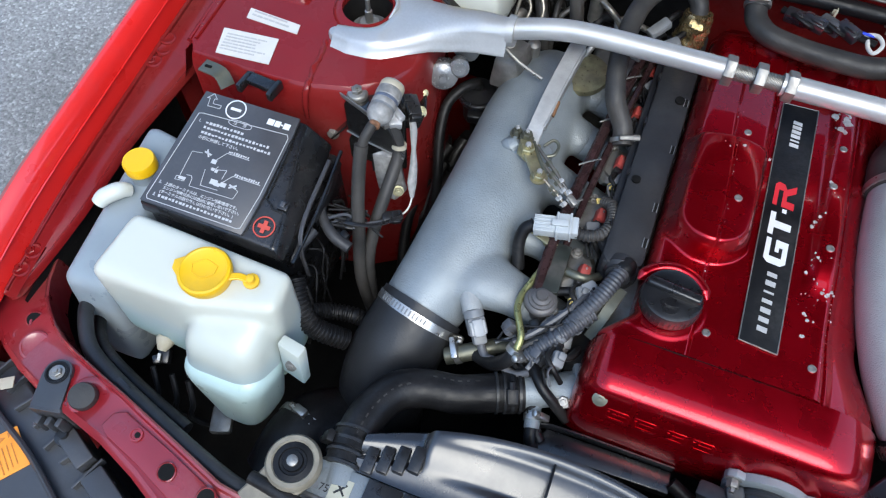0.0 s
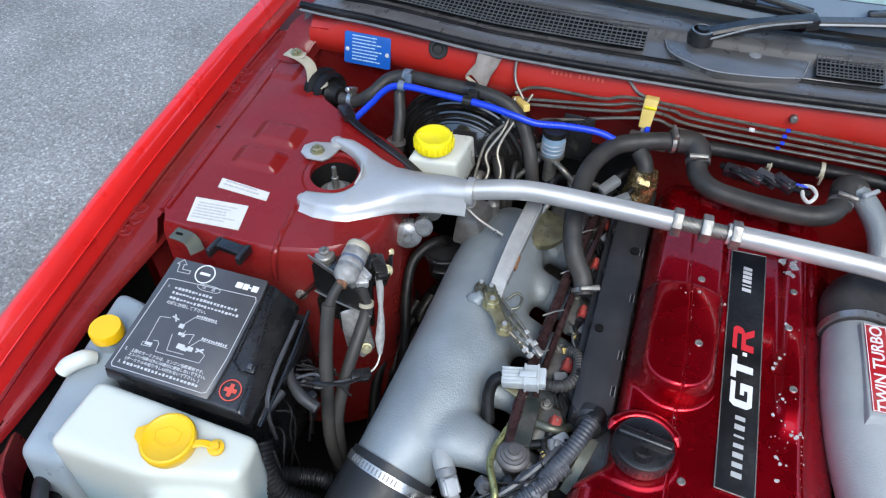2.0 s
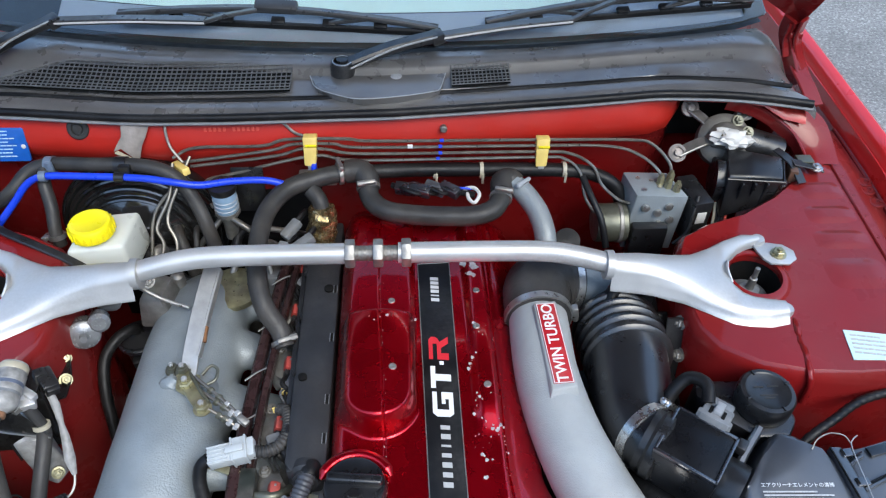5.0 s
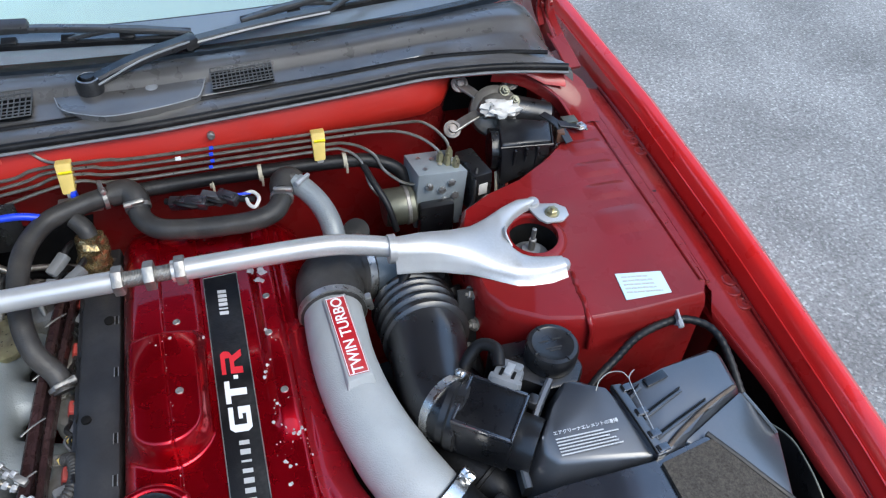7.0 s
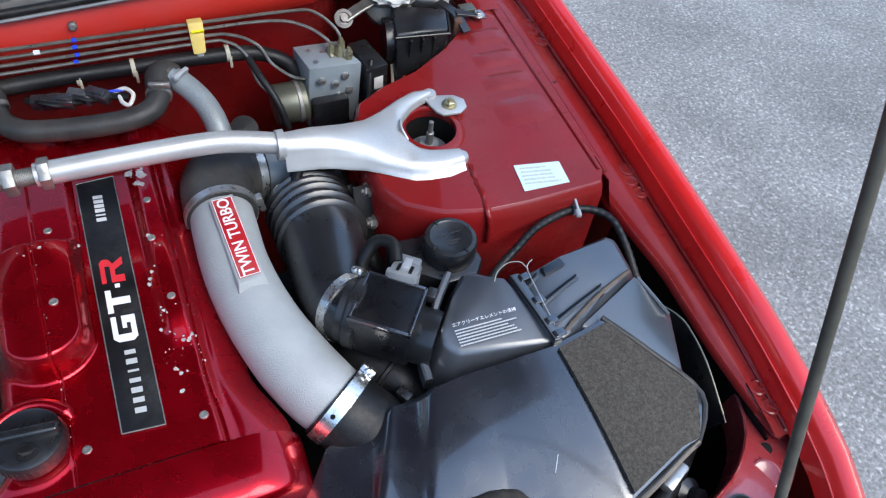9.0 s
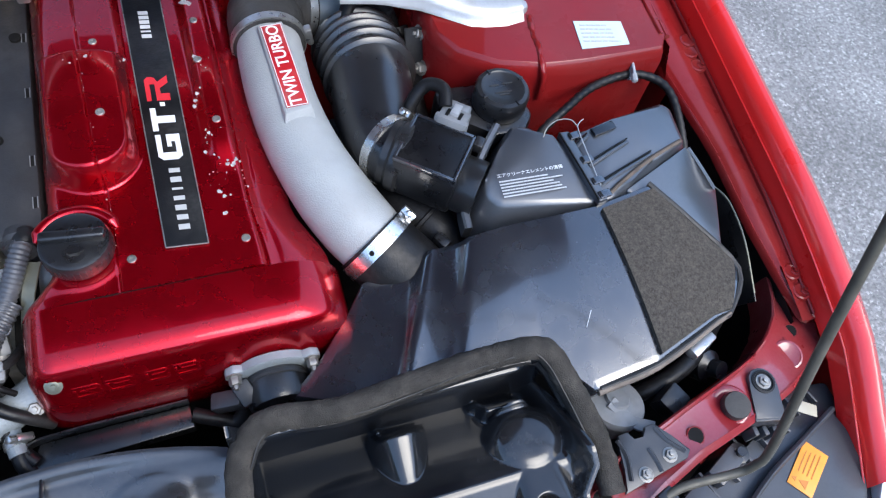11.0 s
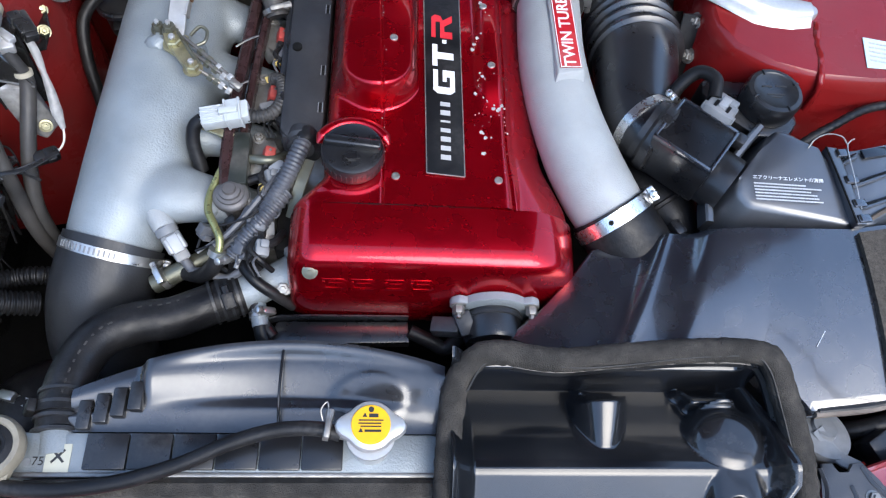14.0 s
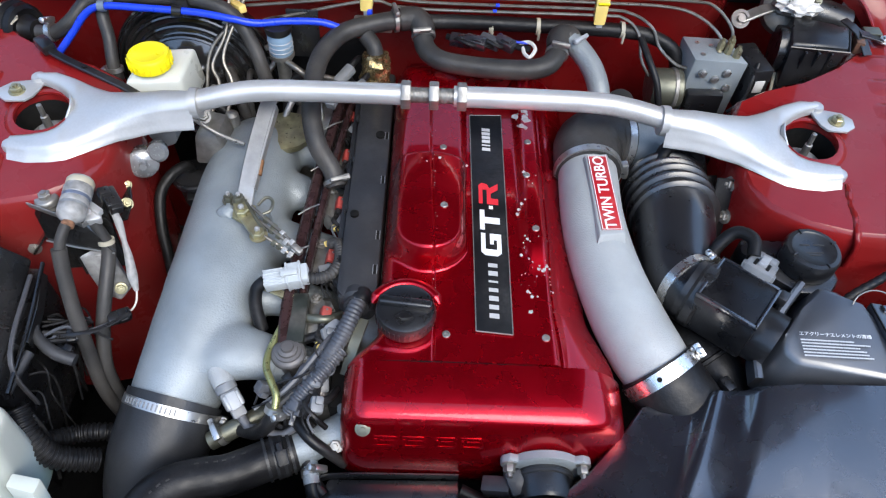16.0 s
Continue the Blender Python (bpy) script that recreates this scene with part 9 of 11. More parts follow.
    dia = [[(0.178, 0.265), (0.176, 0.476), (0.262, 0.489)], [(0.374, 0.450), (0.452, 0.547), (0.646, 0.548)], [(0.426, 0.425), (0.415, 0.395), (0.503, 0.417), (0.490, 0.340)], [(0.338, 0.373), (0.354, 0.243), (0.489, 0.249)], [(0.500, 0.314), (0.563, 0.389), (0.789, 0.390)], [(0.600, 0.310), (0.640, 0.290), (0.620, 0.224), (0.279, 0.209), (0.275, 0.270), (0.260, 0.291), (0.225, 0.285)], [(0.155, 0.225), (0.225, 0.232), (0.228, 0.262), (0.155, 0.255), (0.155, 0.225)]]
    clamp = lambda x, y, a: [block(0.011, 0.0022, 0.0006, 0, fm(x, y, 0.0017) @ pose(0, 0, 0, 0, 0, a + q)) for q in (-24, 24)] + [block(0.005, 0.0016, 0.0006, 0, fm(x, y, 0.0017) @ pose(0, 0, 0, 0, 0, a))]
    part("diagram", joined(*[ribbon([on(*p, 0.0017), on(*q, 0.0017)], 0.0008, 0.0005, 1) for l in dia for p, q in zip(l, l[1:])], *clamp(0.305, 0.500, -35), *clamp(0.590, 0.312, 10), *[block(w, h, 0.0006, 0, fm(x, y, 0.0017)) for x, y, w, h in ((0.378, 0.452, 0.007, 0.006), (0.200, 0.250, 0.009, 0.004), (0.395, 0.392, 0.005, 0.004), (0.425, 0.385, 0.004, 0.004), (0.440, 0.300, 0.010, 0.007), (0.515, 0.302, 0.008, 0.006), (0.47, 0.29, 0.008, 0.005))]), PRINTB, c, "white printed jump lead diagram")
    for x0, y0, n, sd in ((0.462, 0.562, 9, 55), (0.572, 0.404, 11, 56)):
        smudge(x0, y0, n, sd, 0.0034)
    part("strap", ribbon([(-0.480, 0.655, 0.70), (-0.479, 0.655, 0.775), (-0.486, 0.69, 0.795), (-0.495, 0.78, 0.80)], 0.006, 0.004, 3), BATPANEL, b, "worn pale cover edge")
    part("side_rail", ribbon([(-0.478, 0.63, 0.772), (-0.480, 0.72, 0.786), (-0.487, 0.80, 0.80)], 0.004, 0.006, 3), BATTOP, b)
    t = thing("battery_hold_down", "olive plated hold down bracket with a black clip", "bracket", (-0.66, 0.83, 0.83))
    part("strap", ribbon([(-0.700, 0.825, 0.862), (-0.672, 0.822, 0.860), (-0.660, 0.815, 0.845)], 0.022, 0.003, 3), OLIVE, t)
    part("slot", block(0.010, 0.004, 0.0012, 0, pose(-0.690, 0.824, 0.8640)), BLOCK, t)
    part("clip", joined(block(0.052, 0.018, 0.010, 0.003, pose(-0.615, 0.832, 0.853, 0, 0, -6)), block(0.008, 0.030, 0.014, 0.002, pose(-0.592, 0.826, 0.852, 0, 0, -6)), block(0.008, 0.030, 0.014, 0.002, pose(-0.638, 0.826, 0.852, 0, 0, -6))), PLASTIC, t, "black plastic clip")
    w = thing("battery_wiring", "black battery cables and fuse holders beside the battery", "wiring", (-0.465, 0.73, 0.70))
    rnd = random.Random(17)
    for k in range(9):
        a = Vector((-0.486 + rnd.uniform(0, 0.008), 0.640 + 0.018 * k, 0.770 - rnd.uniform(0, 0.05)))
        b = a + Vector((rnd.uniform(0.008, 0.022), rnd.uniform(-0.03, 0.01), rnd.uniform(-0.012, 0.006)))
        c_ = b + Vector((rnd.uniform(-0.004, 0.012), rnd.uniform(-0.03, 0.0), rnd.uniform(-0.05, -0.02)))
        d_ = c_ + Vector((rnd.uniform(-0.01, 0.01), rnd.uniform(-0.03, 0.0), -0.07))
        part("cable", tube([a, b, c_, d_], rnd.choice((0.0013, 0.0018, 0.0026)), 8, 5), RUBBER, w)
    part("torn_edge", ribbon([(-0.487, 0.79, 0.79), (-0.483, 0.75, 0.775), (-0.482, 0.70, 0.765)], 0.004, 0.02, 5), PLASTIC, w)
    part("loom", tube([(-0.478, 0.625, 0.745), (-0.462, 0.600, 0.72), (-0.440, 0.59, 0.69), (-0.40, 0.60, 0.66)], 0.014, 12, 5, 1, 0.0012, 0.006), RUBBER, w)
    part("loom", tube([(-0.47, 0.60, 0.70), (-0.44, 0.63, 0.665), (-0.40, 0.64, 0.655), (-0.36, 0.65, 0.60)], 0.011, 12, 5, 1, 0.0012, 0.006), RUBBER, w)
battery()

def washer_tank():
    t = thing("washer_tank", "milky plastic washer tank holding blue-green fluid", "washer tank", (-0.56, 0.53, 0.58))
    main = hull([(-0.690, 0.508, 0.66), (-0.56, 0.500, 0.655), (-0.450, 0.520, 0.65), (-0.450, 0.595, 0.65), (-0.672, 0.606, 0.66)], [(-0.704, 0.518, 0.798), (-0.56, 0.520, 0.808), (-0.452, 0.548, 0.806), (-0.456, 0.604, 0.808), (-0.690, 0.612, 0.812)], 0.012, 3)
    shoulder = hull([(-0.575, 0.468, 0.69), (-0.458, 0.466, 0.69), (-0.444, 0.54, 0.69), (-0.575, 0.56, 0.69)], [(-0.556, 0.482, 0.768), (-0.472, 0.486, 0.768), (-0.456, 0.55, 0.79), (-0.566, 0.56, 0.79)], 0.024, 4)
    leg = hull([(-0.545, 0.458, 0.575), (-0.478, 0.452, 0.575), (-0.464, 0.53, 0.575), (-0.535, 0.54, 0.575)], [(-0.577, 0.462, 0.722), (-0.456, 0.460, 0.722), (-0.440, 0.54, 0.722), (-0.575, 0.55, 0.722)], 0.026, 4)
    blob("tank", [main, shoulder], TANK, t, "milky plastic tank")
    blob("filled_leg", [leg], TANKFLUID, t, "lower tank tinted by blue green fluid")
    tab = part("mount_tab", hull([(-0.450, 0.520, 0.690), (-0.415, 0.512, 0.690), (-0.412, 0.526, 0.690), (-0.448, 0.534, 0.690)], [(-0.452, 0.530, 0.752), (-0.418, 0.522, 0.752), (-0.415, 0.540, 0.752), (-0.450, 0.546, 0.752)], 0.003), TANK, t, "pale plastic mounting tab")
    part("bolt", hexnut(aim((-0.432, 0.519, 0.722), (-0.43, 0.45, 0.76)), 0.0058, 0.004), DULL, tab)
    m = plane_pose((-0.5505, 0.560, 0.819), (1, 0.28, 0.02), (-0.28, 1, 0.06))
    cap = part("cap", lathe([(0.031, -0.012), (0.033, -0.004), (0.0335, 0.002), (0.032, 0.005), (0.029, 0.006), (0.027, 0.0045), (0.0005, 0.0045)], m, 36), CAPYEL, t, "yellow snap on cap")
    part("thumb_tab", prism([(-0.040, 0.012), (-0.040, 0.0), (-0.024, -0.018), (-0.018, 0.022)], -0.002, 0.004, 0.001, m), CAPYEL, cap)
    part("tether", ribbon([m @ Vector((0.026, -0.006, 0.001)), m @ Vector((0.042, -0.002, -0.001)), m @ Vector((0.054, -0.004, -0.006))], 0.009, 0.004, 3), CAPYEL, cap)
    part("tether_pin", lathe([(0.010, 0), (0.010, 0.004), (0.006, 0.005), (0.005, 0.010), (0.0005, 0.011)], m @ pose(0.056, -0.004, -0.010), 16), CAPYEL, cap)
    part("spray_symbol", joined(ribbon([m @ Vector((-0.014, -0.004, 0.0052)), m @ Vector((0.0, -0.010, 0.0052)), m @ Vector((0.014, -0.004, 0.0052))], 0.0012, 0.001, 3), ribbon([m @ Vector((-0.016, 0.008, 0.0052)), m @ Vector((0.0, 0.014, 0.0052)), m @ Vector((0.016, 0.006, 0.0052))], 0.0012, 0.001, 3), ribbon([m @ Vector((-0.014, -0.004, 0.0052)), m @ Vector((-0.016, 0.008, 0.0052))], 0.0012, 0.001, 1), ribbon([m @ Vector((0.014, -0.004, 0.0052)), m @ Vector((0.016, 0.006, 0.0052))], 0.0012, 0.001, 1)), CAPYEL, cap)
    for x in (-0.625, -0.572):
        part("pump_grommet", lathe([(0.011, 0), (0.013, 0.005), (0.011, 0.011), (0.006, 0.020)], aim((x, 0.510, 0.676), (x, 0.45, 0.650)), 16), BEIGE, t)
        part("pump_plug", joined(block(0.016, 0.020, 0.014, 0.003, pose(x + 0.004, 0.488, 0.658, 20, 0, 15)), block(0.010, 0.012, 0.018, 0.002, pose(x - 0.002, 0.480, 0.660, 20, 0, 35))), PLASTIC, t)
        part("pump_pin", block(0.004, 0.010, 0.003, 0.0005, pose(x + 0.002, 0.482, 0.668, 20, 0, 15)), LABELW, t)
    part("foot", block(0.03, 0.04, 0.014, 0.004, pose(-0.535, 0.455, 0.58, 0, 0, 20)), DULL, t, "grey steel foot bracket")
    r = thing("coolant_reservoir", "grey-white plastic coolant reservoir with yellow cap", "reservoir", (-0.745, 0.63, 0.56))
    main = hull([(-0.772, 0.488, 0.56), (-0.690, 0.488, 0.56), (-0.690, 0.742, 0.56), (-0.772, 0.742, 0.56)], [(-0.776, 0.515, 0.735), (-0.705, 0.520, 0.735), (-0.712, 0.755, 0.782), (-0.772, 0.760, 0.790)], 0.014, 3)
    blob("tank", [main], GREYTANK, r, "clouded grey plastic tank")
    part("neck", lathe([(0.020, -0.02), (0.020, 0.012)], pose(-0.738, 0.686, 0.775), 22), GREYTANK, r)
    part("cap", lathe([(0.0225, 0), (0.0225, 0.013), (0.021, 0.016), (0.0005, 0.017)], pose(-0.738, 0.6865, 0.784), 28), CAPYEL, r, "round yellow cap")
    part("spout", tube([(-0.742, 0.655, 0.768), (-0.750, 0.645, 0.776), (-0.764, 0.630, 0.774), (-0.770, 0.620, 0.768)], [0.009, 0.012, 0.012, 0.010], 14, 4), WHITEPL, r)
    h = thing("front_cable", "thick black cable along the front panel", "cable", (-0.60, 0.43, 0.68))
    part("cable", tube([(-0.765, 0.53, 0.66), (-0.745, 0.50, 0.685), (-0.70, 0.455, 0.70), (-0.64, 0.428, 0.712), (-0.57, 0.405, 0.722), (-0.48, 0.378, 0.728), (-0.41, 0.362, 0.73), (-0.30, 0.352, 0.725)], 0.0105, 12, 6), HOSEDUST, h)
    part("cable", tube([(-0.755, 0.52, 0.645), (-0.70, 0.468, 0.675), (-0.62, 0.435, 0.695), (-0.52, 0.405, 0.70)], 0.009, 12, 6), RUBBER, h)
    part("tie", block(0.024, 0.010, 0.026, 0.003, pose(-0.612, 0.420, 0.716, 0, 0, -20)), PLASTIC, h)
    w = thing("washer_wires", "thin black pump wires under the washer tank", "wiring", (-0.60, 0.46, 0.60))
    for k, x in enumerate((-0.63, -0.60, -0.575)):
        part("wire", tube([(x, 0.47, 0.655), (x + 0.012, 0.45, 0.63), (x + 0.004, 0.44, 0.59), (x + 0.03, 0.45, 0.54)], 0.004, 8, 5), RUBBER, w)
washer_tank()

def purge_valve():
    p = thing("boost_control_valve", "solenoid valve with two black hoses on a bracket", "valve", (-0.47, 0.90, 0.74))
    # tray-shaped bracket with a skirt in front and a gusset towards the engine
    tray = [(-0.512, 0.862), (-0.512, 0.886), (-0.440, 0.900), (-0.418, 0.876), (-0.417, 0.848), (-0.430, 0.829), (-0.461, 0.842)]
    part("tray", prism(tray, 0.838, 0.842, 0.001), BLACKGL, p, "black steel tray bracket")
    part("tray_rim", ribbon([(-0.512, 0.880, 0.844), (-0.512, 0.860, 0.844), (-0.461, 0.8405, 0.844), (-0.430, 0.8275, 0.844), (-0.416, 0.846, 0.844)], 0.0022, 0.008, 1, 0.3), DULL, p, "worn pale bracket edge")
    part("skirt", hull([(-0.494, 0.838, 0.798), (-0.457, 0.830, 0.797), (-0.403, 0.822, 0.797), (-0.403, 0.827, 0.797), (-0.457, 0.836, 0.797), (-0.494, 0.844, 0.798)], [(-0.510, 0.862, 0.840), (-0.461, 0.842, 0.840), (-0.428, 0.830, 0.840), (-0.426, 0.836, 0.840), (-0.460, 0.848, 0.840), (-0.508, 0.868, 0.840)], 0.0008), BLACKGL, p, "black skirt of the bracket")
    part("skirt_lip", ribbon([(-0.496, 0.838, 0.798), (-0.457, 0.8295, 0.7975), (-0.403, 0.8215, 0.797)], 0.0022, 0.0026, 2, 0.3), DULL, p)
    part("back_plate", hull([(-0.505, 0.852, 0.72), (-0.42, 0.86, 0.72), (-0.42, 0.866, 0.72), (-0.505, 0.858, 0.72)], [(-0.51, 0.862, 0.838), (-0.42, 0.868, 0.838), (-0.42, 0.874, 0.838), (-0.51, 0.868, 0.838)], 0.0008), BLACKGL, p, "black back plate of the bracket")
    part("gusset", prism([(-0.452, 0.905), (-0.440, 0.966), (-0.424, 0.958), (-0.410, 0.920), (-0.408, 0.888), (-0.430, 0.880)], 0.786, 0.790, 0.001), BLACKGL, p, "black gusset plate with two studs")
    for x, y in ((-0.428, 0.950), (-0.416, 0.914)):
        part("stud_nut", hexnut(aim((x, y, 0.790), (x + 0.03, y - 0.03, 0.84)), 0.0065, 0.009), ZINC, p, "yellow zinc nut")
    part("ear", ribbon([(-0.505, 0.856, 0.795), (-0.518, 0.852, 0.778), (-0.529, 0.851, 0.764)], 0.020, 0.003, 2), BLACKGL, p)
    part("plate_bolt", hexnut(aim((-0.528, 0.850, 0.767), (-0.522, 0.80, 0.80)), 0.0072, 0.006), DULL, p, "grey flanged bolt")
    part("plate_bolt", joined(lathe([(0.0150, 0), (0.0150, 0.004), (0.0135, 0.007), (0.012, 0.008)], pose(-0.489, 0.868, 0.842), 24), hexnut(pose(-0.489, 0.868, 0.849), 0.0080, 0.007)), DULL, p, "grey flanged bolt in a cup")
    ax = aim((-0.4365, 0.822, 0.866), (-0.4365, 0.882, 0.876)) @ Matrix.Diagonal((0.78, 0.78, 0.80, 1))
    prof = [(0.0085, -0.012), (0.0105, -0.008), (0.0165, -0.004), (0.0205, 0.001), (0.0220, 0.006), (0.0220, 0.016), (0.0208, 0.0175), (0.0208, 0.020), (0.0220, 0.0215), (0.0220, 0.030), (0.0205, 0.032), (0.0205, 0.036), (0.0224, 0.038), (0.0224, 0.050), (0.0210, 0.052), (0.0210, 0.064), (0.0195, 0.068), (0.0005, 0.069)]
    part("body", lathe(prof, ax, 32), CLOUD, p, "dirty clear plastic solenoid body")
    for zz, mat_ in ((0.0185, MIDGREY), (0.034, shade("blue grey tape", (0.10, 0.12, 0.17), 0.4, 0, 0, 0.2, 60, 0.1))):
        part("ring", lathe([(0.0210, zz - 0.003), (0.0216, zz - 0.0024), (0.0216, zz + 0.0024), (0.0210, zz + 0.003)], ax, 32), mat_, p)
    part("top_band", lathe([(0.0212, 0.055), (0.0218, 0.056), (0.0218, 0.064), (0.0212, 0.065)], ax, 32), BEIGE, p, "yellowed tape round the top")
    part("rust_clip", lathe([(0.0085, -0.018), (0.0100, -0.017), (0.0104, -0.013), (0.0095, -0.009), (0.0085, -0.008)], ax, 18), shade("rusty clip", (0.22, 0.11, 0.06), 0.75, 0.2, 0, 0.45, 160, 0.5), p, "rusty hose clip")
    part("side_plug", joined(block(0.020, 0.032, 0.018, 0.003, pose(-0.414, 0.880, 0.836, 14, 14, 40)), block(0.014, 0.012, 0.022, 0.002, pose(-0.423, 0.884, 0.840, 14, 14, 40)), block(0.016, 0.010, 0.014, 0.002, pose(-0.404, 0.868, 0.832, 14, 14, 40))), PLASTIC, p, "black wiring plug")
    part("valve", joined(block(0.022, 0.016, 0.014, 0.002, pose(-0.424, 0.842, 0.842, 10, 5, 25)), block(0.010, 0.022, 0.010, 0.002, pose(-0.421, 0.850, 0.850, 10, 5, 60)), lathe([(0.007, 0), (0.008, 0.003), (0.008, 0.010), (0.006, 0.012), (0.0005, 0.012)], aim((-0.428, 0.846, 0.842), (-0.440, 0.856, 0.88)), 14)), ALLOY, p, "bright metal valve fitting")
    part("hose_end", tube([(-0.4365, 0.818, 0.866), (-0.440, 0.804, 0.862), (-0.444, 0.793, 0.852), (-0.446, 0.784, 0.838)], 0.0068, 14, 5), RUBGREY, p)
    part("hose", tube([(-0.446, 0.788, 0.846), (-0.4445, 0.770, 0.815), (-0.440, 0.748, 0.776), (-0.435, 0.732, 0.743), (-0.431, 0.716, 0.700), (-0.425, 0.700, 0.650), (-0.41, 0.69, 0.58)], 0.0092, 16, 6), RUBGREY, p, "grey rubber hose sleeve")
    part("hose", tube([(-0.424, 0.840, 0.836), (-0.416, 0.834, 0.815), (-0.413, 0.828, 0.797), (-0.414, 0.806, 0.778), (-0.417, 0.775, 0.752), (-0.420, 0.748, 0.722), (-0.421, 0.720, 0.675), (-0.412, 0.70, 0.60)], [0.0075, 0.0080, 0.0090, 0.0092, 0.0092, 0.0092, 0.0092, 0.0092], 16, 6), RUBGREY, p, "grey rubber hose sleeve")
    part("pale_band", band((-0.414, 0.8325, 0.808), (-0.4135, 0.830, 0.802), 0.0090, 0.006), BEIGE, p)
    part("tie", tube([(-0.472, 0.719, 0.743), (-0.455, 0.722, 0.752), (-0.435, 0.724, 0.755), (-0.410, 0.735, 0.752), (-0.385, 0.766, 0.742)], 0.0032, 8, 5, 0.6), PLASTIC, p, "black cable tie")
    part("harness", tube([(-0.408, 0.866, 0.832), (-0.402, 0.856, 0.815), (-0.397, 0.842, 0.797), (-0.392, 0.828, 0.780), (-0.388, 0.812, 0.762), (-0.384, 0.800, 0.745)], [0.0045, 0.0052, 0.0034, 0.0054, 0.0068, 0.0030], 10, 6, 0.55), CLOUD, p, "pale flattened wire sleeve")
    part("harness_tail", tube([(-0.384, 0.802, 0.747), (-0.385, 0.790, 0.734), (-0.392, 0.778, 0.728), (-0.415, 0.768, 0.722)], 0.0014, 8, 5), LABELW, p)
    part("ballast", hull([(-0.446, 0.815, 0.715), (-0.412, 0.800, 0.715), (-0.402, 0.83, 0.715), (-0.436, 0.85, 0.715)], [(-0.454, 0.814, 0.796), (-0.431, 0.824, 0.796), (-0.414, 0.822, 0.79), (-0.42, 0.85, 0.79)], 0.006, 3), CLOUD, p, "dirty translucent plastic canister")
    part("ballast_slit", ribbon([(-0.4475, 0.8135, 0.7965), (-0.4455, 0.811, 0.765)], 0.0020, 0.003, 1), BLOCK, p)
    part("ballast_screw", hexnut(aim((-0.407, 0.805, 0.742), (-0.38, 0.76, 0.78)), 0.006, 0.004), ZINC, p)
    n = thing("loom_knot", "knot of taped wires tied to the valve hoses", "wiring", (-0.45, 0.74, 0.68))
    rnd = random.Random(23)
    for k in range(9):
        a = Vector((-0.485 + rnd.uniform(-0.01, 0.012), 0.722 + rnd.uniform(-0.02, 0.02), 0.752 + rnd.uniform(-0.012, 0.012)))
        b = Vector((-0.420 + rnd.uniform(-0.015, 0.03), 0.742 + rnd.uniform(-0.02, 0.025), 0.735 + rnd.uniform(-0.015, 0.015)))
        part("wire", tube([a, a.lerp(b, 0.4) + Vector((0, rnd.uniform(-0.012, 0.012), 0.003)), a.lerp(b, 0.7) + Vector((0, rnd.uniform(-0.012, 0.012), 0.0)), b], rnd.choice((0.0016, 0.0024, 0.0034)), 8, 5), rnd.choice((RUBBER, RUBBER, LOOM)), n)
    for x, y, z, a in ((-0.452, 0.728, 0.742, 15), (-0.455, 0.708, 0.735, -20), (-0.40, 0.765, 0.735, 35)):
        part("plug", joined(block(0.030, 0.016, 0.014, 0.003, pose(x, y, z, 10, 10, a)), block(0.012, 0.019, 0.009, 0.002, pose(x + 0.006, y, z + 0.003, 10, 10, a))), PLASTIC, n)
    # taped branch that climbs to the battery's side
    part("taped_branch", tube([(-0.430, 0.692, 0.745), (-0.455, 0.698, 0.752), (-0.478, 0.714, 0.760), (-0.490, 0.735, 0.768), (-0.500, 0.756, 0.772), (-0.515, 0.762, 0.772)], [0.008, 0.0085, 0.007, 0.006, 0.007, 0.006], 12, 6, 1, 0), TAPEBLACK, n, "taped wiring branch")
    part("clip_plug", joined(block(0.030, 0.018, 0.014, 0.003, pose(-0.508, 0.758, 0.778, 0, 10, -12)), block(0.010, 0.022, 0.010, 0.002, pose(-0.500, 0.757, 0.781, 0, 10, -12))), PLASTIC, n)
    part("lower_plug", tube([(-0.478, 0.690, 0.765), (-0.484, 0.668, 0.762), (-0.490, 0.640, 0.755)], [0.007, 0.0075, 0.006], 10, 3), TAPEBLACK, n, "grey black wiring plug")
purge_valve()

# ---------- labels on the wheel houses ----------
def sticker(corners, label, mat, ink, seed, lines=4):
    c = [Vector((x, y, plateau_z(y) + 0.0016)) for x, y in corners]
    low = [p - Vector((0, 0, 0.0012)) for p in c]
    mid = sum(c, Vector()) / 4
    s = thing("label", label, "label", mid)
    part("sheet", hull(low, c), mat, s)
    ex, ey = (c[1] - c[0]), (c[0] - c[3])
    m = plane_pose(mid + Vector((0, 0, 0.0004)), ex, ey)
    w, h = ex.length, ey.length
    part("small_print", bars(m, lines_of(w * 0.8, lines, h * 0.72 / lines, h * 0.28 / lines, seed, -w * 0.42, h * 0.30, 0.008)), ink, s)
sticker([(-0.695, 0.950), (-0.612, 0.944), (-0.609, 0.927), (-0.692, 0.931)], "narrow white printed label on the wheel house", LABELW, PRINTG, 41, 2)
sticker([(-0.713, 0.903), (-0.629, 0.910), (-0.621, 0.864), (-0.702, 0.858)], "white printed service label on the wheel house", LABELW, PRINTG, 42, 6)
sticker([(0.623, 0.912), (0.691, 0.901), (0.688, 0.862), (0.618, 0.865)], "pale blue printed label on the wheel house", LABELB, PRINTG, 43, 5)

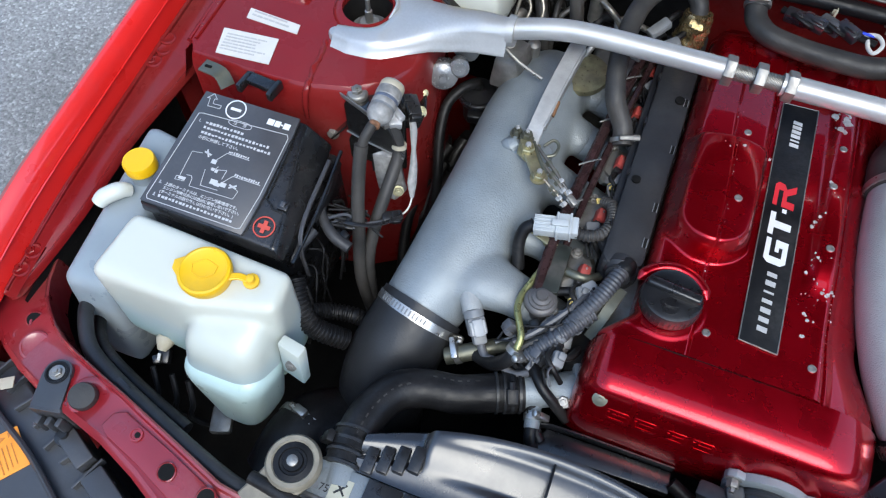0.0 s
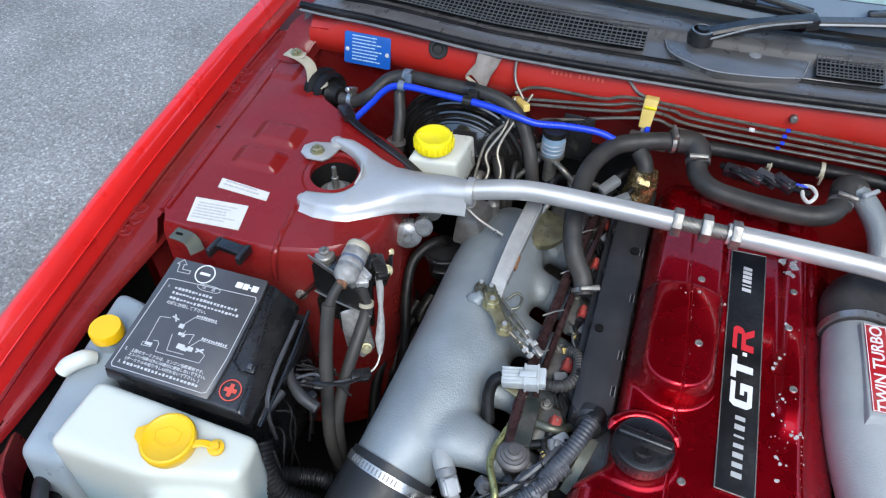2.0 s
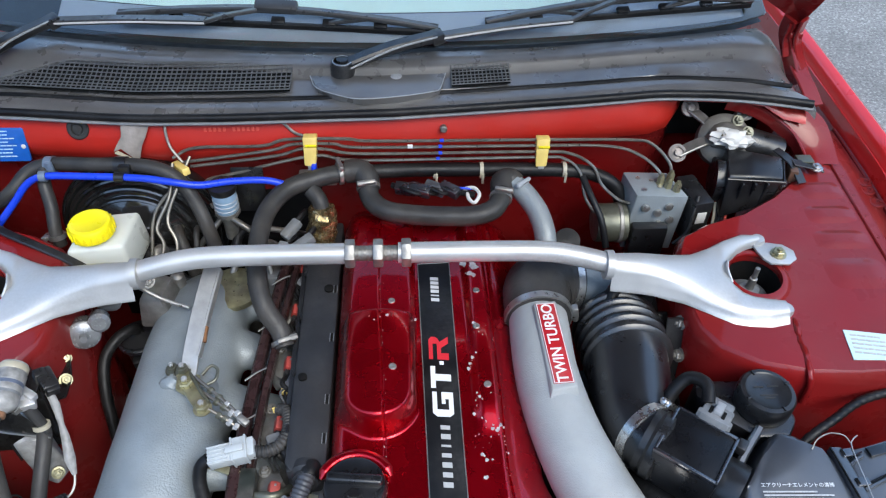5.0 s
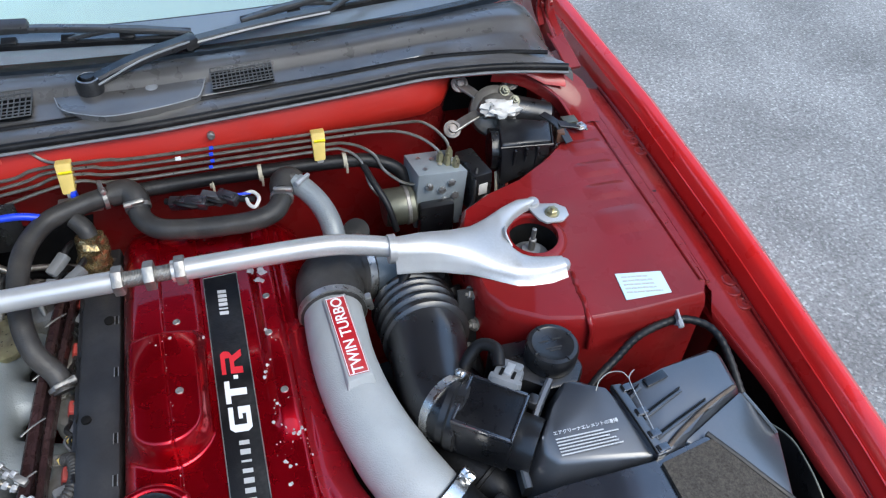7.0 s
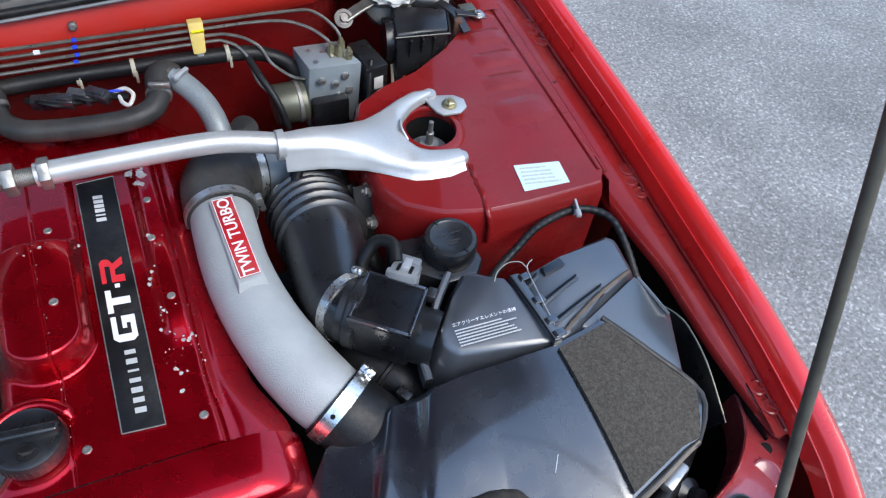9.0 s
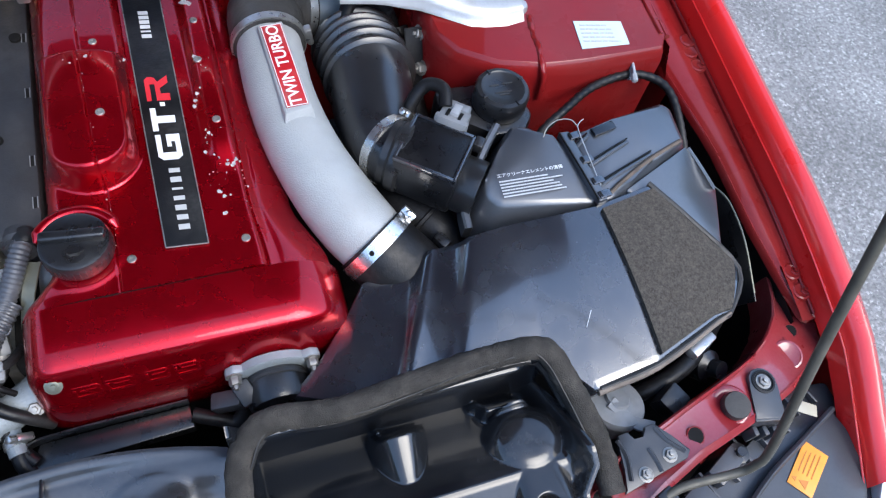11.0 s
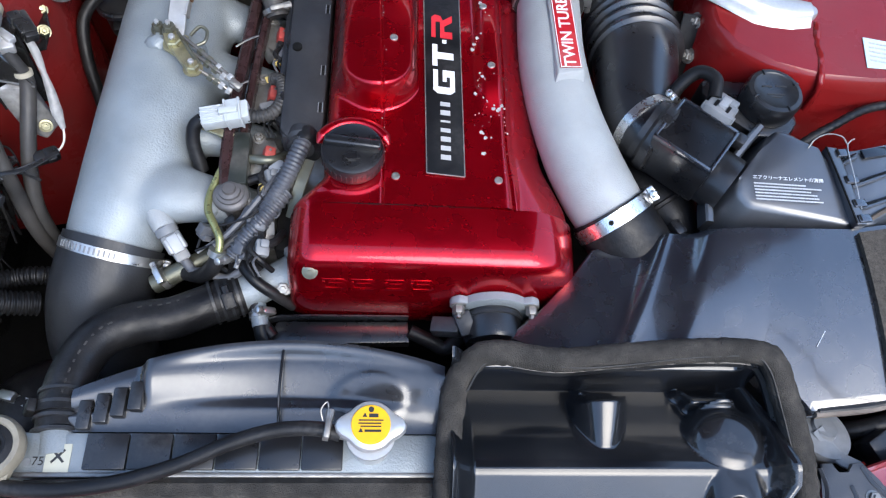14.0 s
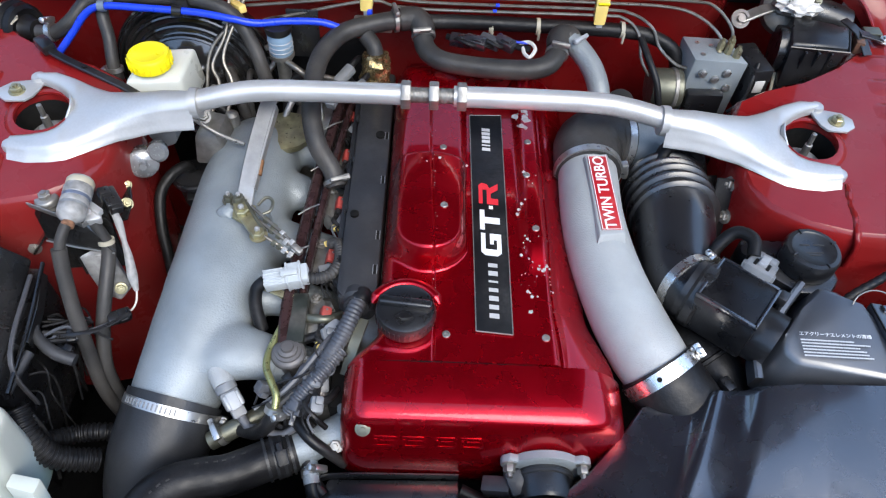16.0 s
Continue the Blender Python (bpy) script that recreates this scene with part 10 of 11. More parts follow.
# ---------- rear of the bay ----------
def brakes():
    b = thing("brake_booster", "large black brake booster on the bulkhead", "brake booster", (-0.375, 1.23, 0.66))
    ax = pose(-0.392, 1.262, 0.766, 86, 0, 0)
    part("drum", lathe([(0.126, -0.012), (0.134, 0.0), (0.134, 0.014), (0.128, 0.018), (0.128, 0.026), (0.122, 0.029), (0.119, 0.034), (0.112, 0.036), (0.108, 0.042), (0.100, 0.044), (0.096, 0.051), (0.088, 0.053), (0.082, 0.060), (0.055, 0.066), (0.045, 0.074), (0.04, 0.10), (0.0005, 0.10)], ax, 52), BLACKGL, b)
    part("band", lathe([(0.1285, 0.019), (0.1298, 0.020), (0.1298, 0.024), (0.1285, 0.025)], ax, 44), PLASTIC, b)
    for r, d in ((0.131, 0.017), (0.1235, 0.030), (0.1115, 0.039), (0.099, 0.047), (0.085, 0.056)):
        part("pressed_ring", lathe([(r - 0.0036, d - 0.002), (r - 0.0026, d + 0.0045), (r, d + 0.0062), (r + 0.0026, d + 0.0045), (r + 0.0036, d - 0.002)], ax, 56), BLACKGL, b)
    part("tag", block(0.030, 0.016, 0.0012, 0.0005, ax @ pose(0.072, 0.094, 0.0365, 0, 0, -37)), GREYPL, b, "small grey data tag")
    m = thing("brake_master_cylinder", "master cylinder with a white reservoir and yellow cap", "master cylinder", (-0.40, 1.10, 0.78))
    part("reservoir", hull([(-0.448, 1.070, 0.805), (-0.362, 1.082, 0.805), (-0.356, 1.170, 0.805), (-0.440, 1.160, 0.805)], [(-0.444, 1.080, 0.868), (-0.366, 1.090, 0.868), (-0.360, 1.166, 0.870), (-0.436, 1.156, 0.870)], 0.007, 3), WHITEPL, m, "milky white reservoir")
    cap = part("cap", lathe([(0.028, 0), (0.0305, 0.002), (0.0305, 0.018), (0.028, 0.022), (0.024, 0.023), (0.022, 0.0215), (0.0005, 0.0215)], pose(-0.411, 1.112, 0.874), 34), YELLOW, m, "bright yellow screw cap")
    for k in range(24):
        a = 2 * math.pi * k / 24
        part("rib", block(0.003, 0.002, 0.014, 0.0005, pose(-0.411 + 0.0308 * math.cos(a), 1.112 + 0.0308 * math.sin(a), 0.884, 0, 0, math.degrees(a))), YELLOW, cap)
    part("cylinder", tube([(-0.40, 1.05, 0.795), (-0.39, 1.17, 0.795)], 0.022, 18, 1), CAST, m)
    part("pipe", tube([(-0.335, 1.10, 0.80), (-0.325, 1.13, 0.83), (-0.335, 1.15, 0.85), (-0.315, 1.18, 0.885), (-0.31, 1.215, 0.92)], 0.0027, 8, 6), LINESTEEL, m)
    part("pipe", tube([(-0.315, 1.09, 0.79), (-0.305, 1.13, 0.83), (-0.318, 1.155, 0.86), (-0.30, 1.19, 0.90), (-0.285, 1.225, 0.925)], 0.0027, 8, 6), LINESTEEL, m)
    part("pipe", tube([(-0.35, 1.13, 0.80), (-0.34, 1.17, 0.86), (-0.30, 1.20, 0.90)], 0.0027, 8, 6), LINESTEEL, m)
    c = thing("clutch_reservoir", "small blue-grey clutch fluid reservoir", "reservoir", (-0.237, 1.19, 0.79))
    part("bowl", lathe([(0.017, 0), (0.0185, 0.004), (0.0185, 0.034), (0.017, 0.038)], pose(-0.236, 1.188, 0.850), 22), shade("blue-grey clouded plastic", (0.22, 0.32, 0.42), 0.4, 0, 0, 0.1, 30, 0.05), c)
    for z in (0.858, 0.866, 0.874):
        part("level_rib", lathe([(0.0184, -0.0012), (0.0194, 0), (0.0184, 0.0012)], pose(-0.236, 1.188, z), 22), GREYPL, c)
    part("cap", lathe([(0.0195, 0), (0.021, 0.004), (0.021, 0.012), (0.0005, 0.014)], pose(-0.236, 1.188, 0.888), 22), PLASTIC, c)
    part("base", lathe([(0.011, 0), (0.011, 0.04), (0.016, 0.044), (0.016, 0.056)], pose(-0.236, 1.188, 0.795), 18), DULL, c)
    part("clamp", band((-0.236, 1.188, 0.848), (-0.236, 1.188, 0.86), 0.0180, 0.006, -60), DULL, c)
    part("pipe", tube([(-0.228, 1.175, 0.842), (-0.212, 1.165, 0.838), (-0.196, 1.160, 0.826), (-0.18, 1.158, 0.80)], 0.005, 10, 5), LINESTEEL, c)
    part("mounting_plate", block(0.05, 0.004, 0.08, 0.002, pose(-0.205, 1.222, 0.862, -8, 0, 0)), PLASTIC, c, "black mounting plate")
brakes()

def clutch_strap():
    c = thing("cable_strap", "flat black cable stay beside the brake reservoir", "strap", (-0.50, 1.10, 0.86))
    part("strap", ribbon([(-0.580, 1.142, 0.885), (-0.540, 1.112, 0.883), (-0.476, 1.082, 0.876), (-0.440, 1.067, 0.869), (-0.412, 1.055, 0.860)], 0.012, 0.006, 4), PLASTIC, c)
    part("plug", block(0.02, 0.034, 0.016, 0.004, pose(-0.568, 1.133, 0.887, 0, 0, 45)), PLASTIC, c)
clutch_strap()

def bulkhead_hoses():
    h = thing("vacuum_hose", "dusty black vacuum hose over the brake booster", "hose", (-0.45, 1.19, 0.85))
    part("hose", tube([(-0.605, 1.190, 0.868), (-0.575, 1.186, 0.872), (-0.548, 1.190, 0.890), (-0.525, 1.215, 0.908), (-0.490, 1.222, 0.916), (-0.43, 1.212, 0.922), (-0.37, 1.205, 0.926), (-0.325, 1.198, 0.922), (-0.295, 1.188, 0.905), (-0.275, 1.172, 0.875), (-0.262, 1.155, 0.845), (-0.25, 1.14, 0.79)], 0.0108, 14, 6), RUBGREY, h)
    part("branch", tube([(-0.502, 1.215, 0.912), (-0.500, 1.196, 0.898), (-0.492, 1.175, 0.872), (-0.488, 1.152, 0.845), (-0.485, 1.145, 0.82)], 0.0095, 14, 5), RUBGREY, h)
    part("clip", joined(band((-0.493, 1.2215, 0.9155), (-0.481, 1.220, 0.917), 0.0113, 0.012), block(0.011, 0.006, 0.03, 0.002, pose(-0.487, 1.205, 0.918, 0, 0, -8)), band((-0.493, 1.190, 0.918), (-0.483, 1.190, 0.918), 0.0068, 0.01)), shade("blue grey clip plastic", (0.13, 0.17, 0.23), 0.45, 0, 0, 0.1, 40, 0.05), h, "blue grey double hose clip")
    part("clip", joined(band((-0.381, 1.206, 0.9255), (-0.363, 1.2045, 0.926), 0.0113, 0.018), block(0.017, 0.010, 0.028, 0.002, pose(-0.372, 1.190, 0.922)), band((-0.379, 1.182, 0.920), (-0.365, 1.181, 0.920), 0.007, 0.014)), PLASTIC, h, "black double hose clip")
    part("clamp", band((-0.583, 1.187, 0.871), (-0.573, 1.186, 0.8725), 0.013, 0.008, 60), STEEL, h)
    part("clamp", band((-0.487, 1.149, 0.835), (-0.486, 1.146, 0.825), 0.0115, 0.007, 200), STEEL, h)
    b = thing("blue_hose", "bright blue silicone vacuum hose", "hose", (-0.35, 1.18, 0.88))
    part("hose", tube([(-0.572, 1.160, 0.850), (-0.548, 1.178, 0.875), (-0.520, 1.190, 0.905), (-0.490, 1.190, 0.918), (-0.43, 1.186, 0.920), (-0.35, 1.180, 0.920), (-0.30, 1.175, 0.915), (-0.265, 1.178, 0.907), (-0.22, 1.186, 0.907), (-0.17, 1.190, 0.905), (-0.135, 1.192, 0.892)], 0.0055, 12, 6), BLUE, b)
    part("joint", block(0.02, 0.014, 0.012, 0.003, pose(-0.577, 1.157, 0.846, 20, -30, 30)), MIDGREY, b)
    k = thing("clutch_cable_boot", "round black rubber bulkhead boot", "boot", (-0.63, 1.20, 0.80))
    part("boot", lathe([(0.040, 0.0), (0.041, 0.010), (0.034, 0.014), (0.034, 0.018), (0.038, 0.022), (0.036, 0.030), (0.030, 0.033), (0.022, 0.031), (0.018, 0.036), (0.015, 0.05), (0.0005, 0.05)], aim((-0.655, 1.212, 0.860), (-0.575, 1.185, 0.872)), 32), RUBBER, k)
    s = thing("relay_bracket", "pale beige folded bracket with a bolt on the wheel house", "bracket", (-0.68, 1.2, 0.87))
    part("strap", ribbon([(-0.686, 1.212, 0.9185), (-0.668, 1.206, 0.914), (-0.660, 1.200, 0.902), (-0.656, 1.190, 0.880), (-0.655, 1.182, 0.862)], 0.020, 0.0025, 3, 0.1), BEIGE, s)
    part("lower_ear", ribbon([(-0.655, 1.183, 0.872), (-0.640, 1.186, 0.884), (-0.628, 1.192, 0.892)], 0.014, 0.0025, 2, 0.1), BEIGE, s)
    part("ear", prism([(-0.715, 1.208), (-0.690, 1.203), (-0.676, 1.211), (-0.680, 1.226), (-0.711, 1.230)], 0.918, 0.9205, 0.0008), BEIGE, s)
    part("bolt", hexnut(pose(-0.695, 1.219, 0.921), 0.008, 0.005), ZINC, s)
    t = thing("throttle_cable", "black sheathed throttle cable by the strut tower", "cable", (-0.5, 1.1, 0.83))
    part("sheath", tube([(-0.60, 1.165, 0.858), (-0.585, 1.150, 0.852), (-0.56, 1.135, 0.848), (-0.52, 1.105, 0.842), (-0.47, 1.075, 0.835), (-0.44, 1.06, 0.82)], [0.013, 0.011, 0.009, 0.0075, 0.0075, 0.0075], 12, 6), RUBBER, t)
    part("guide", block(0.024, 0.02, 0.014, 0.004, pose(-0.585, 1.152, 0.862, 0, 0, -30)), DULL, t)
    g = thing("bulkhead_bracket", "crumpled grey tin bracket on the bulkhead", "bracket", (-0.355, 1.25, 0.90))
    torn = [(-0.022, -0.030), (-0.012, -0.022), (-0.006, -0.027), (0.004, -0.031), (0.013, -0.038), (0.017, -0.030), (0.0165, -0.012), (0.021, 0.002), (0.024, 0.024), (0.012, 0.020), (0.006, 0.025), (-0.014, 0.024), (-0.016, 0.010), (-0.013, -0.004), (-0.019, -0.018)]
    part("plate", prism(torn, 0.0, 0.0025, 0.0006, plane_pose((-0.373, 1.250, 0.947), (1, 0.05, -0.28), (0.28, 0.45, 1))), CRUMPLE, g)
    part("fold", ribbon([(-0.398, 1.238, 0.925), (-0.384, 1.232, 0.921), (-0.372, 1.228, 0.916), (-0.364, 1.230, 0.912)], 0.007, 0.003, 3), BEIGE, g, "torn pale edge")
    part("ear", block(0.014, 0.012, 0.003, 0.001, pose(-0.394, 1.262, 0.966)), CRUMPLE, g)
    part("ear", block(0.014, 0.012, 0.003, 0.001, pose(-0.346, 1.262, 0.962)), CRUMPLE, g)
bulkhead_hoses()

def heater_hoses():
    h = thing("heater_hose", "dusty black heater hose behind the engine", "hose", (0.0, 1.17, 0.80))
    part("hose", tube([(-0.132, 0.965, 0.785), (-0.140, 0.985, 0.800), (-0.160, 1.005, 0.825), (-0.172, 1.045, 0.848), (-0.174, 1.10, 0.868), (-0.165, 1.150, 0.880), (-0.138, 1.190, 0.888), (-0.095, 1.208, 0.893), (-0.062, 1.216, 0.896), (-0.035, 1.222, 0.896)], 0.0142, 16, 6), RUBGREY, h)
    part("joint", tube([(-0.052, 1.220, 0.896), (-0.030, 1.222, 0.896), (-0.018, 1.210, 0.890), (-0.016, 1.196, 0.880)], [0.018, 0.019, 0.019, 0.0175], 16, 4), RUBGREY, h)
    part("hose", tube([(-0.018, 1.205, 0.886), (-0.012, 1.182, 0.872), (0.010, 1.162, 0.866), (0.05, 1.153, 0.864), (0.10, 1.148, 0.864), (0.145, 1.146, 0.866), (0.175, 1.155, 0.870), (0.190, 1.178, 0.876), (0.194, 1.200, 0.880)], 0.0155, 16, 6), RUBGREY, h)
    part("joint", tube([(0.191, 1.186, 0.878), (0.194, 1.206, 0.882), (0.206, 1.214, 0.882), (0.218, 1.206, 0.878)], [0.0175, 0.0185, 0.018, 0.016], 16, 4), RUBGREY, h)
    part("pipe", tube([(0.212, 1.206, 0.879), (0.230, 1.188, 0.871), (0.247, 1.160, 0.858), (0.256, 1.128, 0.838), (0.256, 1.10, 0.80)], 0.0168, 16, 5), CAST, h, "grey alloy pipe")
    for a, b, r in (((-0.060, 1.216, 0.896), (-0.050, 1.219, 0.896), 0.0165), ((-0.016, 1.198, 0.882), (-0.014, 1.188, 0.876), 0.0172), ((0.189, 1.176, 0.8755), (0.1915, 1.186, 0.878), 0.0165), ((0.222, 1.198, 0.876), (0.228, 1.191, 0.872), 0.0152), ((-0.134, 0.970, 0.79), (-0.138, 0.980, 0.797), 0.0162)):
        part("clip", band(a, b, r, 0.006, 90), DULL if a[0] < 0.2 else GREYPL, h)
    w = thing("loom_conduit", "long black wiring conduit along the bulkhead", "wiring loom", (0.2, 1.25, 0.85))
    part("conduit", tube([(-0.02, 1.240, 0.880), (0.06, 1.246, 0.878), (0.16, 1.250, 0.874), (0.27, 1.250, 0.872), (0.34, 1.246, 0.868), (0.385, 1.235, 0.850), (0.40, 1.225, 0.82)], 0.0115, 14, 6), RUBBER, w)
    for x in (0.09, 0.165, 0.30):
        part("tie", lathe([(0.0125, -0.003), (0.0135, -0.003), (0.0135, 0.003), (0.0125, 0.003)], pose(x, 1.249, 0.8735, 0, 90, 0), 16), BEIGE, w)
        part("tie_tail", block(0.004, 0.003, 0.02, 0.001, pose(x + 0.002, 1.236, 0.866)), BEIGE, w)
    p = thing("bulkhead_plugs", "black wiring plugs with a white loop", "connector", (0.09, 1.19, 0.84))
    for k in range(4):
        part("plug", joined(block(0.034, 0.017, 0.018, 0.003, pose(0.042 + 0.023 * k, 1.208 - 0.010 * (k % 2), 0.870 + 0.005 * (k % 2), 15, 0, -12 - 9 * k)), block(0.016, 0.008, 0.022, 0.002, pose(0.045 + 0.023 * k, 1.204 - 0.010 * (k % 2), 0.871 + 0.005 * (k % 2), 15, 0, -12 - 9 * k))), GLOSSPL if k != 2 else LOOM, p)
        part("lead", tube([(0.03 + 0.022 * k, 1.215, 0.868), (0.038 + 0.022 * k, 1.196, 0.880), (0.06 + 0.02 * k, 1.188, 0.876), (0.075 + 0.02 * k, 1.200, 0.866)], 0.003, 8, 5), RUBBER, p)
    part("wire", tube([(0.02, 1.215, 0.872), (0.04, 1.208, 0.872), (0.12, 1.196, 0.872), (0.150, 1.188, 0.872)], 0.005, 8, 4), RUBBER, p)
    part("blue_wire", tube([(0.10, 1.204, 0.876), (0.125, 1.196, 0.880), (0.145, 1.196, 0.878)], 0.002, 6, 4), BLUE, p)
    part("loop", tube([(0.132, 1.198, 0.876), (0.148, 1.196, 0.880), (0.156, 1.182, 0.878), (0.148, 1.170, 0.872), (0.140, 1.178, 0.872), (0.138, 1.190, 0.874)], 0.003, 8, 5), LABELW, p, "white wire loop")
heater_hoses()

def brake_lines():
    lines_ = [[(-0.315, 1.235, 0.915), (-0.28, 1.246, 0.926), (-0.18, 1.246, 0.928), (-0.14, 1.250, 0.937), (-0.05, 1.250, 0.937), (0.0, 1.256, 0.928), (0.25, 1.262, 0.923), (0.40, 1.262, 0.921), (0.44, 1.258, 0.915), (0.468, 1.235, 0.893), (0.470, 1.222, 0.872)],
              [(-0.30, 1.232, 0.909), (-0.17, 1.243, 0.921), (-0.13, 1.247, 0.930), (-0.07, 1.247, 0.930), (-0.02, 1.253, 0.918), (0.25, 1.259, 0.914), (0.37, 1.259, 0.911), (0.42, 1.250, 0.900), (0.45, 1.228, 0.884), (0.452, 1.214, 0.872)],
              [(-0.29, 1.229, 0.903), (-0.16, 1.240, 0.913), (-0.12, 1.244, 0.923), (-0.08, 1.244, 0.922), (-0.02, 1.250, 0.908), (0.25, 1.256, 0.904), (0.31, 1.254, 0.900), (0.345, 1.24, 0.885), (0.36, 1.225, 0.86), (0.385, 1.205, 0.845), (0.405, 1.20, 0.84)],
              [(-0.275, 1.222, 0.872), (-0.262, 1.222, 0.884), (-0.225, 1.224, 0.892), (-0.10, 1.240, 0.913), (-0.03, 1.245, 0.899), (0.25, 1.252, 0.896), (0.30, 1.250, 0.893), (0.325, 1.235, 0.875), (0.335, 1.21, 0.84), (0.37, 1.19, 0.80)]]
    b = thing("brake_lines", "four thin steel brake lines along the bulkhead", "brake lines", (0.0, 1.25, 0.89))
    for l in lines_:
        part("pipe", tube(l, 0.0026, 8, 5), LINESTEEL, b)
    for x, y, z in ((0.10, 1.2585, 0.926), (0.098, 1.256, 0.9165), (0.098, 1.253, 0.906), (0.094, 1.249, 0.8975)):
        part("paint_mark", lathe([(0.0031, -0.003), (0.0031, 0.003)], pose(x, y, z, 0, 90, 0), 8), BLUE, b)
    part("paint_mark", lathe([(0.0034, -0.004), (0.0034, 0.004)], pose(0.05, 1.255, 0.9175, 0, 90, 0), 8), PRINTW, b)
    for x, y, z in ((-0.105, 1.240, 0.925), (0.261, 1.252, 0.909)):
        c = thing("pipe_clip", "pale yellow nylon brake pipe clip", "clip", (x, y, z - 0.02), "pipe clips")
        part("body", hull([(x - 0.010, y - 0.012, z - 0.024), (x + 0.008, y - 0.012, z - 0.024), (x + 0.010, y + 0.012, z - 0.020), (x - 0.008, y + 0.012, z - 0.020)], [(x - 0.010, y + 0.002, z + 0.020), (x + 0.012, y + 0.002, z + 0.020), (x + 0.012, y + 0.018, z + 0.018), (x - 0.010, y + 0.018, z + 0.018)], 0.002), CLIPYEL, c)
        part("groove", block(0.018, 0.003, 0.004, 0.0005, pose(x + 0.002, y - 0.003, z + 0.008, 20, 0, 0)), YELLOW, c)
        part("foot", block(0.010, 0.008, 0.012, 0.001, pose(x, y - 0.006, z - 0.029)), GREYPL, c)
    d = thing("yellow_pipe_tag", "slanted pale yellow plastic pipe clip", "clip", (-0.30, 1.215, 0.89))
    part("tag", block(0.012, 0.045, 0.012, 0.002, pose(-0.300, 1.216, 0.910, -15, 0, 38)), CLIPYEL, d)
    e = thing("bulkhead_pipe", "thin steel pipe rising on the bulkhead", "pipe", (-0.31, 1.24, 0.9))
    part("pipe", tube([(-0.30, 1.23, 0.91), (-0.318, 1.245, 0.93), (-0.322, 1.256, 0.955), (-0.318, 1.26, 0.962)], 0.0024, 8, 4), DULL, e)
    part("pipe", tube([(-0.09, 1.25, 0.937), (-0.125, 1.258, 0.942), (-0.142, 1.264, 0.955), (-0.150, 1.266, 0.962)], 0.0024, 8, 4), DULL, e)
    v = thing("proportioning_valve", "small grey valve block below the pipe clip", "valve", (-0.10, 1.22, 0.87))
    part("block", block(0.06, 0.022, 0.018, 0.003, pose(-0.095, 1.222, 0.884)), DULL, v)
    part("tape", block(0.008, 0.016, 0.016, 0.002, pose(-0.100, 1.228, 0.897)), BLUE, v)
brake_lines()

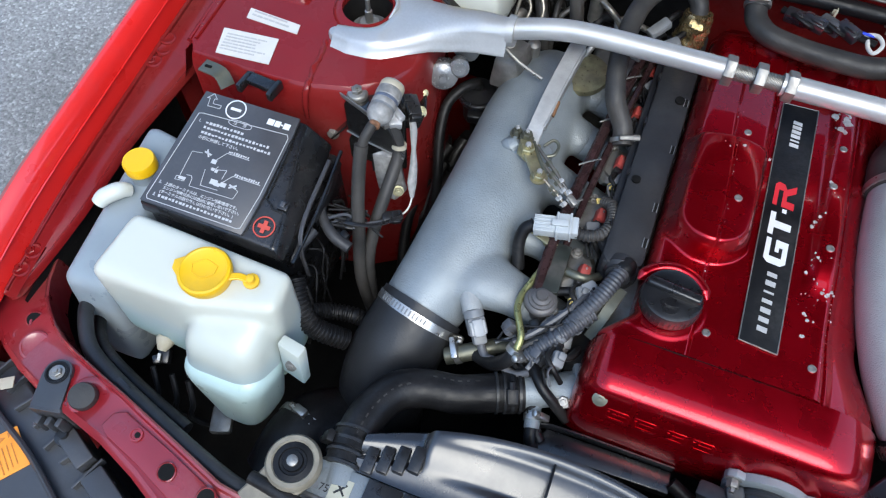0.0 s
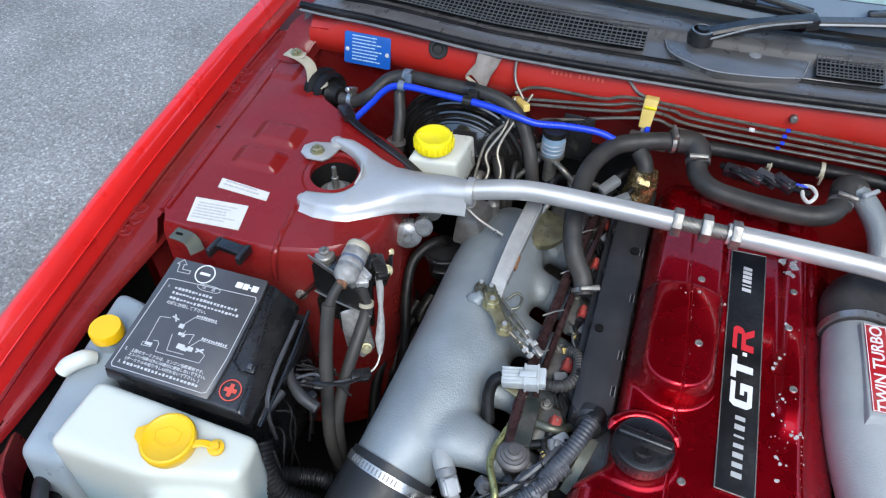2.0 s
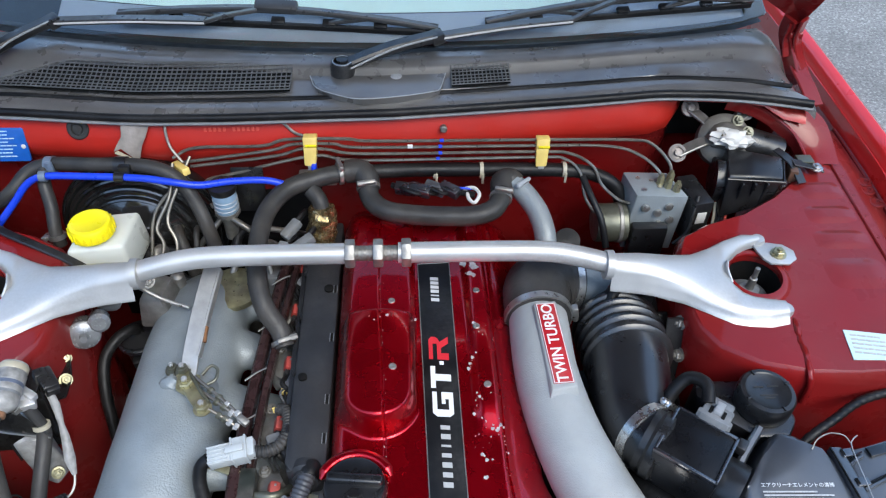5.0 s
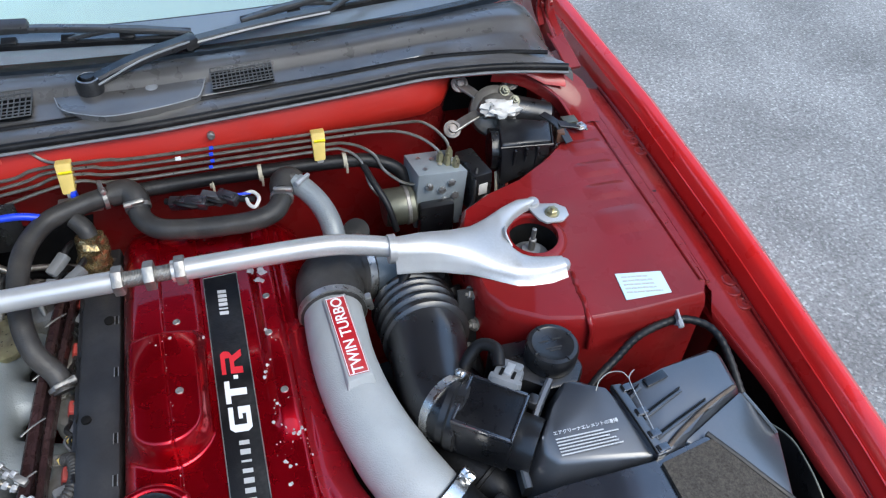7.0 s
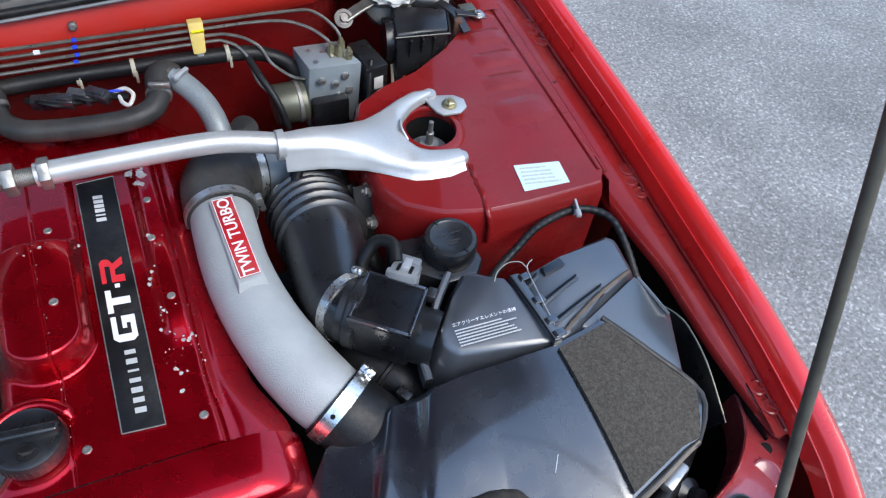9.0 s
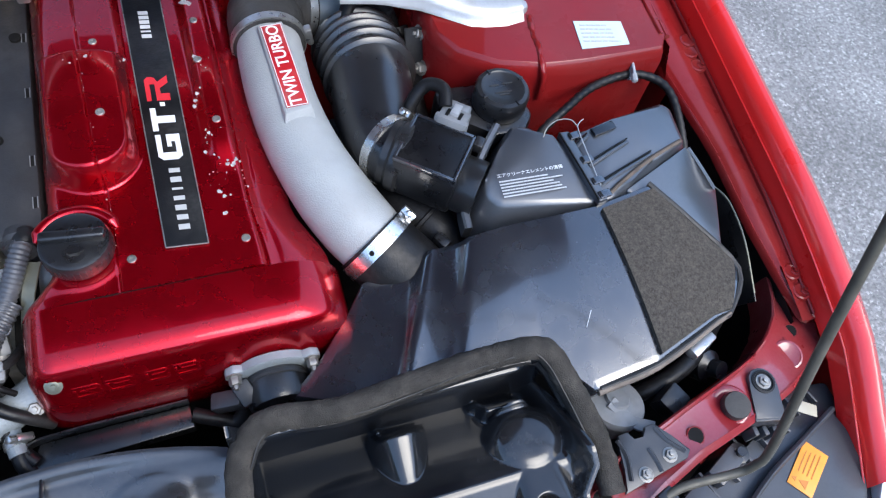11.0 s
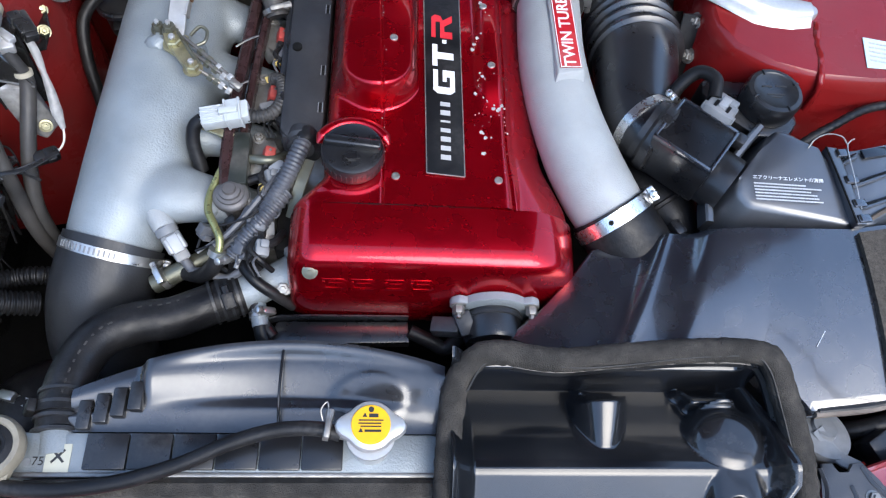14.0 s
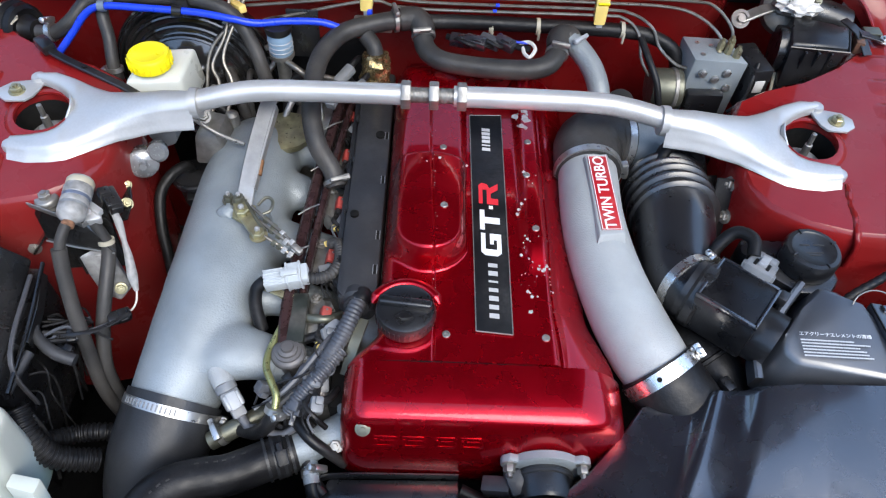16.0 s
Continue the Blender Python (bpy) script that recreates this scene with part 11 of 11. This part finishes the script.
def abs_unit():
    a = thing("brake_hydraulic_unit", "alloy brake hydraulic unit with a black controller", "hydraulic unit", (0.45, 1.20, 0.70))
    low = [(0.402, 1.185, 0.755), (0.484, 1.180, 0.755), (0.470, 1.240, 0.755), (0.398, 1.244, 0.755)]
    top = [(0.408, 1.186, 0.868), (0.490, 1.180, 0.868), (0.470, 1.241, 0.870), (0.398, 1.244, 0.870)]
    part("valve_block", hull(low, top, 0.002), CAST, a, "machined alloy block")
    rnd = random.Random(2)
    for k in range(6):
        x, y = 0.415 + 0.011 * k + rnd.uniform(-0.004, 0.004), 1.195 + rnd.uniform(0, 0.035)
        part("plug", lathe([(0.004, 0), (0.004, 0.001), (0.002, 0.0012)], pose(x, y, 0.8695), 10), STEEL, a)
    for x, z in ((0.425, 0.845), (0.447, 0.835), (0.463, 0.848), (0.452, 0.812), (0.47, 0.82)):
        part("port", lathe([(0.0065, 0), (0.0065, 0.004), (0.004, 0.005), (0.0005, 0.005)], aim((x, 1.1825, z), (x, 1.0, z + 0.02)), 14), STEEL, a)
    for x, y in ((0.470, 1.222), (0.452, 1.214), (0.474, 1.196), (0.462, 1.205)):
        part("union", lathe([(0.0065, 0), (0.0065, 0.012), (0.004, 0.016), (0.003, 0.02)], pose(x, y, 0.868), 6), ZINC, a, "brass union nut")
    part("controller", block(0.034, 0.075, 0.085, 0.004, pose(0.508, 1.205, 0.822, 0, 0, 10)), PLASTIC, a, "black controller")
    part("tag", block(0.016, 0.0012, 0.022, 0.0002, pose(0.5135, 1.1665, 0.835, 0, 0, 10)), LABELW, a, "white paper tag")
    part("motor", lathe([(0.028, 0), (0.032, 0.003), (0.032, 0.048), (0.030, 0.052), (0.012, 0.054), (0.0005, 0.054)], pose(0.402, 1.192, 0.806, 0, -90, 0), 30), OLIVE, a, "round olive pump motor")
    part("band", lathe([(0.0325, 0.010), (0.0335, 0.011), (0.0335, 0.016), (0.0325, 0.017)], pose(0.402, 1.192, 0.806, 0, -90, 0), 30), DULL, a)
    part("black_front", block(0.06, 0.02, 0.07, 0.006, pose(0.435, 1.170, 0.785)), PLASTIC, a)
    part("stalk", tube([(0.505, 1.18, 0.87), (0.498, 1.165, 0.85), (0.49, 1.15, 0.82), (0.47, 1.145, 0.80)], 0.003, 8, 4), RUBBER, a)
    part("hose", tube([(0.325, 1.22, 0.88), (0.335, 1.19, 0.865), (0.35, 1.16, 0.84), (0.36, 1.14, 0.80)], 0.0055, 10, 4), RUBBER, a)
    part("cap", lathe([(0.02, 0), (0.022, 0.006), (0.02, 0.016), (0.0005, 0.018)], pose(0.292, 1.135, 0.815, 30, 0, 0), 20), RUBBER, a)
    r = thing("relay_box", "black plastic relay box on the wheel house", "relay box", (0.60, 1.22, 0.83))
    low = [(0.548, 1.178, 0.822), (0.635, 1.192, 0.838), (0.656, 1.235, 0.842), (0.56, 1.262, 0.835)]
    top = [(0.550, 1.194, 0.899), (0.636, 1.184, 0.899), (0.650, 1.232, 0.907), (0.566, 1.260, 0.908)]
    part("box", hull(low, top, 0.006), PLASTIC, r)
    part("cowl", lathe([(0.034, 0), (0.036, 0.004), (0.036, 0.03)], aim((0.575, 1.228, 0.862), (0.54, 1.235, 0.862)), 24), PLASTIC, r)
    for x in (0.572, 0.592, 0.612):
        part("rib", block(0.004, 0.006, 0.052, 0.001, pose(x, 1.186, 0.866, 8, 0, -4)), PLASTIC, r)
    part("lid_edge", ribbon([(0.549, 1.192, 0.893), (0.637, 1.182, 0.893), (0.652, 1.232, 0.901)], 0.004, 0.005, 1), PLASTIC, r)
    part("terminals", block(0.014, 0.030, 0.022, 0.003, pose(0.664, 1.216, 0.888, 0, 0, -14)), shade("brown bakelite", (0.10, 0.05, 0.03), 0.5, 0, 0, 0.2, 60, 0.1), r, "brown terminals")
    part("bracket", ribbon([(0.645, 1.252, 0.906), (0.662, 1.222, 0.902), (0.672, 1.190, 0.885)], 0.016, 0.003, 2), PLASTIC, r)
    part("strap", ribbon([(0.662, 1.222, 0.903), (0.69, 1.222, 0.896), (0.715, 1.218, 0.890)], 0.018, 0.003, 2), PLASTIC, r)
    part("bolt", hexnut(pose(0.704, 1.219, 0.893), 0.008, 0.005), STEEL, r)
    part("spring_nut", block(0.026, 0.020, 0.005, 0.001, pose(0.690, 1.236, 0.897)), OLIVE, r)
    for k, mat_ in enumerate((BEIGE, RUBBER, RUBBER, BROWN, PRINTO)):
        part("wire", tube([(0.55 + 0.005 * k, 1.205, 0.835), (0.545 + 0.005 * k, 1.185, 0.815), (0.54 + 0.006 * k, 1.175, 0.78), (0.53, 1.18, 0.74)], 0.0026, 8, 4), mat_, r)
    w = thing("wiper_motor", "dull cast wiper motor on a three legged bracket", "wiper motor", (0.57, 1.30, 0.85))
    part("gearbox", lathe([(0.038, -0.004), (0.044, 0.004), (0.044, 0.022), (0.036, 0.029), (0.018, 0.031), (0.015, 0.036), (0.0005, 0.036)], aim((0.575, 1.305, 0.885), (0.57, 1.25, 0.935)), 28), CASTBROWN, w)
    part("motor", tube([(0.59, 1.30, 0.895), (0.635, 1.292, 0.885), (0.67, 1.285, 0.875)], 0.026, 22, 3), PLASTIC, w)
    part("flange", blobbed((0.580, 1.288, 0.908), (0.040, 0.030, 0.020), 9), CASTBROWN, w, "rough cast flange")
    for x, y, z in ((0.560, 1.268, 0.922), (0.602, 1.276, 0.924), (0.592, 1.300, 0.930)):
        part("screw", hexnut(aim((x, y, z), (x, y - 0.05, z + 0.06)), 0.007, 0.007), OLIVE, w)
    for e in ((0.525, 1.345, 0.925), (0.487, 1.262, 0.893), (0.615, 1.332, 0.925)):
        part("leg", ribbon([(0.565, 1.290, 0.905), tuple((a + b) / 2 for a, b in zip(e, (0.565, 1.290, 0.912))), e], 0.021, 0.005, 3), DULL, w, "dull silver bracket leg")
        part("foot", lathe([(0.014, -0.003), (0.015, 0.0), (0.015, 0.004), (0.010, 0.006), (0.009, 0.003), (0.006, 0.003), (0.006, 0.009), (0.0005, 0.010)], aim(e, (e[0], e[1] - 0.06, e[2] + 0.06)), 18), CRUMPLE, w)
    part("grease", blobby((0.574, 1.266, 0.918)), LABELW, w, "smear of white grease")

def blobby(c):
    bm = bmesh.new()
    bmesh.ops.create_icosphere(bm, subdivisions=3, radius=1.0)
    for v in bm.verts:
        k = 1 + 0.55 * noise.noise(v.co * 2.6)
        v.co = Vector((c[0] + v.co.x * 0.031 * k, c[1] + v.co.y * 0.020 * k, c[2] + v.co.z * 0.013 * k))
    return bm
abs_unit()
